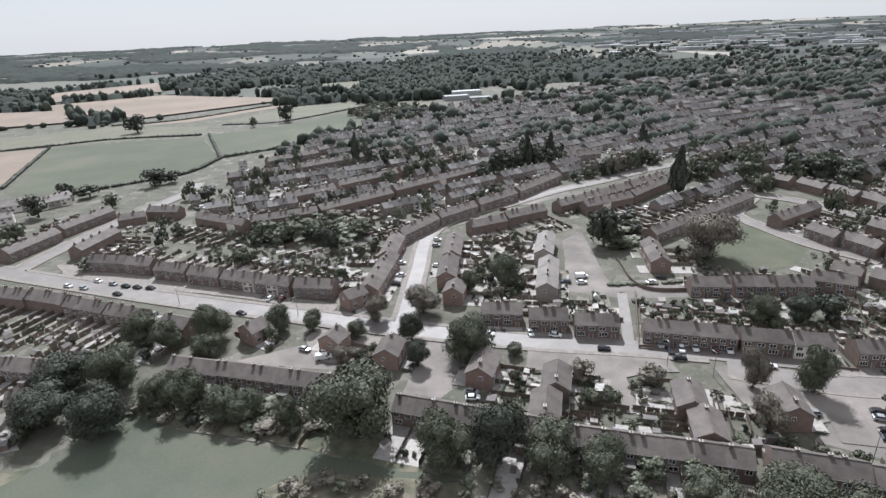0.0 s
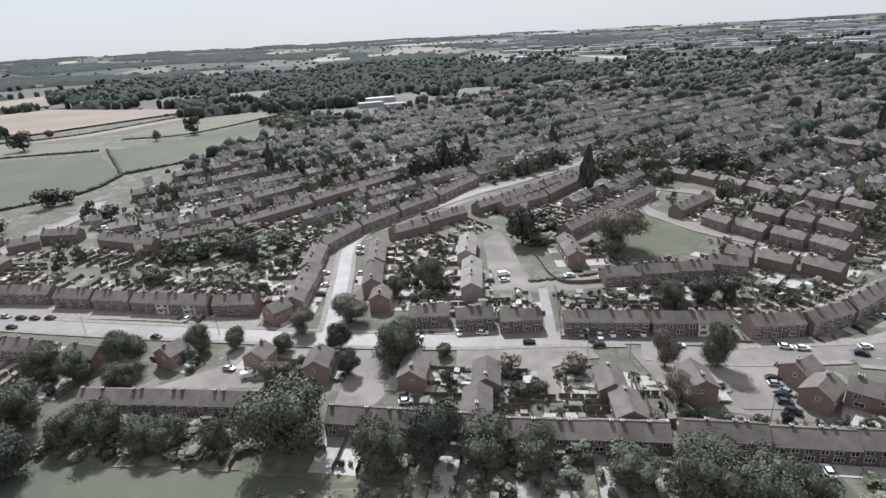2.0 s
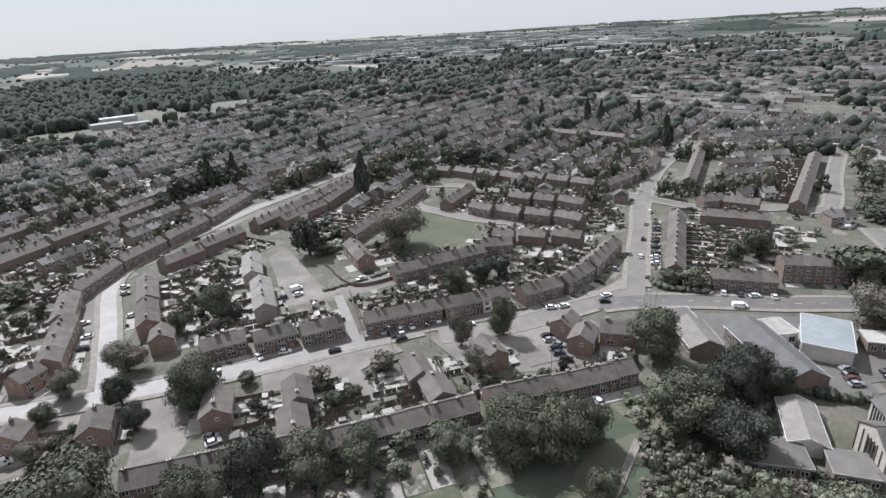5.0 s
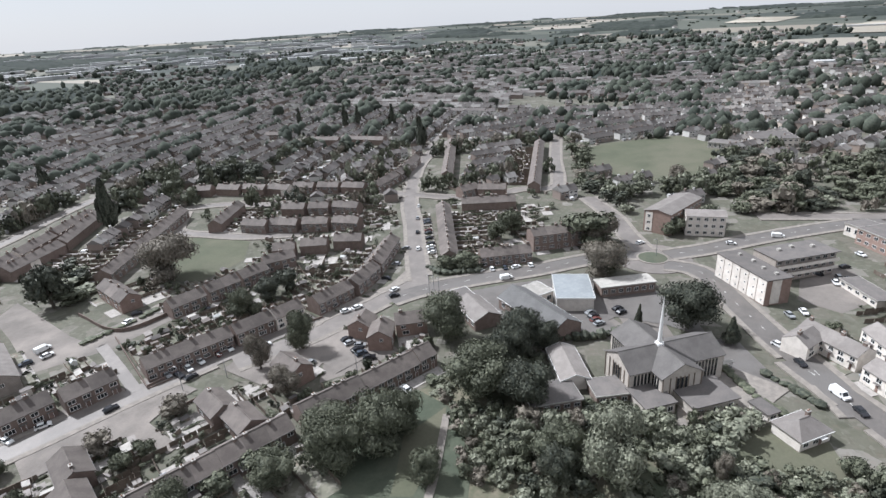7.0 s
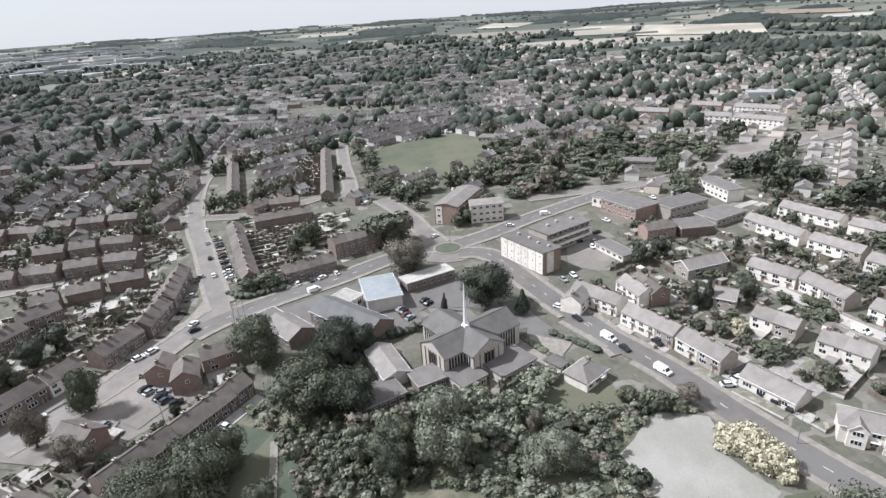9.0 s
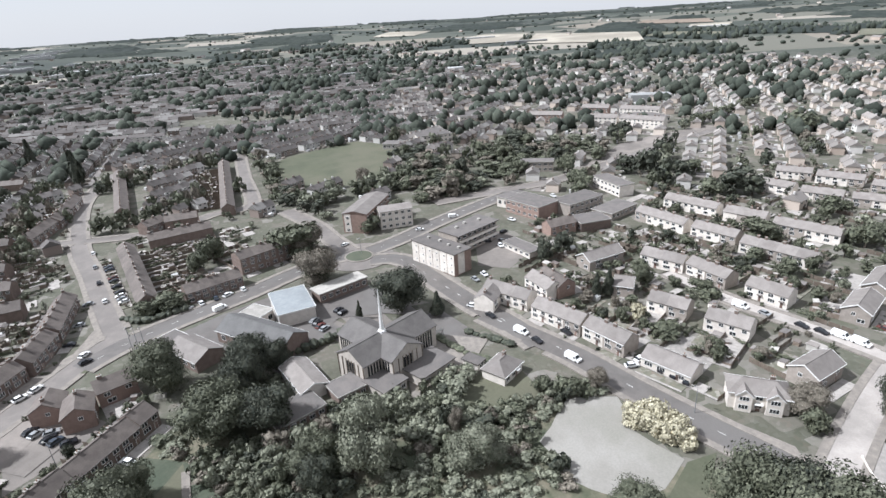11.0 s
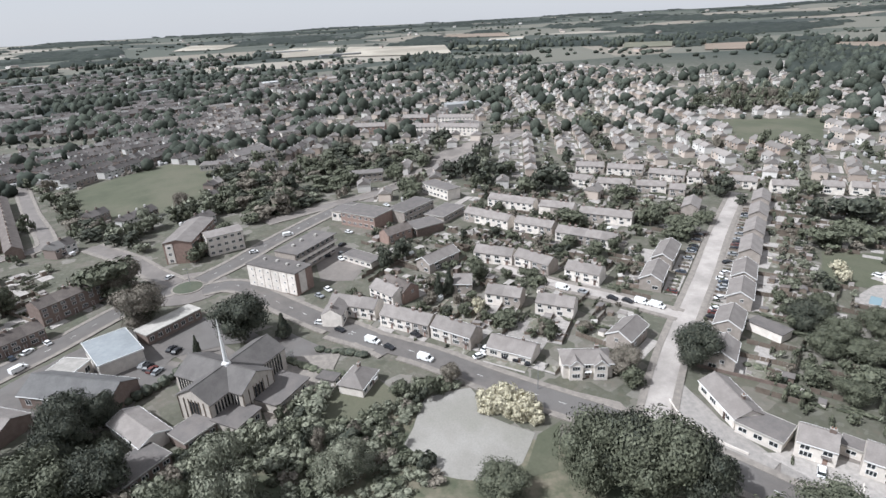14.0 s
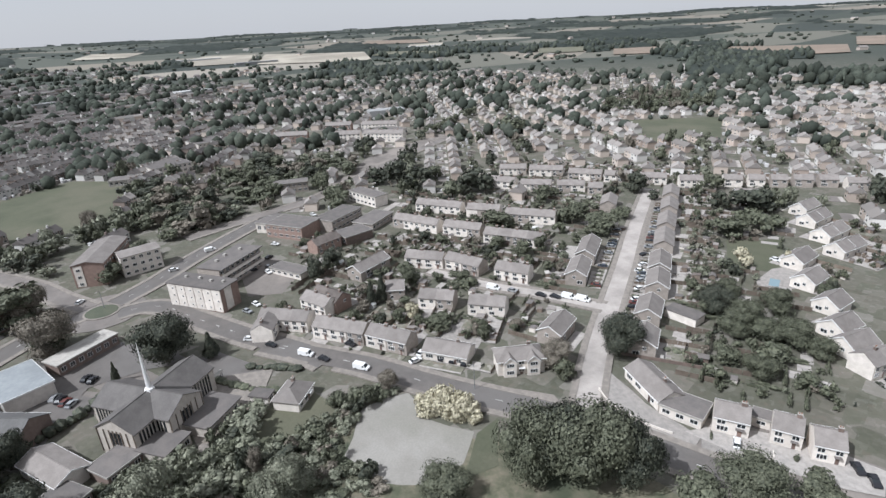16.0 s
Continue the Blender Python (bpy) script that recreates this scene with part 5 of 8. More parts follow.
def hipped_house(x, y, turn, w, d, eave, ridge, words, storeys=2, bays=()):
    """A white house under a hipped roof, with gabled bays on its front where it has any."""
    ob = tagged(new("house"), words, "house")
    ob.matrix_basis = pose(x, y, 0, 0, 0, turn)
    g = Geo()
    g.box(-w / 2, -d / 2, 0, w / 2, d / 2, eave, "render")
    part("wall", g, ob)
    top = part("roof", hip_geo(w, d, eave, ridge, "greytile"), ob)
    g = Geo()
    r = max(0.4, w / 2 - d / 2 * 0.85)
    g.box(-r, -0.13, ridge - 0.05, r, 0.13, ridge + 0.08, "greytile")
    part("ridge_tiles", g, top)
    for s in (1, -1):
        g = Geo()
        g.box(-w / 2 - 0.42, s * (d / 2 + 0.45) - 0.05, eave - 0.28, w / 2 + 0.42, s * (d / 2 + 0.45) + 0.05, eave - 0.06, "upvc")
        part("gutter", g, ob, "white gutter")
    part("chimney", chimney_geo(w * 0.22, 0.6, ridge - 1.4, ridge + 0.7), ob, "brick chimney stack with clay pots")
    for u in bays:
        m = pose(u, -d / 2 + 0.6, 0, 0, 0, 90)
        part("bay", wall_geo(3.2, 3.5, eave, eave + 1.45, "render"), ob, "white gabled front bay", at=m)
        roof = part("bay_roof", roof_geo(3.2, 3.5, eave, eave + 1.5, "greytile", 0.2), ob, at=m)
        g = Geo()
        g.extrude([(-2.1, eave - 0.5), (0, eave + 1.35), (2.1, eave - 0.5), (2.1, eave - 0.25), (0, eave + 1.68), (-2.1, eave - 0.25)], -1.86, -1.8, "upvc")
        part("bargeboard", g, roof, "white-painted bargeboard")
        for f in range(storeys):
            window(ob, u, -d / 2 - 1.0, 0.8 + 2.3 * f, 2.1, 1.25, 0, 2, True)
    for k in range(3):
        u = (k - 1) * w * 0.32
        for f in range(storeys):
            if not any(abs(u - q) < 2.4 for q in bays):
                window(ob, u, -d / 2, 0.85 + 2.3 * f, 1.6, 1.2, 0, 1, True)
            window(ob, u, d / 2, 0.85 + 2.3 * f, 1.5, 1.15, 180, 1, True)
    g = Geo()
    u = 0.0 if bays else w * 0.16
    g.box(u - 0.48, -d / 2 - 0.06, 0, u + 0.48, -d / 2 + 0.02, 2.1, "door")
    part("door", g, ob)
    g = Geo()
    g.box(u - 0.9, -d / 2 - 1.0, 2.3, u + 0.9, -d / 2, 2.42, "upvc")
    part("porch_canopy", g, ob, "flat white porch canopy")
    KEEP_OFF.append((x, y, max(w, d) / 2 + 1))


def corner_flats():
    for x, y, turn, w, d, h, words in ((249.5, 40, -14, 31, 12, 9.6, "three-storey flats of pink brick with a white panelled end"), (243.6, 26, -73, 15.5, 9.5, 8.8, "three-storey flats with white balcony fronts")):
        ob = tagged(new("apartment_block"), words, "apartment building")
        ob.matrix_basis = pose(x, y, 0, 0, 0, turn)
        part("wall", wall_geo(w, d, h, h + 1.2, "redbrick" if w > 20 else "render"), ob)
        part("roof", roof_geo(w, d, h, h + 1.3, "greytile", 0.4), ob)
        for f in range(3):
            for y_, t in ((-d / 2, 0), (d / 2, 180)):
                flat_windows(ob, -w / 2, w / 2, y_, f * 3.0 + 0.9, int(w / 3), 1.6, 1.3, t)
        for v in ((2.0, 5.2),) if w > 20 else ((-4.5, -1.2), (1.2, 4.5)):
            g = Geo()
            g.box(-w / 2 - 0.14, v[0], 0.4, -w / 2, v[1], h - 0.3, "render")
            part("panel", g, ob, "white wall panel")
            for f in range(3):
                window(ob, -w / 2 - 0.14, sum(v) / 2, f * 3 + 0.9, 1.5, 1.3, 270, 1, True)
        KEEP_OFF.append((x, y, w / 2 + 2))


def hall(name, label, x, y, turn, w, d, eave, ridge, wall, roof, barge=False, wins=5):
    """A single-storey hall under a pitched roof."""
    ob = tagged(new(name), label, "hall")
    ob.matrix_basis = pose(x, y, 0, 0, 0, turn)
    gabled_wing(ob, -w / 2, w / 2, d, eave, ridge, wall, roof, 0, barge)
    for y_, t in ((-d / 2, 0), (d / 2, 180)):
        flat_windows(ob, -w / 2, w / 2, y_, eave * 0.35, wins, 1.8, eave * 0.4, t)
    KEEP_OFF.append((x, y, max(w, d) / 2 + 1))
    return ob


def roundabout(x, y, r):
    KEEP_OFF.append((x, y, r + 12))
    ob = tagged(new("roundabout_island"), "round grassed traffic island with a pale kerb", "traffic island", kind="structure")
    ob.matrix_basis = pose(x, y, 0)
    g = Geo()
    g.tube([(0, 0, 0.0, r), (0, 0, 0.46, r), (0, 0, 0.48, r - 0.4)], 40, "pavement")
    part("kerb", g, ob)
    g = Geo()
    g.tube([(0, 0, 0.4, r - 0.4), (0, 0, 0.6, r - 1.2), (0, 0, 0.72, r * 0.4)], 32, "parkgrass")
    part("grass", g, ob)
    g = Geo()
    g.tube([(0, 0, 0.0, r + 8.5), (0, 0, 0.23, r + 8.5)], 48, "asphalt")
    stand("roundabout", g, "worn asphalt circle of a roundabout", "road", kind="structure", at=pose(x, y, 0))


# ---- street furniture and vehicles ----
def car_proto(kind, paint, words):
    ob = tagged(new("van" if kind == "van" else "car"), words, "van" if kind == "van" else "car")
    L, W = (5.3, 1.95) if kind == "van" else (4.2, 1.75)
    g = Geo()
    if kind == "van":
        low = [(-2.6, 0.3), (2.6, 0.3), (2.65, 0.95), (1.9, 1.1), (1.25, 1.95), (-2.55, 2.05), (-2.65, 1.0)]
        glass = [(1.22, 1.9), (1.86, 1.12), (0.7, 1.12), (0.7, 1.9)]
    else:
        low = [(-2.05, 0.28), (2.05, 0.28), (2.12, 0.62), (1.95, 0.82), (1.1, 0.95), (0.98, 0.96), (-1.75, 0.98), (-2.08, 0.85), (-2.12, 0.6)]
        glass = [(1.05, 0.955), (0.35, 1.42), (-1.25, 1.45), (-1.85, 0.975)]
    n = len(low)
    rows = []
    for y, inset in ((-W / 2, 0.0), (W / 2, 0.0)):
        rows.append([(a, y, b) for a, b in low])
    g.solid(rows[0] + rows[1], [tuple(range(n)), tuple(range(2 * n - 1, n - 1, -1))] + [(i, n + i, n + (i + 1) % n, (i + 1) % n) for i in range(n)], paint)
    part("body", g, ob)
    g = Geo()
    if kind == "van":
        for s in (1, -1):
            g.box(0.75, s * W / 2 - 0.01, 1.15, 1.35, s * W / 2 + 0.01, 1.75, "glass")
        g.face([(1.94, -0.85, 1.1), (1.94, 0.85, 1.1), (1.29, 0.8, 1.92), (1.29, -0.8, 1.92)], "glass")
        part("windscreen", g, ob)
    else:
        hw, tw = W / 2 - 0.04, W / 2 - 0.22
        b, t = [(1.05, 0.955), (-1.85, 0.975)], [(0.35, 1.4), (-1.25, 1.43)]
        v = [(b[0][0], -hw, b[0][1]), (b[0][0], hw, b[0][1]), (b[1][0], hw, b[1][1]), (b[1][0], -hw, b[1][1]),
             (t[0][0], -tw, t[0][1]), (t[0][0], tw, t[0][1]), (t[1][0], tw, t[1][1]), (t[1][0], -tw, t[1][1])]
        g.solid(v, [(0, 1, 5, 4), (1, 2, 6, 5), (2, 3, 7, 6), (3, 0, 4, 7)], "glass")
        part("glasshouse", g, ob, "dark car glass")
        g = Geo()
        g.box(-1.27, -tw, 1.4, 0.37, tw, 1.46, paint)
        part("roof", g, ob)
    wheel = Geo()
    ring = [(0.31 * math.cos(a * math.pi / 6), 0.31 * math.sin(a * math.pi / 6)) for a in range(12)]
    wheel.extrude(ring, -0.1, 0.1, "tyre", "y")
    wm = wheel.mesh("wheel")
    for x in (-L * 0.3, L * 0.31):
        for s in (1, -1):
            part("wheel", wm, ob, at=pose(x, s * (W / 2 - 0.08), 0.31))
    return ob


CARS = {}
for paint_, tone_ in (("paint_w", "white"), ("paint_k", "black"), ("paint_s", "silver"), ("paint_r", "dark red"), ("paint_b", "dark blue")):
    CARS[paint_[-1]] = car_proto("car", paint_, tone_ + " hatchback parked on grey asphalt")
CARS["v"] = car_proto("van", "paint_w", "white panel van parked at the roadside")
CAR_SPOTS = []


def car(kind, x, y, turn):
    if any(math.hypot(x - a, y - b) < 2.3 for a, b in CAR_SPOTS):
        return
    CAR_SPOTS.append((x, y))
    made = copy_thing(CARS[kind], pose(x, y, 0.28 if near_road(x, y) else 0.18, 0, 0, turn) @ Matrix.Scale(0.92, 4))
    made["group"] = "parked cars"


def street_lamp(x, y, turn):
    ob = tagged(new("street_lamp"), "tall grey steel street lamp", "street lamp", "street lamps")
    ob.matrix_basis = pose(x, y, 0.1, 0, 0, turn)
    g = Geo()
    g.tube([(0, 0, 0, 0.11), (0, 0, 1.2, 0.1), (0, 0, 7.6, 0.06)], 8, "steel")
    part("pole", g, ob)
    g = Geo()
    g.box(-0.05, -0.05, 7.55, 1.1, 0.05, 7.65, "steel")
    arm = part("arm", g, ob)
    g = Geo()
    g.box(0.9, -0.14, 7.5, 1.6, 0.14, 7.66, "concrete")
    part("lantern", g, arm)


def low_wall(pts, h=0.9, key="brick", words="low brown brick garden wall"):
    stand("garden_wall", ribbon(smooth_line(pts, 3.0) if len(pts) > 2 else pts, 0.12, -0.12, 0, h, key), words, "wall")


def centre_dashes(k, gap=6.0):
    """Broken white line along a street, one part a dash."""
    line = smooth_line(ROADS[k][1], 1.5)
    root = tagged(new("road_marking"), "worn broken white centre line", "road marking", kind="structure")
    g = Geo()
    g.box(-1.0, -0.07, 0, 1.0, 0.07, 0.012, "paintline")
    me = g.mesh("dash")
    run = 0.0
    for (ax, ay), (bx, by) in zip(line, line[1:]):
        run += math.hypot(bx - ax, by - ay)
        if run > gap:
            run = 0.0
            part("dash", me, root, at=pose(ax, ay, 0.242 + 0.004 * k, 0, 0, math.degrees(math.atan2(by - ay, bx - ax))))


def front_drives(ax, ay, bx, by, side, offset, deep, seed):
    """Short paved drives side by side along a street, parted by hedges and low walls, with cars standing on some."""
    rnd = random.Random(seed)
    d = Vector((bx - ax, by - ay)).normalized()
    n = Vector((d.y, -d.x)) * side
    turn = math.degrees(math.atan2(d.y, d.x))
    u, length = 1.5, math.hypot(bx - ax, by - ay)
    while u < length:
        x, y = ax + d.x * u + n.x * offset, ay + d.y * u + n.y * offset
        if not near_road(x, y, 0.3):
            q = rnd.random()
            PLOTS.add(GARDEN_ME[rnd.random() < 0.6], pose(x, y, 0.0007 * (len(PLOTS.v) % 150) + 0.05, 0, 0, turn) @ Matrix.Diagonal((3.4, deep, 1, 1)))
            if q < 0.5:
                car(rnd.choice("wwkssbrk"), x + rnd.uniform(-0.3, 0.3), y, turn + 90 + rnd.uniform(-5, 5))
            elif q < 0.75:
                h = rnd.uniform(0.7, 1.6)
                THICKET.add(CROWNS[rnd.choice("mtb"), "small"][0], pose(x, y, -0.1, 0, 0, 50 * u) @ Matrix.Diagonal((h * 0.8, h * 0.7, h, 1)))
            e = u + 1.75
            x, y = ax + d.x * e + n.x * offset, ay + d.y * e + n.y * offset
            if rnd.random() < 0.7:
                THICKET.add(CROWNS[rnd.choice("mdb"), "far"][0], pose(x, y, -0.15, 0, 0, turn) @ Matrix.Diagonal((0.4, deep * 0.5, rnd.uniform(0.9, 1.5), 1)))
            else:
                FENCES.add(FENCE_FAR, pose(x, y, -0.5, 0, 0, turn) @ Matrix.Diagonal((1, deep, 1, 1)))
        u += 3.5


def swimming_pool(x, y, turn, long, wide):
    """A garden pool let into a paved surround."""
    ob = tagged(new("swimming_pool"), "small blue garden swimming pool with pale paving", "pool")
    ob.matrix_basis = pose(x, y, 0.16, 0, 0, turn)
    g = Geo()
    a, b, c = long / 2, wide / 2, 0.9
    outer = [(-a - c, -b - c), (a + c, -b - c), (a + c, b + c), (-a - c, b + c)]
    inner = [(-a, -b), (a, -b), (a, b), (-a, b)]
    g.solid([(*p, h) for h in (0.0, 0.16) for p in outer] + [(*p, h) for h in (0.16, 0.02) for p in inner],
            [(0, 1, 5, 4), (1, 2, 6, 5), (2, 3, 7, 6), (3, 0, 4, 7), (4, 5, 9, 8), (5, 6, 10, 9), (6, 7, 11, 10), (7, 4, 8, 11), (8, 9, 13, 12), (9, 10, 14, 13), (10, 11, 15, 14), (11, 8, 12, 15)], "patio")
    part("surround", g, ob)
    g = Geo()
    g.box(-a, -b, -0.1, a, b, 0.09, "water")
    part("water", g, ob, "still blue pool water")
    KEEP_OFF.append((x, y, long * 0.7))


def yellow_shrub(x, y, turn):
    """A long low mound of pale yellow leaves in rounded lumps."""
    root = tagged(new("shrub"), "long spreading pale yellow shrub beside gravel", "shrub")
    root.matrix_basis = pose(x, y, 0.05, 0, 0, turn)
    for i, (u, v, r, h) in enumerate(((-6.6, 0.4, 2.9, 4.2), (-4.4, -1.6, 3.0, 4.6), (-3.2, 1.8, 3.2, 6.0), (-0.4, -1.2, 3.3, 5.4), (0.4, 2.0, 3.0, 6.4), (3.0, -1.4, 3.1, 5.0), (3.6, 1.6, 3.0, 5.6), (6.2, 0.2, 3.0, 4.6), (7.8, -1.2, 2.2, 3.2))):
        part("crown", CROWNS["y", "mid"][i % 2], root, at=pose(u, v, -0.12 * h, 0, 0, 77 * i) @ Matrix.Diagonal((r, r * 0.95, h * 1.12, 1)))
    PLANTED.append((x, y, 6.5))

# rows of houses
row_of_houses("back", -30.7, 125.7, -80.3, 139.9)
row_of_houses("back", 23.8, 102.8, -13.6, 115.6)
row_of_houses("back", 62.5, 90.8, 23.6, 102.1)
row_of_houses("back", 66, 90.9, 105, 78)
row_of_houses("front", -153.2, 226.3, -135.4, 222.6)
row_of_houses("front", -135, 222, -122, 218.3)
row_of_houses("front", -118.6, 214.2, -103.7, 209.3)
row_of_houses("front", -102.2, 207.9, -87.6, 202.7)
row_of_houses("front", -86.5, 201.4, -71.9, 196.3)
row_of_houses("front", -71.2, 195.7, -57.1, 190.9)
row_of_houses("front", -55.9, 190.2, -40.6, 187.4)
row_of_houses("front", 11.6, 162.8, 24.9, 160.9)
row_of_houses("front", 26.3, 157.2, 38.5, 155.5)
row_of_houses("front", 39.8, 152.7, 52.9, 150.3)
row_of_houses("front", 59.4, 147.1, 83.9, 139.8)
row_of_houses("front", 84.7, 139.4, 97.2, 135.9)
row_of_houses("whitefront", 97.3, 135.5, 107.6, 133.3)
row_of_houses("front", 110.9, 129.9, 126.6, 127.7)
row_of_houses("front", 127.3, 126.9, 144.5, 130.5)
row_of_houses("front", 145.6, 131, 172, 141.5)
row_of_houses("front", 221.5, 146.1, 165.4, 107.8)
row_of_houses("front", 171.9, 97.8, 185, 81.7)
row_of_houses("front", 159.2, 223.8, 162.9, 210.5)
row_of_houses("front", 165.4, 211.2, 170.3, 197.2)
row_of_houses("front", 172.5, 196.4, 178.3, 184.7)
row_of_houses("front", 180.7, 183.5, 184.4, 170.1)
row_of_houses("front", 147, 175.4, 140.8, 182.7)
row_of_houses("front", 156.6, 165.4, 150.1, 175.1)
row_of_houses("front", 166.9, 154.1, 161.2, 165.4)
row_of_houses("front", 195.1, 296.7, 189.5, 307.8)
row_of_houses("front", 202.9, 279.6, 198.5, 294.8)
row_of_houses("front", 208.8, 263.8, 205.5, 279.7)
row_of_houses("front", 214.4, 249, 211.5, 263.8)
row_of_houses("front", 220.1, 251.6, 223.8, 238.2)
row_of_houses("front", 225.5, 237.1, 230.3, 224.3)
row_of_houses("front", 235, 208.2, 231.1, 222.3)
row_of_houses("front", 190.6, 212.6, 185.8, 224.5)
row_of_houses("front", 192.1, 211.6, 197.1, 201.7)
row_of_houses("front", 199.7, 200.8, 203.3, 186.3)
row_of_houses("front", 179, 252.6, 150.4, 235.8)
row_of_houses("front", 89.7, 225.6, 115.1, 243.6)
row_of_houses("front", 115.1, 243.6, 158.7, 274.4)
row_of_houses("front", 85.4, 175, 98.2, 173)
row_of_houses("front", 99.7, 173.7, 112.3, 171.8)
row_of_houses("front", 113.6, 172.1, 125.2, 170.2)
row_of_houses("front", 139.7, 169, 128.4, 175.2)
row_of_houses("front", -20.3, 239.6, -3.8, 261.8)
row_of_houses("front", -2.6, 263.5, 17, 280.1)
row_of_houses("front", 18.4, 282, 40.6, 300.9)
row_of_houses("front", 42.2, 303.1, 72.1, 335.4)
row_of_houses("front", 30, 254.6, 12.6, 246.9)
row_of_houses("front", 51.6, 268.1, 30.7, 258.1)
row_of_houses("front", 81.6, 286.3, 59.1, 272.9)
row_of_houses("front", 104.6, 301.2, 83.6, 288.2)
row_of_houses("front", 135, 322.2, 106, 303.4)
row_of_houses("front", 88.8, 387.1, 114.4, 393)
row_of_houses("front", -98, 266.6, -128.7, 283.9)
row_of_houses("front", -144.4, 296.9, -163.5, 300.1)
row_of_houses("front", -197.4, 272.7, -187.8, 304.1)
row_of_houses("front", -201.7, 238.9, -195.8, 268)
row_of_houses("front", -161.4, 291.2, -173.5, 285.1)
row_of_houses("front", -164.3, 265.1, -168.6, 238.7)
row_of_houses("front", -156, 190.6, -181.1, 198.5)
row_of_houses("front", -138, 184.8, -156.2, 191.6)
row_of_houses("front", -118.5, 176.3, -136.9, 183.7)
row_of_houses("front", -103.7, 170.4, -117.8, 175.8)
row_of_houses("back", -115, 140, -144.6, 146.4)
row_of_houses("front", -102.9, 389.5, -145.2, 372.7)
row_of_houses("front", -101.7, 392.9, -58.8, 422.8)
row_of_houses("front", -56, 428.7, -7.2, 464.5)
row_of_houses("front", -65.1, 331.3, -91.6, 313)
row_of_houses("front", -29.1, 363.2, -64.3, 336.7)
row_of_houses("front", 22.9, 415.8, -27.5, 367.9)
row_of_houses("front", -66.2, 283.8, -98.3, 271.3)
row_of_houses("front", -29.3, 314, -66, 285.9)
row_of_houses("front", 23.1, 358.6, -28, 318.9)
row_of_houses("front", -131.2, 418.9, -97.9, 445.9)
row_of_houses("front", -99.9, 455.9, -49, 513.5)
row_of_houses("front", 271.4, 117.3, 382.1, 160.6)
row_of_houses("front", 247.5, 151.6, 258, 146.7)
row_of_houses("front", 261.9, 129.7, 256.3, 144.4)
row_of_houses("front", 244.1, 115.9, 229.4, 139.6)
row_of_houses("front", 263.5, 207, 308.3, 222.9)
row_of_houses("front", 236.7, 203.6, 274.8, 210)
row_of_houses("front", 340.4, 413.1, 352.5, 389)
row_of_houses("front", 342.9, 325.2, 334.2, 356.3)
row_of_houses("front", 353.9, 285.6, 347.7, 326.3)
row_of_houses("front", 369.5, 229.7, 274.4, 176.3)
row_of_houses("front", 150.6, 329.5, 100.9, 284.9)
row_of_houses("front", 100.1, 283.1, 72, 269.9)
row_of_houses("lowlink", 29.7, 129.2, 26.8, 118.2)
row_of_houses("lowlink", 24.6, 117.9, 21.7, 106.4)
row_of_houses("lowlink", 57.2, 97.1, 59.8, 107.6)
row_of_houses("lowlink", 57.8, 108.1, 60.4, 118.7)
row_of_houses("redsemi", -18.1, 136.4, -16.3, 145.6)
row_of_houses("redsemi", 11.1, 135.5, 7.7, 125.1)
row_of_houses("redsemi", 79.1, 102.9, 81, 112.6)
row_of_houses("redsemi", -33.4, 152.1, -36.2, 146.1)
row_of_houses("redsemi", -60.1, 160.7, -64.1, 155.1)
row_of_houses("redsemi", -83.7, 161.5, -93.5, 165.7)
row_of_houses("redsemi", 111.8, 106.8, 104.8, 104.3)
row_of_houses("redsemi", 110.4, 98.9, 102.6, 94.4)
row_of_houses("redsemi", 120.2, 89.4, 113.8, 96.7)
row_of_houses("redsemi", -27.9, 181.4, -22.1, 214.1)
row_of_houses("redsemi", -35.9, 176.6, -29.9, 181.6)
row_of_houses("redsemi", -23.9, 213.1, -20.7, 236.4)
row_of_houses("redsemi", 4.3, 183.5, 2.4, 175.1)
row_of_houses("redsemi", 2.5, 208.3, 0.5, 189.1)
row_of_houses("redsemi", 5.8, 234.8, 3.1, 210.8)
row_of_houses("greysemi", 40.3, 207.7, 45.9, 229.7)
row_of_houses("greysemi", 35.5, 175.5, 41.4, 201.4)
row_of_houses("redsemi", 85.9, 215.2, 82.6, 193.1)
row_of_houses("redsemi", -110.8, 126.4, -117.2, 124.4)
row_of_houses("white", 165.5, -13.1, 154.8, -27)
row_of_houses("white", 150.5, -28.2, 137, -40.9)
row_of_houses("white", 136.5, -41.7, 124.9, -50.6)
row_of_houses("bung", 121.6, -54.2, 111.5, -63.5)
row_of_houses("whitegable", 106.7, -87.5, 112.7, -97.7)
row_of_houses("bung", 82.5, -99.5, 67.7, -96.5)
row_of_houses("white", 59.4, -100.9, 53.4, -105.6)
row_of_houses("white", 50.2, -108.8, 45.1, -112.2)
row_of_houses("white", 42.9, -111.5, 38.3, -115.5)
row_of_houses("white", 54.1, -149.2, 52.9, -159.4)
row_of_houses("flatgar", 102.9, -132.5, 92.7, -135)
row_of_houses("redsemi", 172.2, -34, 160.9, -39.8)
row_of_houses("whitegable", 182.6, -50.4, 190.7, -65.3)
row_of_houses("white", 193.4, -267.1, 186.6, -274.2)
row_of_houses("white", 185.7, -277.4, 179.8, -283.2)
row_of_houses("white", 178.9, -286.5, 173.1, -292.2)
row_of_houses("white", 172.2, -295.4, 165.7, -302.1)
row_of_houses("white", 164.8, -305.3, 158.4, -311.8)
row_of_houses("white", 153.5, -310.7, 146.6, -318)
row_of_houses("whitechain", 106.9, -207.4, 104.5, -195.6)
row_of_houses("whitechain", 93.7, -193.3, 91.9, -182.8)
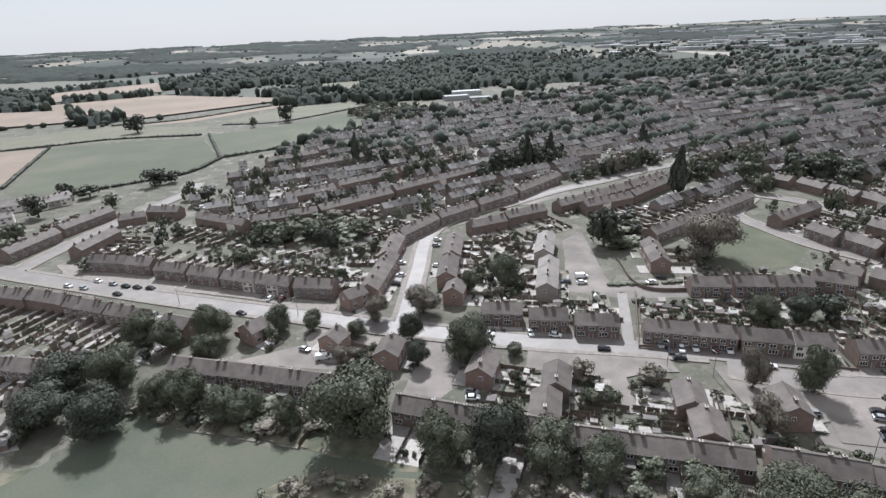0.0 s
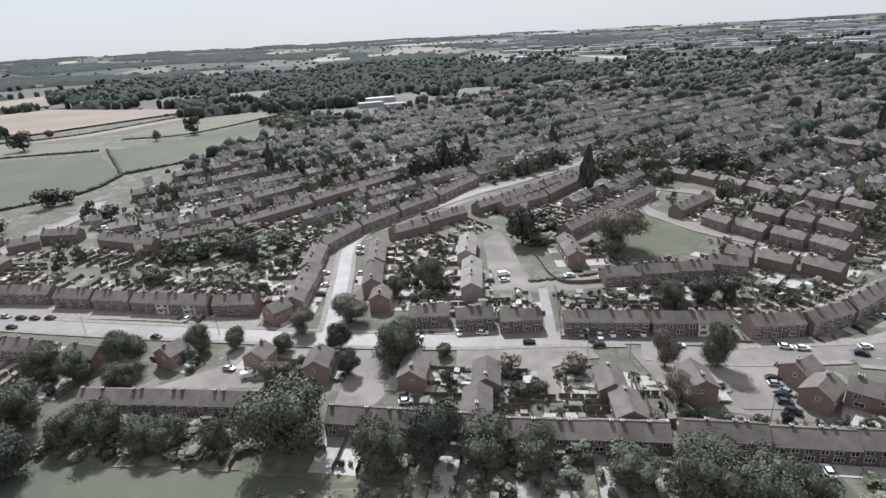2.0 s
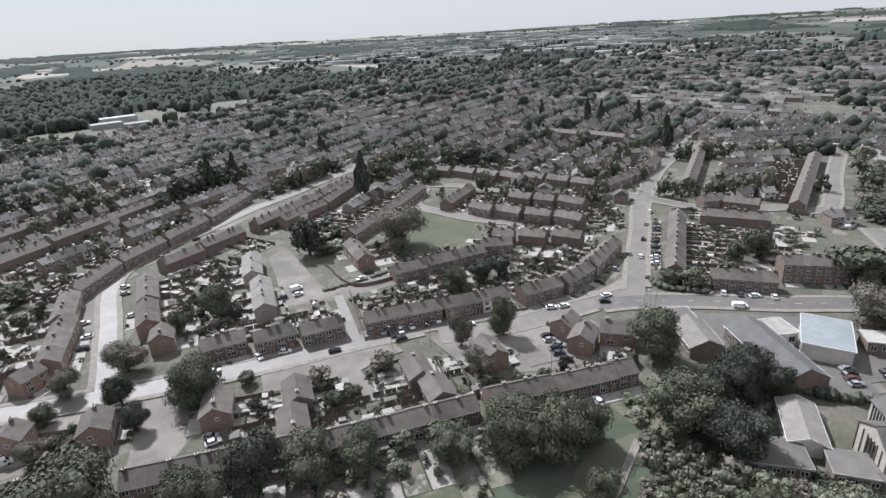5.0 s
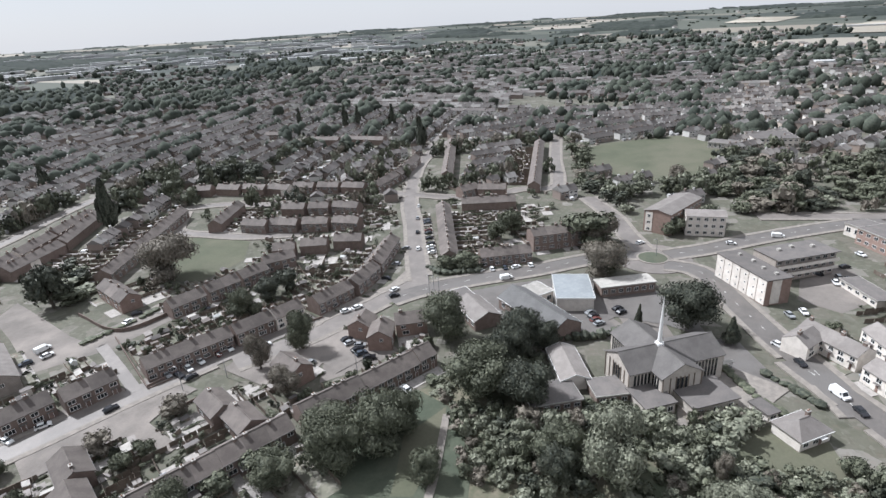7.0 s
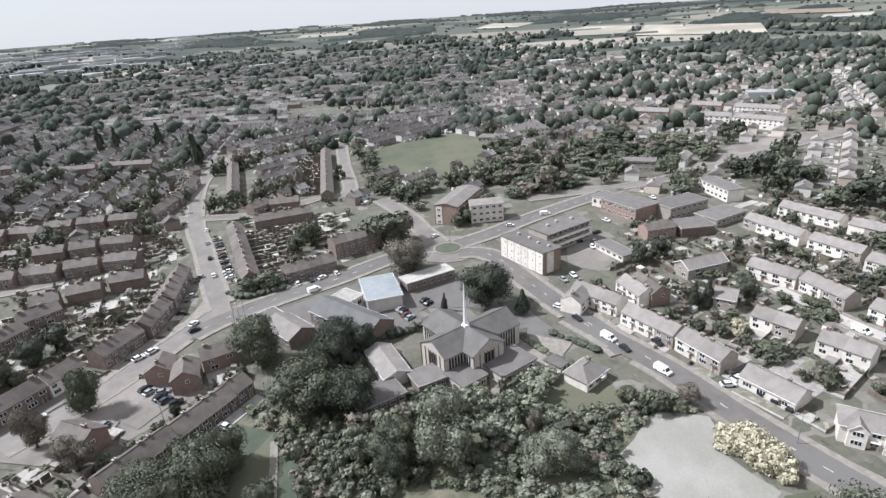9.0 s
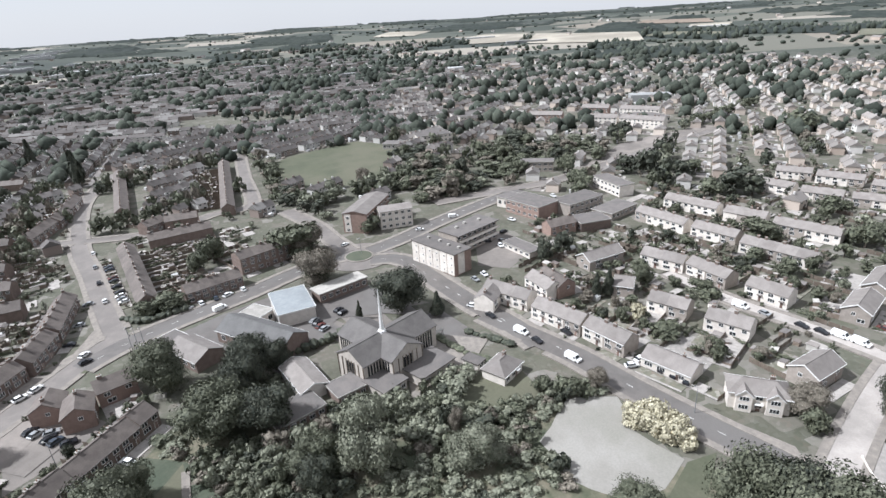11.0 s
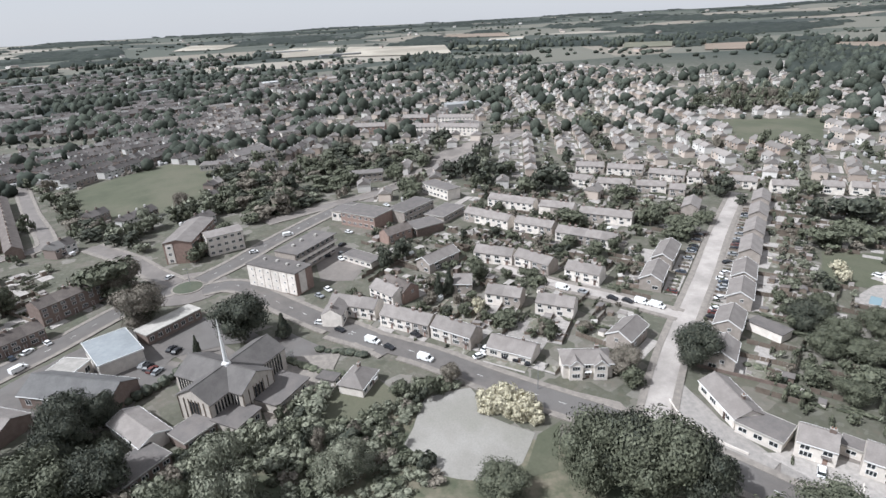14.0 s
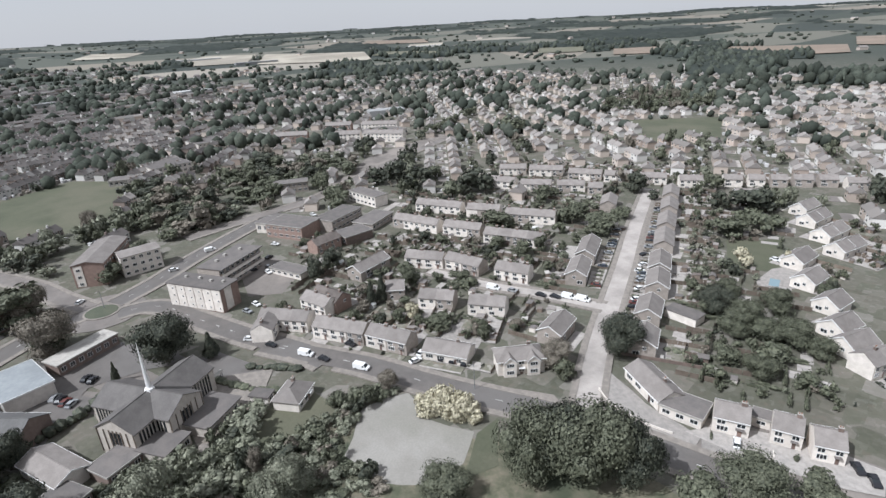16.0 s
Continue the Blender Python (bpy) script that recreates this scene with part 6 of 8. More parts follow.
row_of_houses("whitechain", 79.4, -182.1, 78.1, -172.8)
row_of_houses("whitechain", 69, -170, 68.8, -160.4)
row_of_houses("whitechain", 61, -164, 61.7, -153.7)
row_of_houses("whitechain", 142.4, -265.9, 140.6, -252.9)
row_of_houses("whitechain", 131.1, -256.2, 128.9, -241)
row_of_houses("whitechain", 117.1, -245.1, 115.2, -229)
row_of_houses("whitechain", 104, -234, 103.2, -218.5)
row_of_houses("white", 161.3, -14.5, 153.2, -10.7)
row_of_houses("pinkshops", 497, -76, 486, -103)
row_of_houses("shops", 465, -122, 455, -142)
row_of_houses("shops", 453, -145, 430, -172)
row_of_houses("pinkshops", 520, -128, 508, -150)
row_of_houses("shops", 500, -158, 480, -186)
row_of_houses("flats3", 195.7, 86.4, 213.5, 68.2)
row_of_houses("redsemi", 219.5, -42.8, 224.8, -55)
row_of_houses("white", 171.2, -29.6, 160, -35.6)
row_of_houses("white", -274.2, 319.9, -249.2, 332.5)
row_of_houses("white", -259.8, 292.9, -242.6, 303.6)
row_of_houses("white", -245.4, 326.9, -232.9, 339.9)
row_of_houses("white", -244.1, 335.4, -237.5, 347.4)
row_of_houses("white", 288.5, -180.6, 278.8, -194.5)
row_of_houses("white", 275.4, -194.6, 261.7, -210.3)
row_of_houses("white", 254.6, -209, 239.8, -222.2)
row_of_houses("white", 238.3, -222.4, 228.4, -232.5)
row_of_houses("white", 222.9, -235, 213.1, -245.8)
row_of_houses("white", 205.8, -247.3, 198, -257.1)
row_of_houses("white", 267.4, -161.9, 254.9, -171.6)
row_of_houses("white", 250.7, -171.9, 239.4, -185.2)
row_of_houses("white", 237.1, -187.1, 227.8, -199.5)
row_of_houses("white", 223.5, -198.2, 218, -203.9)
row_of_houses("white", 250.9, -107.4, 231.3, -123.8)
row_of_houses("white", 216, -137.3, 228.3, -125.4)
row_of_houses("white", 211, -137.4, 193.2, -154.3)
row_of_houses("white", 234.6, -88.7, 213.5, -102.4)
row_of_houses("white", 211.6, -104.4, 197.2, -116.1)
row_of_houses("white", 192.7, -115.3, 172.3, -132)
row_of_houses("white", 186.8, -74.6, 175.9, -86.5)
row_of_houses("white", 175.7, -88.3, 161.4, -96.1)
row_of_houses("white", 157.3, -100, 146.8, -108.2)
row_of_houses("whitegable", 160.3, -62.6, 162.9, -56.6)
row_of_houses("white", 143, -74.5, 151.1, -65)
row_of_houses("white", 129.8, -87.2, 138.3, -77.8)
row_of_houses("whitegable", 147.9, -134.5, 159.7, -147.8)
row_of_houses("whitegable", 134.7, -119.6, 144.6, -130.2)
row_of_houses("whitegable", 191.2, -183.8, 201.9, -194.8)
row_of_houses("whitegable", 94.5, -114, 87.8, -106.1)
row_of_houses("whitegable", 107.4, -129.1, 99.9, -119.9)
row_of_houses("whitegable", 121.3, -146.4, 112.5, -136.7)
row_of_houses("whitegable", 133, -159.2, 123.6, -149)
row_of_houses("whitegable", 150.3, -179.4, 138.6, -166.6)
row_of_houses("whitegable", 165.1, -196.4, 154, -183.9)
row_of_houses("whitegable", 180.6, -214.2, 169.9, -202.3)
row_of_houses("whitegable", 195.9, -231.5, 185, -219.3)
row_of_houses("whitechain", 166, -258.1, 172.2, -250.2)

church(126.5, 19.6)
panel_flats()
corner_flats()
hipped_house(118.2, -13.4, -38, 9.0, 7.2, 3.0, 5.3, "small white hip-roofed bungalow beside scrubby grass", 1)
block("garage", "flat-roofed white garage beside a bungalow", "garage", 122.6, -5.8, -38, 3.2, 5.2, 2.3, "render", "flatroof", 1, 3.4, "flatroof")
hipped_house(101.6, -73.6, -110, 13.2, 7.0, 4.7, 7.0, "white semi-detached house with twin gabled bays", 2, (-3.3, 3.3))
roundabout(206.0, 38.5, 6.2)
hall("community_hall", "brick hall with a long grey pitched roof", 140.4, 59.4, 60, 28, 11.5, 4.4, 7.4, "brick", "hallroof")
block("sports_hall", "hall with a pale blue metal roof and white walls", "hall", 159.6, 54.8, 26, 18.0, 12.0, 4.9, "render", "bluemetal", 1, 2.4, "upvc")
block("link_building", "low flat white-roofed link building", "hall", 151.8, 66.0, -27, 10.5, 8.5, 4.4, "render", "concrete", 1, 3.2, "upvc")
block("workshop", "long low workshop with a pale flat roof", "workshop", 173.4, 40.8, -50, 19.5, 6.6, 3.8, "brick", "concrete", 1, 2.6)
hall("church_hall", "church hall with a shallow grey roof and white gable", 117.6, 41.0, 216, 15.5, 7.6, 3.3, 4.8, "render", "greytile", True, 4)
block("annexe", "flat-roofed brick annexe beside the hall", "hall", 112.6, 28.4, -52, 8.5, 7.2, 3.0, "brick", "flatroof", 1, 2.4)
block("annexe", "flat-roofed brick building by the trees", "hall", 103.6, 40.2, -48, 13.0, 8.5, 2.9, "brick", "flatroof", 1, 2.6)
hall("library", "low hall with a hipped grey roof", 133.5, 77.7, 56, 15, 9.5, 3.6, 5.8, "brick", "greytile", False, 4)
block("library_wing", "flat-roofed wing with a white fascia", "hall", 137.0, 88.0, 56, 12.0, 13.0, 3.2, "brick", "flatroof", 1, 2.6, "upvc")
for k_ in (2, 11, 13, 14):
    centre_dashes(k_, 7.0)
yellow_shrub(93.5, -47.0, -134)
swimming_pool(99.8, -180.0, -59, 6.6, 3.2)
KEEP_OFF.append((119, -196, 13.5))
KEEP_OFF.append((101, -186, 8))
block("low_building", "red brick flat-roofed building of two storeys", "building", 250.7, -41.0, -140, 21.2, 14.4, 6.5, "redbrick", "flatroof", 2)
block("low_building", "pale brick flat-roofed building of two storeys", "building", 252.0, -63.8, -55, 23.1, 11.7, 6, "buffbrick", "flatroof", 2)
block("low_building", "brown brick flat-roofed building of one storey", "building", 227.8, -63.9, -164, 11.2, 14.6, 4, "brick", "flatroof", 1)
block("low_building", "pale brick flat-roofed building of one storey", "building", 242.7, -79.2, -51, 19.7, 11.2, 3.5, "buffbrick", "flatroof", 1)
block("low_building", "white-walled flat-roofed building of two storeys", "building", 279.2, -88.7, -160, 23.6, 8.7, 6, "render", "flatroof", 2)
block("low_building", "white-walled flat-roofed building of one storey", "building", 203.1, -29.9, -146, 16.7, 6.5, 2.6, "render", "flatroof", 1)
block("low_building", "white-walled flat-roofed building of two storeys", "building", 441.9, 13.1, -70, 27.5, 25.9, 6, "render", "flatroof", 2)
block("low_building", "pale concrete flat-roofed building of one storey", "building", 419.9, 40.1, -101, 16.5, 12.2, 4, "concrete", "flatroof", 1)
block("low_building", "white-walled flat-roofed building of two storeys", "building", 523.8, -21.9, -70, 28.5, 27.1, 6, "render", "flatroof", 2)
block("low_building", "pale brick flat-roofed building of two storeys", "building", 330, -56, -100, 20, 9, 6, "buffbrick", "flatroof", 2)
block("low_building", "white-walled flat-roofed building of one storey", "building", 262.1, -34.0, -132, 14.5, 10.5, 5, "render", "flatroof", 1)
block("low_building", "white-walled flat-roofed building of one storey", "building", 467.8, -163.3, -73, 38.9, 31.5, 5, "render", "flatroof", 1)
block("low_building", "white-walled flat-roofed building of one storey", "building", 64.6, -97.6, -156, 9.8, 7.4, 3, "render", "flatroof", 1)
block("low_building", "white-walled flat-roofed building of one storey", "building", 53.5, -110.3, -150, 3.9, 3.6, 2.6, "render", "flatroof", 1)

# pale scrub at the edge of the park
for k_, (x_, y_) in enumerate(((-40, 90), (-36, 93), (-33, 90.5), (-28, 94), (-24, 91), (-20, 92.5), (-13, 90), (-5.5, 90.5), (2.7, 91.8), (8.5, 90.2), (17.5, 88.4), (23, 86), (57, 75.5), (50, 80))):
    plant("b" if k_ % 4 else "t", x_, y_, 2.2 + 0.4 * (k_ % 3), 2.0 + 0.35 * (k_ * 5 % 4))

# a dense group of tall trees behind the terraces, and others among the streets
for k_, (x_, y_) in enumerate(((28, 350), (36, 359), (40, 366), (47, 367), (54, 374), (62, 376), (69, 383), (76, 384), (84, 391), (58, 383))):
    plant("d" if k_ % 3 else "m", x_, y_, 12.5 + 1.3 * (k_ * 3 % 4), 5.6 + 0.5 * (k_ % 3))
for k_, (x_, y_) in enumerate(((191, 344), (216, 331), (224, 322), (226, 306), (232, 304), (157, 324), (223, 345), (224, 298), (307, 326), (313, 269), (330, 257))):
    plant("d" if k_ % 2 else "m", x_, y_, 11.0 + 0.9 * (k_ * 3 % 5), 5.0 + 0.5 * (k_ % 3))

# single trees
plant("d", -104.7, 117.8, 11.4, 8.4)
plant("d", -88.1, 113.7, 13.0, 7.2)
plant("d", -108.3, 135.1, 11.6, 8.0)
plant("m", -93.7, 133.7, 13.1, 7.1)
plant("m", -69.7, 122.4, 11.7, 5.5)
plant("m", -77.6, 125.1, 9.2, 4.9)
plant("m", -58.5, 118.5, 8.7, 4.8)
plant("m", -52.3, 117.2, 8.3, 4.7)
plant("m", -40.7, 113.2, 8.7, 3.8)
plant("m", -23.1, 108.7, 18.5, 11.0)
plant("m", -1.8, 98.7, 13.0, 6.2)
plant("d", 10.3, 98.3, 14.7, 6.4)
plant("m", 21.4, 95.9, 10.6, 6.4)
plant("m", 31.3, 92.3, 9.5, 5.7)
plant("m", 50.8, 87.5, 5.7, 4.8)
plant("m", 68.7, 84, 7.0, 6.4)
plant("m", -75.3, 158.5, 12.6, 6.0)
plant("m", -89.1, 154.4, 9.6, 5.0)
plant("m", -99.7, 159.6, 10.4, 5.8)
plant("m", -73.5, 147.3, 8.8, 4.8)
plant("m", -55.6, 163, 9.3, 4.3)
plant("m", -57.5, 156.4, 4.7, 2.7)
plant("m", -44.5, 162.5, 6.8, 3.7)
plant("m", -29.1, 156, 6.3, 3.5)
plant("b", -30.5, 139.9, 6.8, 3.7)
plant("b", -23.6, 167.1, 9.4, 4.6)
plant("d", -11.1, 152, 9.4, 4.3)
plant("d", -9, 137.7, 7.9, 3.8)
plant("m", 5.7, 141.2, 14.1, 7.5)
plant("m", 19.7, 140.9, 3.8, 2.9)
plant("b", -7.9, 170.3, 9.9, 6.2)
plant("b", 106.1, 205.1, 20.1, 12.1)
plant("p", 128.4, 289.2, 26.0, 5.0)
plant("d", 69.6, 223.8, 17.1, 7.6)
plant("m", 9.1, 184.6, 8.6, 3.7)
plant("m", 22.4, 189.2, 12.2, 6.1)
plant("b", 78.5, 119.7, 12.3, 3.7)
plant("m", 92.5, 116.6, 13.6, 4.5)
plant("b", 73, 103, 9.6, 4.0)
plant("m", 98.8, 152.7, 10.2, 4.7)
plant("d", 110.5, 152.7, 9.0, 5.3)
plant("d", 119, 151.9, 9.1, 5.4)
plant("d", -50.2, 236.4, 9.6, 4.2)
plant("m", -86.5, 254.7, 9.9, 8.0)
plant("m", -71.5, 249.5, 10.7, 7.7)
plant("m", -61.2, 252.2, 9.3, 6.6)
plant("m", -39.3, 252.2, 8.1, 6.3)
plant("m", -32.4, 346.4, 10.1, 5.5)
plant("p", -61.8, 412.4, 22.7, 3.5)
plant("m", -54.4, 435.4, 7.3, 3.2)
plant("m", -43.6, 428.9, 8.2, 3.6)
plant("d", -142.3, 329.8, 9.5, 6.4)
plant("d", -196.6, 375.5, 12.6, 10.0)
plant("d", -187.7, 382.2, 8.7, 7.9)
plant("d", 27.1, 341.9, 10.7, 4.7)
plant("d", 40.2, 363, 14.9, 7.6)
plant("d", 51.2, 368.3, 14.6, 7.0)
plant("p", 59.6, 372.5, 23.9, 3.9)
plant("d", 69, 375.3, 11.9, 5.2)
plant("p", 77.7, 382.4, 21.3, 4.1)
plant("m", 179.5, 314.7, 19.9, 8.7)
plant("d", 214, 325.1, 13.4, 8.1)
plant("d", 217.2, 311.2, 15.3, 8.6)
plant("d", 226.9, 296.8, 13.1, 8.5)
plant("p", 156.1, 423.9, 17.3, 4.2)
plant("d", -174.3, 661.4, 21.0, 10.5)
plant("m", -205, 631.5, 12.4, 5.4)
plant("d", -334.6, 630.5, 21.0, 13.8)
plant("d", -451, 752.5, 13.8, 7.2)
plant("d", -475.5, 755.7, 12.1, 8.2)
plant("d", -234.2, 311.2, 14.3, 7.7)
plant("d", -244.9, 355.5, 9.8, 8.9)
plant("d", -228.1, 352.3, 8.6, 7.8)
plant("m", -197.1, 322, 9.9, 5.5)
plant("m", -87.8, 224.4, 6.8, 5.2)
plant("d", -133.9, 250, 9.0, 3.9)
plant("d", -86.2, 239.9, 7.6, 3.3)
plant("m", 40.6, 116.4, 4.2, 2.6)
plant("m", 35.8, 116.5, 4.5, 2.8)
plant("b", 53.1, 123.1, 5.8, 3.7)
plant("b", 36.1, 127, 5.9, 3.6)
plant("m", -218.7, 270.1, 9.7, 7.2)
plant("m", -155.8, 226.4, 6.4, 5.8)
plant("m", 118.4, 81.1, 15.4, 7.4)
plant("m", 60.1, 73.8, 13.6, 6.3)
plant("m", 69.6, 69.3, 14.3, 7.1)
plant("m", 77.2, 67.9, 12.0, 5.2)
plant("m", 49.8, 81.8, 8.4, 6.0)
plant("m", 42.5, 92.6, 4.6, 4.2)
plant("m", 188.8, 325.1, 10.6, 7.9)
plant("m", 67.1, 53.5, 8.0, 3.9)
plant("m", 97.1, 57.2, 15.4, 8.8)
plant("d", 113.3, 55.9, 13.8, 6.0)
plant("d", 125.1, 51.1, 10.6, 4.6)
plant("p", 349.1, 246.4, 23.8, 5.4)
plant("p", 406.7, 374.9, 21.9, 3.5)
plant("p", 410.2, 361.2, 20.5, 3.4)
plant("p", 414.3, 322.9, 22.0, 3.8)
plant("p", 393.8, 424, 19.3, 3.0)
plant("d", 157, 17.2, 15.8, 8.9)
plant("d", 121.7, 57.6, 13.4, 6.8)
plant("m", 209.7, 65.8, 15.1, 11.1)
plant("b", 179.8, 49.9, 16.0, 8.7)
plant("c", 152.3, 4.6, 9.2, 2.4)
plant("c", 152.5, 30.6, 7.2, 1.3)
plant("m", 184.7, 49.9, 11.1, 7.2)
plant("b", 211.2, 61.1, 13.6, 7.1)
plant("m", 165.2, 100.3, 7.3, 6.6)
plant("m", 162.8, 108, 5.7, 4.5)
plant("m", 207.6, 100.8, 11.8, 6.4)
plant("m", 198.2, 103.2, 9.2, 5.0)
plant("d", 137.8, 83.5, 3.2, 2.9)
plant("m", 235.1, 36.7, 8.3, 5.3)
plant("m", 255.3, 26.1, 8.9, 5.6)
plant("d", 92.4, -102.6, 12.5, 6.5)
plant("b", 97.4, -82.8, 7.2, 4.9)
plant("m", 90.2, -81.2, 6.0, 3.2)
plant("m", 317.8, -72.4, 13.0, 7.0)
plant("m", 286.7, -72.1, 12.4, 7.1)
plant("c", 160.2, -53.9, 10.9, 2.2)
plant("c", 159, -49.4, 9.7, 2.0)
plant("y", 143.2, -58.3, 6.0, 2.3)
plant("m", 132.3, -63.6, 5.0, 4.5)
plant("d", 200.6, -46.5, 8.6, 4.7)
plant("d", 193.5, -37.9, 9.4, 4.1)
plant("m", 107.1, -29.6, 5.4, 3.5)
plant("m", 109.4, -23.1, 4.6, 3.2)
plant("b", 110.2, -37.2, 6.2, 3.4)
plant("m", 66.3, -53.5, 17.0, 7.4)
plant("m", 59.4, -63.9, 19.0, 9.2)
plant("d", 54.8, -71.5, 15.4, 6.7)
plant("d", 65, -60.6, 17.0, 7.4)
plant("m", 40.2, -89.6, 8.8, 7.8)
plant("m", 44.2, -78.7, 6.1, 5.3)
plant("m", 33.4, -99.4, 5.5, 5.0)
plant("m", 70, -34.9, 6.6, 5.6)
plant("m", 202.4, -127, 9.0, 8.0)
plant("m", 225, -168.9, 9.7, 6.1)
plant("d", 208.9, -218, 12.3, 5.5)
plant("m", 181.6, -184.4, 6.3, 5.7)
plant("m", 398.1, -258.6, 16.3, 14.8)
plant("m", 86, -160.9, 8.6, 5.0)
plant("m", 83.3, -139.2, 7.6, 5.2)
plant("m", 71.2, -147.8, 8.2, 5.9)
plant("m", 65.2, -125.1, 6.9, 4.7)
plant("m", 74.7, -123.7, 5.7, 4.2)
plant("m", 63.4, -148.1, 6.5, 3.9)
plant("m", 57.7, -132.2, 4.5, 3.6)
plant("m", 145.5, -224.9, 7.6, 6.9)
plant("y", 108.2, -198.2, 6.0, 2.5)
plant("m", 96.4, -142.4, 5.4, 3.4)
plant("d", 297.4, -114.2, 18.4, 8.6)
plant("d", 291.7, -130.4, 11.9, 6.2)
plant("d", 263.4, -144.4, 14.2, 11.3)
plant("m", 261.5, -132.8, 9.7, 8.0)
plant("d", 256.9, -151.7, 12.0, 6.5)
plant("d", 254.8, -168.4, 6.1, 2.7)
plant("m", 227.3, -178, 6.5, 2.8)
plant("m", 219, -100.4, 6.8, 3.0)
plant("d", 204, -90, 6.3, 3.3)
plant("m", 199.3, -95.9, 5.0, 3.8)
plant("m", 168, -117.8, 7.3, 4.7)
plant("m", 182.1, -115.7, 5.4, 4.9)
plant("m", 168.9, -127.7, 7.2, 3.1)
plant("m", 180.8, -147.1, 6.0, 3.4)
plant("m", 188.3, -160, 9.6, 6.8)
plant("m", 172, -163.7, 9.2, 8.4)
plant("m", 198.6, -172.6, 6.4, 5.8)
plant("m", 168.7, -146.7, 4.5, 3.0)
plant("d", 160.1, -132.8, 3.1, 2.9)
plant("m", 167.2, -67.2, 8.3, 3.6)
plant("m", 164.7, -77.7, 3.8, 2.6)
plant("m", 159.8, -84.8, 4.7, 4.3)
plant("d", 211.9, -222.1, 10.7, 5.9)
plant("d", 194.1, -216.9, 5.8, 3.2)
plant("m", 190.8, -256.6, 9.3, 5.8)
plant("d", 164.4, -229.4, 10.5, 5.2)
plant("d", 155.5, -240.5, 12.6, 11.5)
plant("m", 134.6, -221.3, 9.6, 8.7)
plant("m", 139, -204.5, 8.9, 8.1)
plant("d", 95.8, -145, 9.1, 5.7)
plant("m", 100.8, -157.7, 6.7, 4.3)
plant("m", 85.4, -146, 8.7, 5.9)
plant("m", 77.2, -144, 6.4, 5.8)
plant("m", 67.5, -135.2, 6.0, 5.5)
plant("d", 340.6, -137.2, 12.6, 7.8)
plant("d", 311.5, -106.1, 11.1, 8.2)
plant("m", 301.8, -140.8, 9.6, 7.2)
plant("d", 412.4, -132.5, 12.3, 10.1)
plant("d", 404.9, -51.9, 11.8, 8.7)
plant("t", 85.2, 18.4, 17.2, 7.6)
plant("d", 99.6, 46, 12.4, 7.5)
plant("d", 108.9, 57.2, 12.3, 5.3)
plant("t", 83.7, -3, 10.6, 5.2)
plant("m", 84.1, 30.5, 10.2, 5.7)
plant("t", 86.3, -8.4, 8.1, 4.0)
plant("d", 79.2, 29.3, 9.4, 4.6)
plant("y", 115.3, -183.4, 7.9, 4.1)

# thickets
thicket(2.6, 1.4, 3.4, [(93, -14), (104, -17), (110, -24), (113, -34), (110, -40), (107, -39), (106.5, -31), (102, -25.5), (95, -18.5)])
thicket(3.3, 1.4, 3.5, [(112, 65.8), (126.4, 56.2), (115.8, 40.4), (107, 24.9), (110.3, 13.8), (96.8, -0.1), (104.5, -14.9), (91, -19.5), (78.1, -23.6), (73.1, -10.1), (83.8, 47.8), (94.7, 72.7)])
thicket(3.4, 2, 4.6, [(90, 60), (97, 50), (104, 41), (96, 24), (80, 24), (72, 30), (69, 46), (80, 53)])
thicket(5, 2, 4.5, [(107, 19.3), (113.9, 7.9), (114.5, -1.1), (103.3, 1), (101, 10.7)])
thicket(4, 2, 5, [(26.5, 98.8), (38, 94), (40, 84), (23.7, 90.3)])
thicket(3.6, 2, 4, [(122.4, -3.4), (115.6, -15.1), (104, -14.3), (94.3, -2.9), (106.5, 5.4)])
thicket(4.2, 1.4, 3.2, [(-84.4, 121.7), (-80.4, 132), (-59.2, 130.3), (-34.8, 118.7), (-22.4, 112.9), (-38.7, 110.3), (-67.8, 117.1)])
thicket(9.6, 6.6, 9.5, [(419.9, 154.6), (391.3, 126.6), (322, 106), (287, 76), (322, 32), (345, 18), (336.2, -14.1), (319.7, -14.2), (296, 32.3), (289.7, 61.9), (249.5, 62.7), (274.1, 87.5)])
thicket(11, 7, 10, [(296, -13), (342, -72), (353, -113), (404, -94), (410, -36)])
plant("m", 274.8, -70.8, 11.5, 6.6)
for k_ in range(13):
    plant("m" if k_ % 3 else "t", 426 + 7.6 * k_, -186 - 8.4 * k_, 8.5 + (k_ * 7 % 4) * 0.6, 4.6)
thicket(8, 6, 10, [(268.2, 18.5), (290.8, -14.5), (312.3, -21.3), (289.5, 11)])
thicket(11, 7, 10, [(390.6, 32.8), (369.4, 3), (303.7, -14.4), (288.9, -36.3), (267.8, 7.3), (310.1, 27.8)])
thicket(8, 9, 14, [(418.7, -375.2), (370.8, -473.5), (437.2, -552.7), (499.2, -465)])
thicket(9, 5, 9, [(79.7, 253.6), (93.9, 249.9), (74.1, 214.7), (69, 225.1)])
thicket(9, 5, 9, [(-87.1, 248.1), (-48.6, 242.9), (-39, 250.7), (-55, 283.7), (-94.8, 285)])
shrubs(4.32, 1.4, 3.6, [(95.4, -141), (85, -173), (57.3, -150.1), (51.4, -135.6), (67.3, -112.4)])
shrubs(4.32, 1.4, 3.6, [(168.7, -213.1), (175.8, -251.2), (133, -237.8), (86.8, -170), (91.8, -147), (103, -143.3)])
thicket(9, 5, 9, [(-105.3, 689), (-88.5, 795.4), (4.6, 675), (3.8, 607.9), (-43.6, 584.1)])
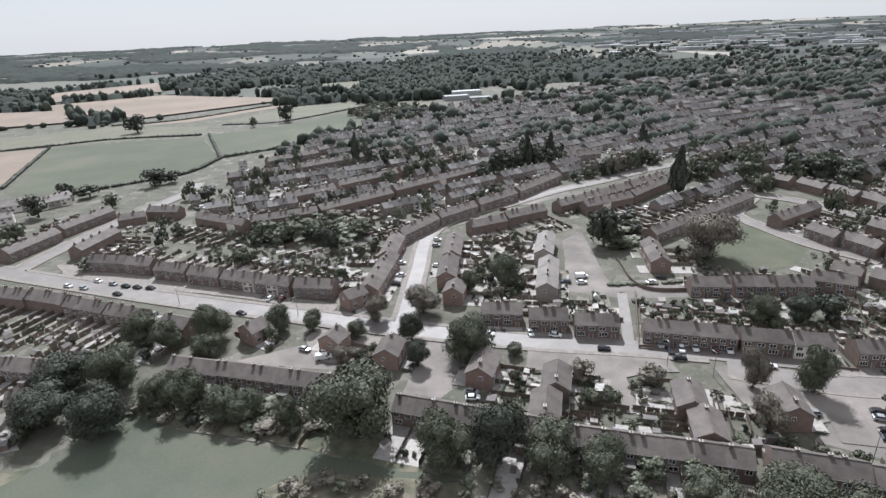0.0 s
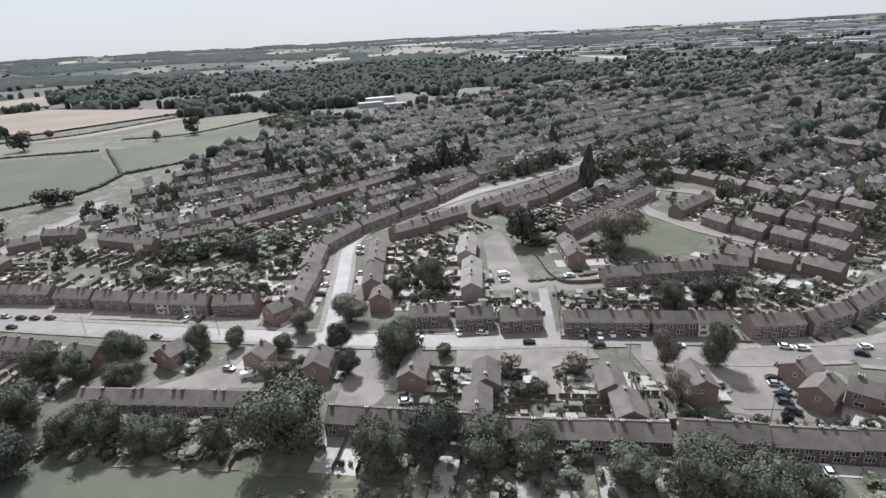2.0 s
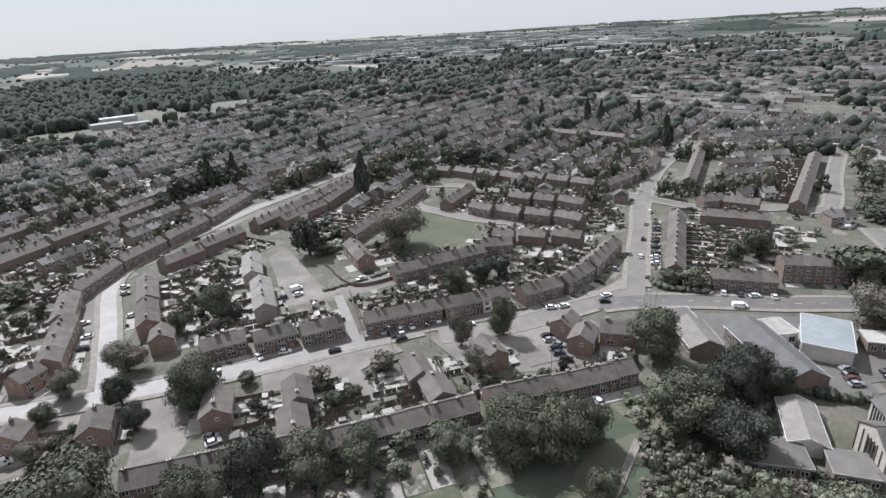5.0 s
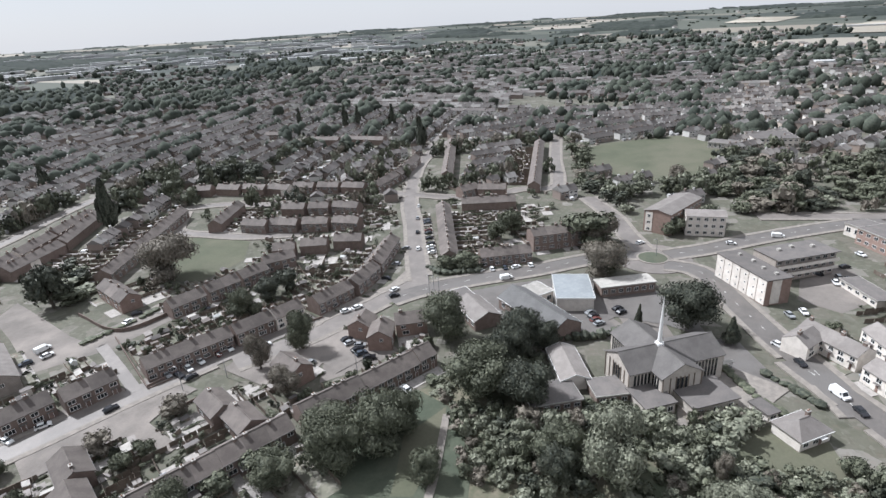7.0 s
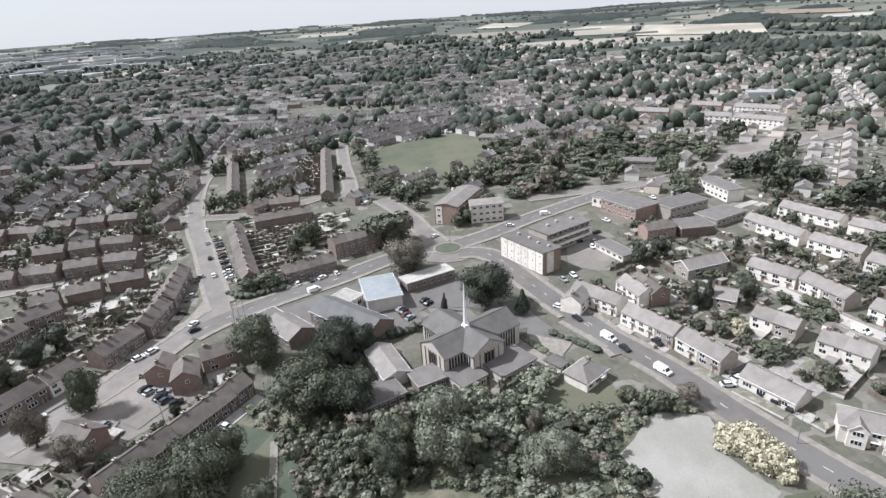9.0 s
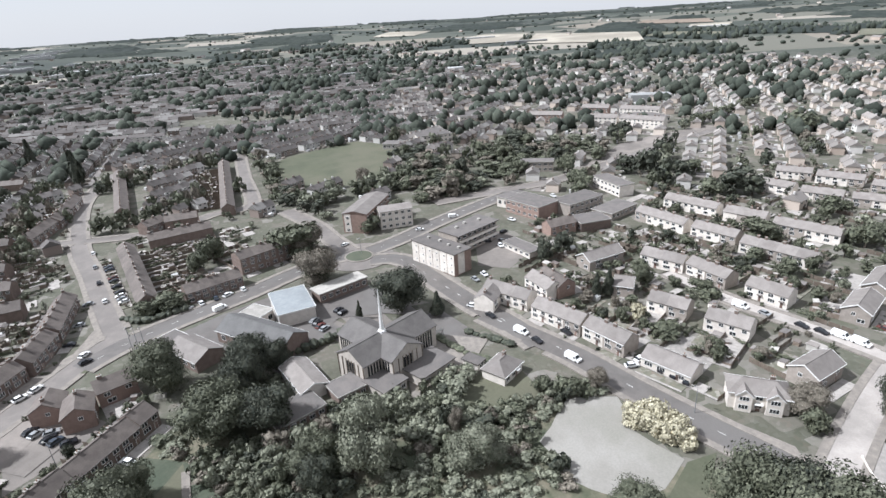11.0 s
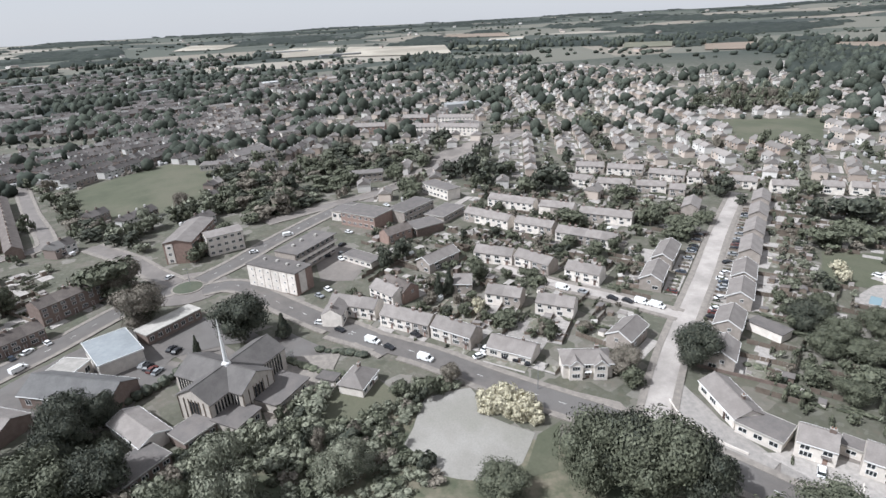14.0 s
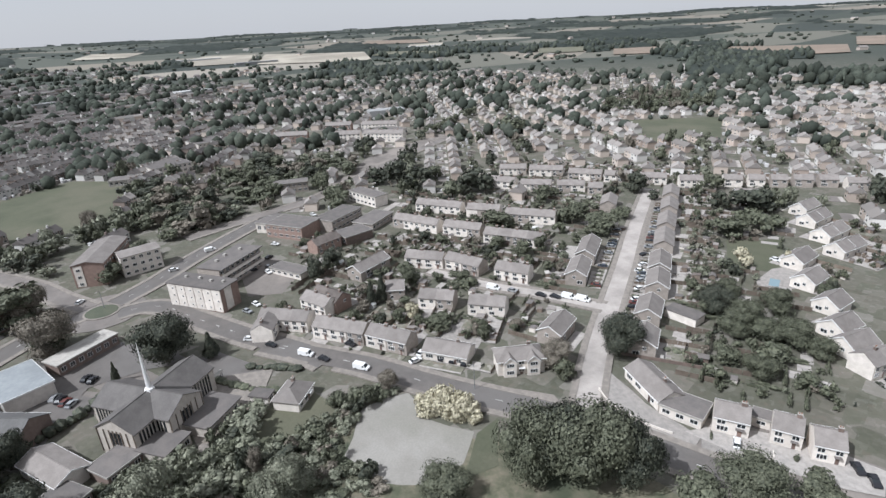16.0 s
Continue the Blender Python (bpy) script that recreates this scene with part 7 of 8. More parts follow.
thicket(3.6, 2.5, 5, [(105.1, 31.5), (116.3, 7.9), (123, -11.2), (110.4, -20.4), (100.2, -14.3), (92.7, 8)])
shrubs(4.68, 1.2, 3, [(288.4, -109.1), (228.4, -223), (167.1, -172.5), (182.1, -140.7), (166.8, -63.7)])
shrubs(4.68, 1.2, 3, [(214, -73), (182.1, -140.7), (130.6, -123.5), (111.6, -92.3), (137.5, -66.7), (160.5, -54.8)])
shrubs(4.68, 1.2, 3, [(221.9, -259.5), (202, -273.1), (100.2, -154.3), (87.1, -120.7)])
shrubs(4.68, 1.2, 3, [(322.7, -192.4), (229.7, -296.8), (197.1, -259.8), (262.5, -158.3)])
shrubs(3.96, 1.2, 3.2, [(94.8, -128), (93.6, -144), (65.2, -116.1), (70.1, -107.5)])
shrubs(4.32, 1.2, 3.2, [(65.9, -114.9), (52.8, -137.8), (42.6, -133.8), (58.6, -113.8)])
shrubs(4.2, 1, 2.6, [(-120.7, 268.1), (-118.3, 287.6), (-43.5, 251.7), (-31.2, 204.1), (-45.1, 205.4), (-107, 228.4)])
shrubs(4.2, 1, 2.6, [(-137.3, 339.7), (-49.4, 314.9), (-22.1, 264), (-31.3, 245.8), (-118.2, 280.4)])
shrubs(4.2, 1, 2.6, [(2.4, 236.7), (48.3, 245.7), (35, 179), (1.1, 189.4)])
shrubs(4.2, 1, 2.6, [(97.6, 183.8), (182.8, 162.6), (161.1, 136.1), (130, 142.9), (85.6, 160.8)])
shrubs(4.2, 1, 2.6, [(201.2, 194), (225, 181.5), (196.3, 155.8), (166.1, 157.2)])
shrubs(5, 1, 2.6, [(-132, 456.4), (111.6, 495.1), (155.6, 464.1), (-22.8, 301.1), (-100.2, 320.9)])
shrubs(4.2, 1, 2.6, [(247.4, 163.2), (250.9, 98.9), (201.4, 80.9), (175.6, 106), (198.4, 130)])
shrubs(4.5, 1.2, 3, [(248.4, -40.7), (205.5, -106.4), (153.9, -100), (143.9, -61), (189.3, -27.2)])
shrubs(4.5, 1, 2.6, [(250.5, 314.2), (305.6, 248.7), (184.7, 156.9), (140, 172), (124.2, 179.7)])
shrubs(4.5, 1, 2.6, [(86, 184.7), (155, 174.4), (142.9, 158.5), (77.9, 165.3)])
shrubs(2.3, 0.8, 2.2, [(32, 128), (42, 126), (43, 103), (28, 107)], -17)
shrubs(2.3, 0.8, 2.2, [(47, 125), (54, 121), (51, 99), (46, 101)], -17)
shrubs(2.2, 0.8, 2.0, [(63, 120), (74, 115), (73, 99), (61, 95)], -17)
shrubs(2.2, 0.8, 2.0, [(14, 131), (24, 127), (20, 108), (8, 112)], -17)
shrubs(2.6, 0.8, 2.0, [(12, 168), (54, 156), (58, 171), (36, 172), (10, 182)], -12)
shrubs(2.8, 0.8, 2.2, [(62, 152), (104, 140), (110, 162), (72, 170)], -16)
make_gardens()

# ---- the distance ----
def town_edge(az):
    return float(np.interp(az, [-60, -30, -17, -8, 5, 20, 40, 58, 80, 95, 110, 130, 150, 175], [250, 300, 480, 640, 800, 1000, 1350, 1650, 1500, 1250, 1150, 1080, 900, 600]))


def town(x, y):
    """How built-up a place is, 0 to 1."""
    r, az = math.hypot(x, y), math.degrees(math.atan2(x, y))
    if az < -60 or az > 175:
        return 0.4 if r < 600 else 0.0
    edge = town_edge(az) * (1 + 0.12 * noise.noise(Vector((x / 260, y / 260, 8.0))))
    inner = max(0.0, min(1.0, (edge - r) / 90))
    if noise.noise(Vector((x / 170, y / 170, 2.0))) < -0.56 + 0.00012 * r:
        inner *= 0.1
    outer = 0.3 if 8 < az < 100 and r < edge + 900 and noise.noise(Vector((x / 300, y / 300, 17.0))) > 0.05 else 0.0
    return max(inner, outer)


def woods(x, y):
    """Above 0 where woods stand."""
    r, az = math.hypot(x, y), math.degrees(math.atan2(x, y))
    n = noise.noise(Vector((x / 430, y / 430, 4.0))) + 0.4 * noise.noise(Vector((x / 120, y / 120, 6.0)))
    need = 0.02
    if az < 8:
        need = -0.12
    elif az < 58:
        need = -0.2 if r < 1500 else 0.14
    elif r < 1500:
        need = -0.16 if az < 108 else 0.16
    else:
        need = 0.1
    return n - need


class Boxes:
    """Many small solids gathered into one mesh of quads."""

    def __init__(self):
        self.v, self.f = [], []

    def add(self, pts, faces, x, y, z, c, s):
        k = len(self.v)
        self.v.extend((x + a * c - b * s, y + a * s + b * c, z + h) for a, b, h in pts)
        self.f.extend(tuple(k + i for i in f) for f in faces)

    def put(self, name, key, label, category):
        me = bpy.data.meshes.new(name)
        me.from_pydata(self.v, [], self.f)
        me.materials.append(M[key])
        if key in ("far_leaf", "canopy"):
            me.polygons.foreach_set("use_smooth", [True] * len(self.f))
        tagged(new(name, me), label, category, kind="stuff")


CUBE = ((0, 1, 5, 4), (1, 2, 6, 5), (2, 3, 7, 6), (3, 0, 4, 7), (4, 5, 6, 7))


def cube(w, d, h, z=0.0, x=0.0, y=0.0):
    return [(x + a * w, y + b * d, q) for q in (z, z + h) for a, b in ((-1, -1), (1, -1), (1, 1), (-1, 1))]


def scatter_far():
    """Woods, hedges and streets of the far town and country, too many to count."""
    rnd = random.Random(5)
    ico = bmesh.new()
    bmesh.ops.create_icosphere(ico, subdivisions=1, radius=1.0)
    iv = np.array([v.co[:] for v in ico.verts])
    ifc = [tuple(v.index for v in f.verts) for f in ico.faces]
    ico.free()
    gen = np.random.default_rng(4)
    tv, tf = [], []
    roofs, walls, pale_roofs, pale_walls, stacks, frames, panes, bits, streets, works, drives = (Boxes() for _ in range(11))

    def tree(x, y, r, h):
        k = len(tv) * len(iv)
        wob = 1 + 0.5 * (gen.random((len(iv), 1)) - 0.5)
        tv.append(iv * wob * (r, r, h * 0.55) + (x, y, land(x, y) + h * 0.42))
        tf.extend(tuple(k + i for i in f) for f in ifc)

    def home(x, y, turn, w, d, eave, ridge, pale=False, detail=0):
        c, s, z = math.cos(turn), math.sin(turn), land(x, y)
        (pale_walls if pale else walls).add([(-w, -d, -1), (w, -d, -1), (w, d, -1), (-w, d, -1), (-w, -d, eave), (w, -d, eave), (w, d, eave), (-w, d, eave), (-w, 0, ridge), (w, 0, ridge)],
                                            ((0, 1, 5, 4), (2, 3, 7, 6), (1, 2, 6, 9, 5), (3, 0, 4, 8, 7)), x, y, z, c, s)
        e, o = 0.3, 0.12
        (pale_roofs if pale else roofs).add([(-w - e, -d - e, eave - o), (w + e, -d - e, eave - o), (w + e, d + e, eave - o), (-w - e, d + e, eave - o), (-w - e, 0, ridge + 0.1), (w + e, 0, ridge + 0.1)],
                                            ((0, 1, 5, 4), (2, 3, 4, 5), (1, 2, 5), (3, 0, 4)), x, y, z, c, s)
        if detail:
            stacks.add(cube(0.5, 0.38, 1.7, ridge - 0.6, w * 0.6), CUBE, x, y, z, c, s)
        if detail > 1:
            for side in (-1, 1):
                for a, b, ww in ((-0.5, eave - 1.6, 0.8), (0.5, eave - 1.6, 0.8), (-0.4, 0.9, 1.0)):
                    for group, q, g in ((frames, 0.05, 0.0), (panes, 0.08, 0.14)):
                        yy = side * (d + q)
                        pts = [(w * a - ww + g, yy, b + g), (w * a + ww - g, yy, b + g), (w * a + ww - g, yy, b + 1.2 - g), (w * a - ww + g, yy, b + 1.2 - g)]
                        group.add(pts if side < 0 else pts[::-1], ((0, 1, 2, 3),), x, y, z, c, s)

    grid = set()
    for s_, ax, ay, bx, by, n_, near_ in ROWS_BUILT:
        steps = max(2, int(math.hypot(bx - ax, by - ay) / 5))
        for k in range(steps + 1):
            grid.add((int((ax + (bx - ax) * k / steps) // 8), int((ay + (by - ay) * k / steps) // 8)))

    def free(x, y, wide=1):
        i, j = int(x // 8), int(y // 8)
        return not any((i + a, j + b) in grid for a in range(-wide, wide + 1) for b in range(-wide, wide + 1))

    covered = [(pts, min(p[0] for p in pts), max(p[0] for p in pts), min(p[1] for p in pts), max(p[1] for p in pts)) for kind, pts in AREAS]

    def open_ground(x, y):
        return any(a < x < b and c < y < d and inside(x, y, p) for p, a, b, c, d in covered)

    def bad_spot(x, y, r, gap):
        if r < 1700 and open_ground(x, y):
            return True
        if r < 620 and near_road(x, y, gap):
            return True
        return r < 430 and any(math.hypot(x - a, y - b) < q + gap for a, b, q in KEEP_OFF)

    def garden_tree(x, y, r, az):
        if bad_spot(x, y, r, 1.5) or r < 430 and not free(x, y, 0):
            return
        grove = noise.noise(Vector((x / 75, y / 75, 21.0))) + 0.5 * noise.noise(Vector((x / 28, y / 28, 22.0)))
        if rnd.random() > (0.7 if 80 < az < 118 and r < 1000 else 0.45) + 1.6 * grove:
            return
        q = rnd.uniform(1.2, 2.6) if rnd.random() > 0.3 + grove else rnd.uniform(2.8, 6.2)
        q *= 1.0 if r < 600 else 1.2
        h = q * rnd.uniform(1.5, 2.4)
        if r < 440:
            TREES_BEYOND.add(rnd.choice(CROWNS[rnd.choice("mmmdtb"), "far"]), pose(x, y, 0, 0, 0, rnd.uniform(0, 360)) @ Matrix.Diagonal((q, q, h, 1)))
        else:
            tree(x, y, q, h)
            if r < 560:
                tree(x + rnd.uniform(-0.7, 0.7) * q, y + rnd.uniform(-0.7, 0.7) * q, q * 0.75, h * rnd.uniform(0.6, 0.95))

    # streets of houses, in districts that each have their own grain
    size = 250.0
    for i in range(-3, 8):
        for j in range(-6, 8):
            cx, cy = (i + 0.5) * size, (j + 0.5) * size
            if math.hypot(cx, cy) > 2300:
                continue
            east = math.degrees(math.atan2(cx, cy)) > 82
            grain = 1.5 * noise.noise(Vector((cx / 700, cy / 700, 5.0))) + (0.45 if math.atan2(cx, cy) < 0.9 else 2.2)
            c, s = math.cos(grain), math.sin(grain)
            mid = math.hypot(cx, cy)
            unit_ = 9.4 if east and mid < 900 else 5.6 if mid < 720 else 10.6 if mid < 1150 else 13.0
            v, side = -size * 0.75, 0
            while v < size * 0.75:
                side = 1 - side
                u = -size * 0.75 + rnd.uniform(0, 6)
                run = rnd.randint(4, 9)
                kerb = []
                while u < size * 0.75:
                    u += unit_
                    run -= 1
                    x, y = cx + u * c - v * s, cy + u * s + v * c
                    if not (i * size <= x < (i + 1) * size and j * size <= y < (j + 1) * size):
                        continue
                    r, az = math.hypot(x, y), math.degrees(math.atan2(x, y))
                    if r < 285 or az < -64 or az > 174:
                        continue
                    t = town(x, y)
                    pale = az > 84 and (az > 96 or rnd.random() < 0.5)
                    if rnd.random() > t:
                        if t > 0.05 and rnd.random() < 0.8:
                            garden_tree(x, y, r, az)
                        continue
                    if run <= 0:
                        run = rnd.randint(4, 9) if not pale else rnd.randint(1, 3)
                        garden_tree(x, y, r, az)
                        continue
                    ok = not bad_spot(x, y, r, 5.5) and (r > 700 or free(x, y, 1)) and not (r < 430 and any(math.hypot(x - a, y - b) < q + 3 for a, b, q in PLANTED if q > 2.2))
                    if r > 720 and rnd.random() < 0.3:
                        ok = False
                    if ok:
                        if east and az < 112 and rnd.random() < 0.22:
                            continue
                        home(x, y, grain + rnd.gauss(0, 0.14 if east and az < 112 else 0.03), unit_ / 2 + 0.02 - (0.5 if pale else 0), rnd.uniform(3.4, 3.8), rnd.uniform(4.4, 4.8), rnd.uniform(6.5, 7.2), pale, 2 if r < 640 else 1 if r < 900 else 0)
                        back = 1 if side else -1
                        if pale:
                            b = v - back * 7.0
                            px, py = cx + u * c - b * s, cy + u * s + b * c
                            if not bad_spot(px, py, r, 0.5) and free(px, py, 0):
                                drives.add(cube(unit_ * 0.45, 2.6, 0.2, -0.06), CUBE, px, py, land(px, py), c, s)
                        if r < 1300:
                            for _ in range(3 if r < 700 else 2):
                                a, b = u + rnd.uniform(-3, 3), v + back * rnd.uniform(7, 15)
                                if rnd.random() < 0.3:
                                    b = v - back * rnd.uniform(5.5, 8)
                                px, py = cx + a * c - b * s, cy + a * s + b * c
                                if not bad_spot(px, py, r, 0.5) and free(px, py, 0):
                                    bits.add(cube(rnd.uniform(0.6, 1.6), rnd.uniform(0.6, 1.3), rnd.uniform(0.8, 2.1)), CUBE, px, py, land(px, py), c, s)
                    for _ in range(3 if r < 720 else 3 if pale else 4):
                        if rnd.random() < 0.68:
                            a, b = u + rnd.uniform(-0.5, 0.5) * unit_, v + (1 if side else -1) * rnd.uniform(6.5, 17)
                            garden_tree(cx + a * c - b * s, cy + a * s + b * c, r, az)
                    if side and ok and r < 900:
                        px, py = cx + u * c - (v - 9.0) * s, cy + u * s + (v - 9.0) * c
                        if not bad_spot(px, py, r, 1.0) and free(px, py, 0):
                            streets.add(cube(unit_ / 2, 2.6, 0.22, -0.05 + 0.02 * rnd.random()), CUBE, px, py, land(px, py), c, s)
                v += 24.0 if side else 17.0
    # works and stores with broad white roofs, schools and villages
    for _ in range(240):
        az, r = rnd.uniform(16, 58), rnd.uniform(1650, 3300)
        x, y = r * math.sin(radians(az)), r * math.cos(radians(az))
        if woods(x, y) > 0.1:
            continue
        works.add(cube(rnd.uniform(10, 45) * (r / 2000), rnd.uniform(8, 20), rnd.uniform(6, 10)), CUBE, x, y, land(x, y), math.cos(-radians(az) + rnd.uniform(-0.3, 0.3)), math.sin(-radians(az) + rnd.uniform(-0.3, 0.3)))
    for az, r, w, d in ((2, 800, 17, 8), (4.4, 770, 14, 7), (3, 860, 22, 9), (110, 620, 20, 9), (79, 1075, 40, 14), (78, 1040, 26, 12), (92, 1060, 30, 12), (63, 1440, 40, 16), (72, 1420, 30, 12), (93, 2050, 70, 14), (98, 1760, 60, 12), (114, 2010, 60, 14)):
        a = radians(az)
        x, y = r * math.sin(a), r * math.cos(a)
        works.add(cube(w, d, 6.5), CUBE, x, y, land(x, y), math.cos(-a + 0.2), math.sin(-a + 0.2))
    for _ in range(520):
        az, r = radians(rnd.uniform(-50, 172)), rnd.uniform(1000, 4200)
        x, y = r * math.sin(az), r * math.cos(az)
        if noise.noise(Vector((x / 260, y / 260, 31.0))) > 0.1 and not (r < 1700 and open_ground(x, y)):
            home(x, y, rnd.uniform(0, 3), rnd.uniform(5, 11), 4.5, 5, 8.0, True)
    # hedges and single trees of the fields
    for _ in range(26000):
        r = 430 + 3900 * rnd.random() ** 1.2
        az = radians(rnd.uniform(-75, 178))
        x, y = r * math.sin(az), r * math.cos(az)
        if town(x, y) > 0.05 or open_ground(x, y) or r > 850 and woods(x, y) > 0.02:
            continue
        belt = abs(noise.noise(Vector((x / 240, y / 180, 12.0)))) < 0.035
        if belt and (r > 800 or az > 0) or rnd.random() < 0.04 and r > 800:
            q = rnd.uniform(2.6, 5.2)
            tree(x, y, q * (1.2 + r / 5000), q * rnd.uniform(1.3, 1.9))
    # woods as a closed, lumpy canopy
    rings = [820.0]
    while rings[-1] < 4850:
        rings.append(rings[-1] + max(11.0, rings[-1] * 0.0125))
    step = 0.34
    turns = int(255 / step)
    where = {}
    for a in range(turns):
        for b, r0 in enumerate(rings):
            r = r0 + rnd.uniform(-0.35, 0.35) * r0 * 0.0125
            az = radians(-76 + (a + rnd.uniform(-0.4, 0.4)) * step)
            x, y = r * math.sin(az), r * math.cos(az)
            if woods(x, y) > 0 and town(x, y) < 0.3 and not open_ground(x, y):
                where[a, b] = (x, y)
    names, cv, cf = {}, [], []
    for (a, b), (x, y) in where.items():
        rim = any((a + p, b + q) not in where for p in (-1, 0, 1) for q in (-1, 1)) and b < len(rings) - 1
        names[a, b] = len(cv)
        cv.append((x, y, land(x, y) + (1.0 if rim else 8 + 4 * noise.noise(Vector((x / 60, y / 60, 0.0))) + rnd.uniform(-1, 1) * (5 if x * x + y * y < 2.4e6 else 3))))
    for a, b in where:
        if (a + 1, b) in where and (a, b + 1) in where and (a + 1, b + 1) in where:
            p, q, m, n = names[a, b], names[a, b + 1], names[a + 1, b + 1], names[a + 1, b]
            cf += [(p, m, q), (p, n, m)] if rnd.random() < 0.5 else [(p, n, q), (n, m, q)]
    for (a, b), (x, y) in where.items():
        if rings[b] < 1900 and rnd.random() < 0.26:
            q = rnd.uniform(4, 7.5)
            tree(x + rnd.uniform(-4, 4), y + rnd.uniform(-4, 4), q, rnd.uniform(13, 19))
    canopy = Boxes()
    canopy.v, canopy.f = cv, cf
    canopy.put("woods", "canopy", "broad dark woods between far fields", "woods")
    clumps = Boxes()
    clumps.v, clumps.f = np.concatenate(tv).tolist(), tf
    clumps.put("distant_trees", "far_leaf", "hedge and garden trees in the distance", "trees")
    roofs.put("distant_roofs", "far_tile", "brown tiled roofs of the distant town", "houses")
    walls.put("distant_walls", "far_wall", "brick walls of the distant town's houses", "houses")
    pale_roofs.put("distant_grey_roofs", "pale_tile", "pale grey-brown roofs of the outer estate", "houses")
    pale_walls.put("distant_pale_walls", "pale_wall", "cream and white walls of the outer estate", "houses")
    stacks.put("distant_chimneys", "far_wall", "brick chimneys of the distant town", "houses")
    frames.put("distant_window_frames", "upvc", "white window frames of the distant streets", "windows")
    panes.put("distant_window_panes", "glass", "dark window glass of the distant streets", "windows")
    bits.put("distant_sheds", "far_bits", "sheds, cars and lean-tos between distant houses", "sheds")
    streets.put("distant_streets", "asphalt", "pale grey streets of the distant town", "road")
    drives.put("distant_driveways", "patio", "pale paved front drives of the outer estate", "paving")
    works.put("distant_works", "far_white", "white-roofed works, stores and schools far off", "works")
    TREES_BEYOND.put("trees_beyond", "garden trees, bushes and woods beyond the nearest streets", "trees")
    BEYOND.put("terraces_beyond", "brown and white terraced houses beyond the nearest streets", "houses")
    THICKET.put("thicket", "dense tangle of green shrubs and young trees", "shrubs")
    FENCES.put("fences_beyond", "weathered garden fences between the back gardens", "fences")
    CLUTTER.put("garden_clutter", "bins, boxes, coops and low lean-tos in back gardens", "clutter")
    PLOTS.put("gardens", "front and back garden plots of grass and paving", "gardens")


def hedge(pts, high=2.0, wide=1.6):
    """A clipped field hedge of joined clumps."""
    line = smooth_line(pts, 2.2)
    g = Geo()
    rnd = random.Random(int(pts[0][0]))
    ico = bmesh.new()
    bmesh.ops.create_icosphere(ico, subdivisions=1, radius=1.0)
    iv, ifc = [v.co.copy() for v in ico.verts], [tuple(v.index for v in f.verts) for f in ico.faces]
    ico.free()
    for x, y in line:
        s = rnd.uniform(0.75, 1.25)
        z = land(x, y)
        g.solid([(x + v.x * wide * s * rnd.uniform(0.8, 1.2), y + v.y * wide * s * rnd.uniform(0.8, 1.2), z + max(0, (v.z + 0.75) * high * 0.57 * s * rnd.uniform(0.85, 1.15))) for v in iv], ifc, "leaf_d" if high > 1.2 else "leaf_m")
    stand("hedge", g, "dark green hedge along a boundary", "hedge")

# hedges, walls, lamps and cars
hedge([(-311, 388.1), (-341, 455.4), (-384.7, 554.4)], 2.2)
hedge([(-455.2, 538.4), (-390.1, 564.4), (-340.5, 588.8), (-249.2, 590.7)], 2.2)
hedge([(-242.2, 595.6), (-214.8, 534.4), (-182.9, 463.2)], 2.2)
hedge([(-398.2, 696.2), (-320.7, 727.3), (-241.6, 836.1), (-202.9, 848)], 2)
hedge([(-540.2, 810.5), (-536, 843.6), (-512.7, 1087.6), (-353.6, 1025.5)], 2)
hedge([(-244.6, 361.6), (-226.5, 377), (-188.7, 408.8), (-181.1, 458.4)], 2.5)
hedge([(-180.3, 462.6), (-139.1, 496.1), (-115.7, 531.7), (-46.2, 645.6)], 2.5)
hedge([(-249.6, 659.1), (-181.4, 663.3), (-101.1, 769.1)], 1.8)
hedge([(61, 185.1), (77.4, 184.2), (86, 184.7)], 1.2)
hedge([(65.5, 170.8), (72.5, 165.9), (80.2, 163.8)], 1.4)
hedge([(160.1, 115), (158.1, 105.6), (164.7, 95.2)], 2)
hedge([(132.2, 49), (137.8, 40.4), (145.2, 33.6)], 2.6)
hedge([(140.2, -5.2), (135.1, -13.6), (132.1, -17.1)], 1.5)
hedge([(87.2, -115.4), (78.6, -121.5)], 1.2)
hedge([(142.7, 7.9), (130.8, -2.1), (123, -11.2)], 1.2)
low_wall([(10.8, 138.5), (16.2, 135.1), (22.3, 133.1)], 0.9)
low_wall([(56.6, 142.1), (68.4, 140.1)], 1.0)
low_wall([(67.9, 178.4), (56.4, 141.2)], 1.2)
low_wall([(56.4, 141.2), (62.8, 139.4)], 0.6)
low_wall([(101.2, 127.8), (110.1, 125.1)], 0.9)
low_wall([(82.3, -86.1), (77, -84.6), (72.4, -84.9), (66, -86.6), (60.6, -89.4)], 0.8, "render", "low white-painted garden wall")
low_wall([(91.9, -102.6), (82.6, -110.6), (74.8, -117.1)], 1.0)
low_wall([(48.6, -97.9), (44.3, -101.2), (46.1, -104.3)], 0.5, "render", "low white-painted garden wall")
low_wall([(70.5, 207.5), (71.4, 181.2), (92.9, 176.4)], 1.4)
low_wall([(51.1, 126.1), (60.4, 124.5)], 0.8)
street_lamp(71, 125.5, 107)
street_lamp(-98.9, 186, 301)
street_lamp(-51.7, 172.4, 248)
street_lamp(60.8, 131.3, 89)
street_lamp(141.2, 99.8, 184)
street_lamp(141.3, 97.7, 188)
street_lamp(89.5, 92.3, 71)
street_lamp(207.9, 37.7, 132)
street_lamp(252.2, 43.7, 331)
street_lamp(-57.4, 173, 37)
street_lamp(141.3, 102, 188)
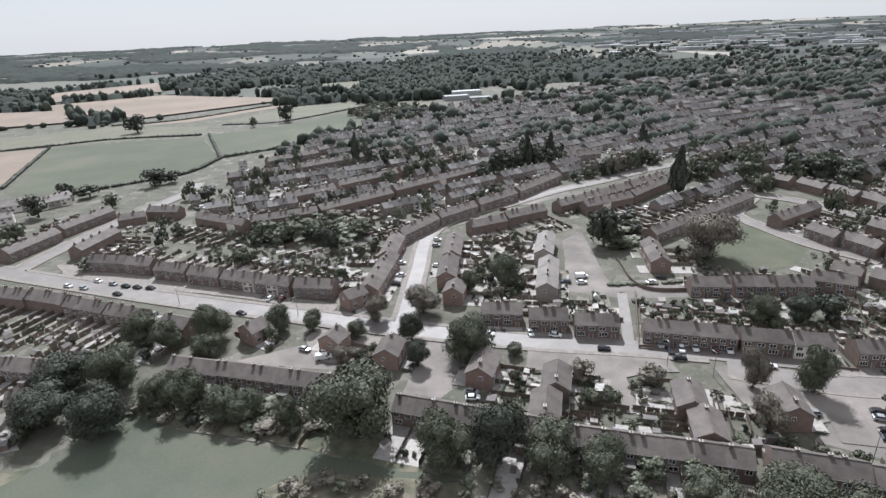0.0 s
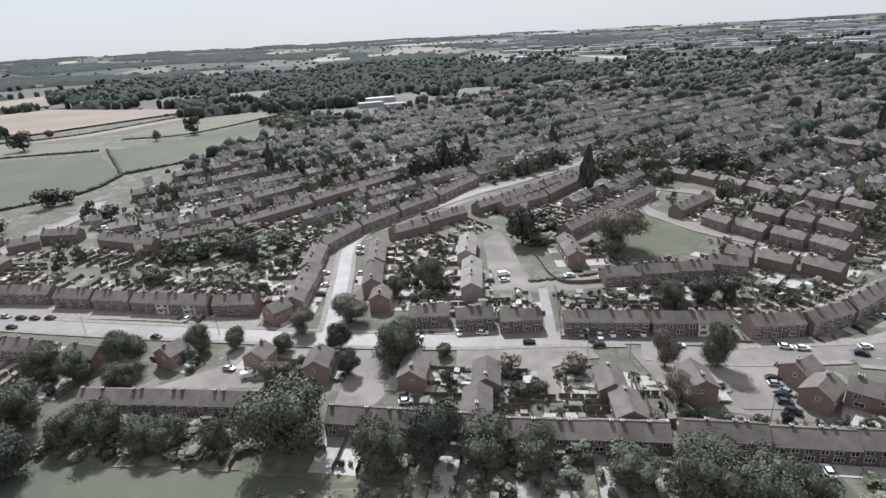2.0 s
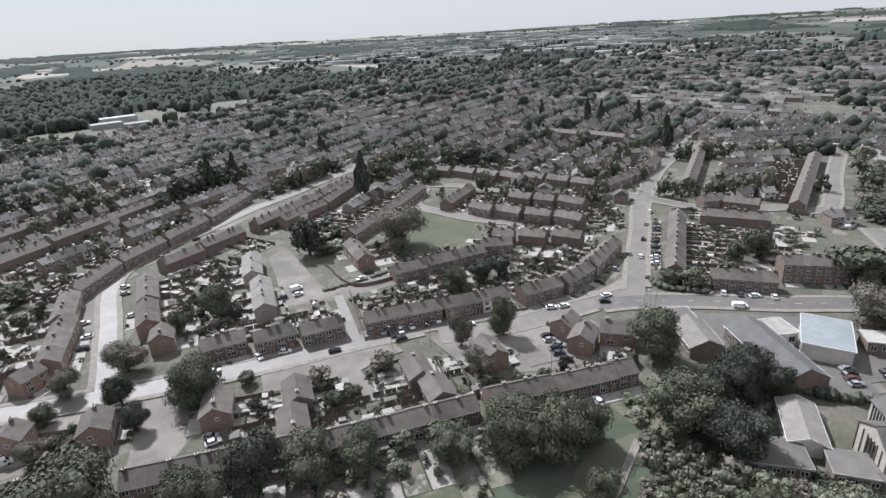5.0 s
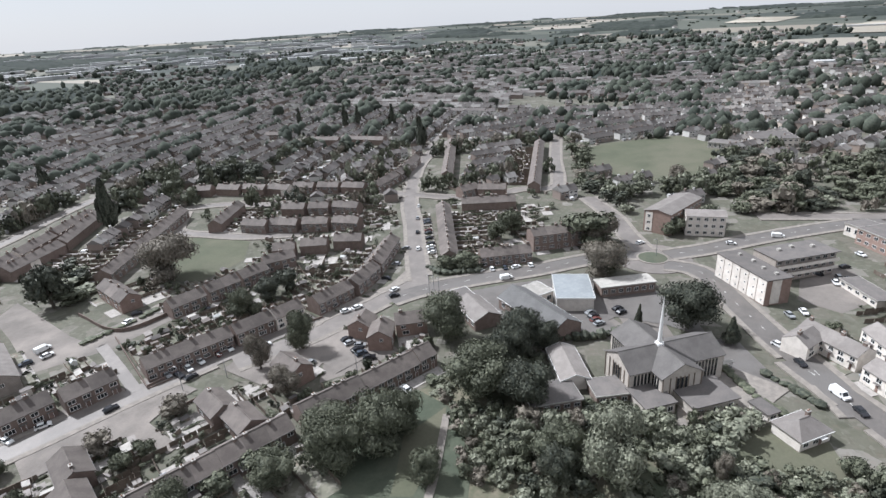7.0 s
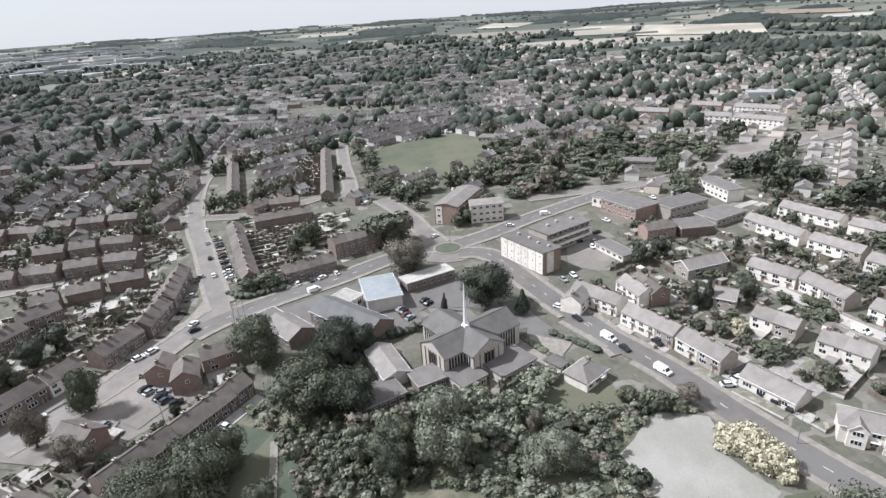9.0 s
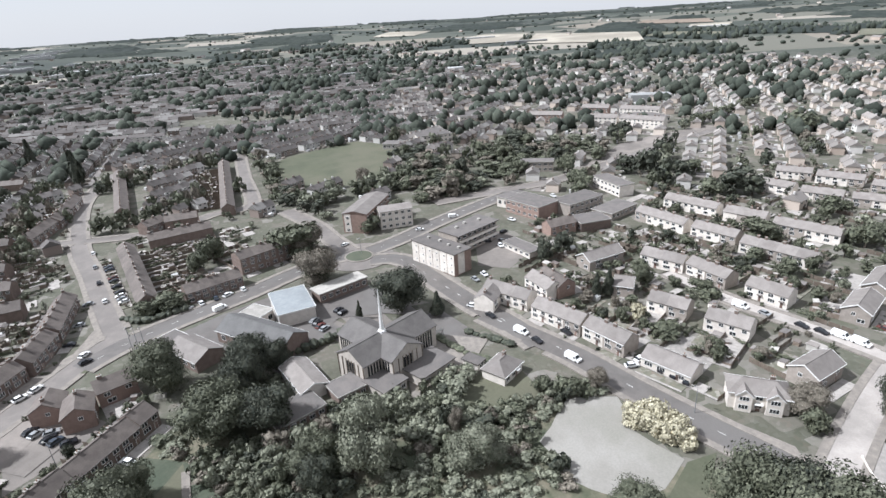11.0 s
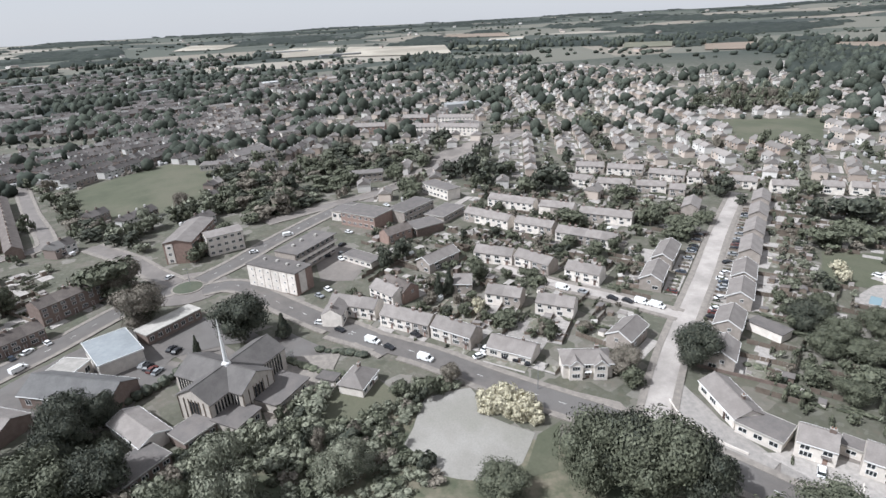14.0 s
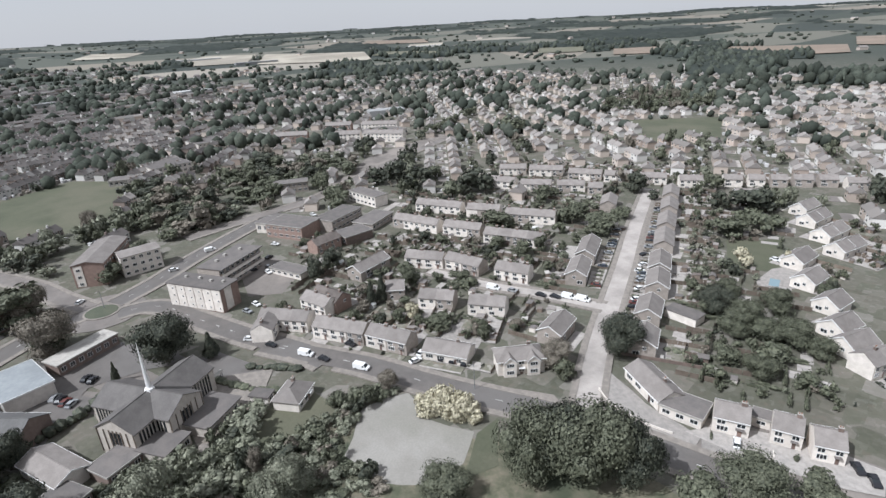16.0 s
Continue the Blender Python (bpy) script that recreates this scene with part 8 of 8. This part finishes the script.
street_lamp(98.5, -57.6, 44)
car("w", -143.1, 210.9, -26)
car("s", -134.9, 207.2, -26)
car("k", -128.2, 204.1, -20)
car("k", -122.8, 202.6, -25)
car("k", -116.9, 201.2, -19)
car("w", -153.2, 207.1, -22)
car("s", -145.1, 204.1, -24)
car("k", -127.7, 196.8, -21)
car("s", -44.3, 149.1, -28)
car("v", -37.5, 143.9, 11)
car("w", -37.7, 146.8, 14)
car("s", 5.8, 123.4, -24)
car("w", 5.8, 120.8, -2)
car("s", 62.8, 141.9, -95)
car("k", 64.5, 138.4, -92)
car("w", 68.0, 139.0, -104)
car("w", 72.1, 139.2, -101)
car("r", 77.3, 137.8, -102)
car("w", 81.2, 137.2, -107)
car("k", 65.7, 134.5, -9)
car("k", 46.0, 141.1, -10)
car("w", 87.8, 128.4, -17)
car("w", 76.2, 185.1, 18)
car("k", 81.1, 188.3, -28)
car("v", 52.2, 192.8, 6)
car("w", 51.1, 187.5, 0)
car("w", -2.7, 240.7, -6)
car("s", -3.2, 233.4, -8)
car("w", -3.0, 210.1, -7)
car("w", -17.9, 214.8, -6)
car("s", -19.2, 230.0, -8)
car("k", -17.4, 200.4, -7)
car("w", -28.4, 322.8, 38)
car("w", -18.8, 330.0, 42)
car("w", -62.3, 341.9, 48)
car("w", -68.2, 336.3, 42)
car("k", -72.5, 175.5, -25)
car("w", 13.0, 153.0, -24)
car("w", 26.0, 152.4, -82)
car("w", 33.5, 150.4, -20)
car("r", 32.7, 282.5, 25)
car("k", 102.4, 107.6, -20)
car("s", 101.3, 105.3, -20)
car("k", 100.2, 103.0, -22)
car("k", 99.2, 100.7, -24)
car("b", 98.3, 98.3, -24)
car("k", 97.6, 94.6, -50)
car("w", 116.4, 120.2, -29)
car("w", 120.4, 118.4, -18)
car("k", 133.5, 112.1, -34)
car("w", 137.4, 114.8, -10)
car("w", 174.6, 129.6, 34)
car("k", 191.4, 141.6, 33)
car("s", 208.1, 153.0, 35)
car("w", 224.9, 163.7, 29)
car("k", 147.8, 91.3, -34)
car("w", 165.7, 94.3, -31)
car("w", 170.8, 87.6, -31)
car("w", 174.9, 83.2, -31)
car("v", 164.0, 82.1, -40)
car("w", 116.5, 120.1, -30)
car("w", 138.4, 115.5, -27)
car("s", 152.2, 45.9, -28)
car("k", 150.2, 44.3, -28)
car("r", 148.3, 43.0, -32)
car("s", 146.6, 41.3, -33)
car("w", 144.8, 39.9, -42)
car("w", 211.2, 82.8, -27)
car("k", 206.1, 88.3, -30)
car("k", 158.6, 38.9, -30)
car("k", 156.7, 37.2, -27)
car("w", 218.9, 46.6, -33)
car("w", 156.8, -7.2, -120)
car("k", 149.5, -12.7, -144)
car("v", 138.6, -21.2, -136)
car("k", 133.2, -25.3, -147)
car("v", 123.1, -33.8, -138)
car("w", 118.5, -48.9, -80)
car("v", 147.6, -92.5, -143)
car("s", 142.1, -97.4, -151)
car("k", 134.1, -104.0, -153)
car("k", 130.4, -107.5, -153)
car("v", 127.7, -111.2, -146)
car("v", 123.6, -114.2, -147)
car("w", 114.7, -130.1, -107)
car("w", 120.3, -136.8, -94)
car("s", 124.9, -141.8, -94)
car("w", 135.0, -152.6, -93)
car("k", 142.2, -160.2, -92)
car("k", 34.1, -114.2, 146)
car("k", 30.6, -113.6, 138)
car("s", 177.4, -9.1, -148)
car("w", 181.4, -12.8, -157)
car("k", 214.2, -16.2, -82)
car("w", 208.9, -21.6, -163)
car("s", 213.8, -22.7, -157)
car("k", 137.2, -34.8, -150)
car("s", 150.4, -27.6, -59)
car("v", 248.7, -2.2, -78)
car("w", 232.9, 13.6, -80)
car("w", 240.2, -30.0, -137)
car("k", 225.2, -24.6, -50)
car("w", 273.5, -55.8, -158)
car("k", 213.4, -25.4, -145)
car("s", 182.1, -12.9, -135)
car("s", 422.7, 223.1, -18)

front_drives(101.7, -103.1, 192.9, -209.7, 1, 7.4, 4.2, 3)
front_drives(124, -129, 165, -176.4, -1, 7.2, 4.0, 4)
front_drives(165.3, 124, 214, 160, 1, 6.6, 4.2, 5)
front_drives(146, 124, 168, 136, -1, 5.2, 3.4, 6)
front_drives(137, -30, 100, -60, -1, 7.4, 4.0, 7)
scatter_far()
clear_prototypes()
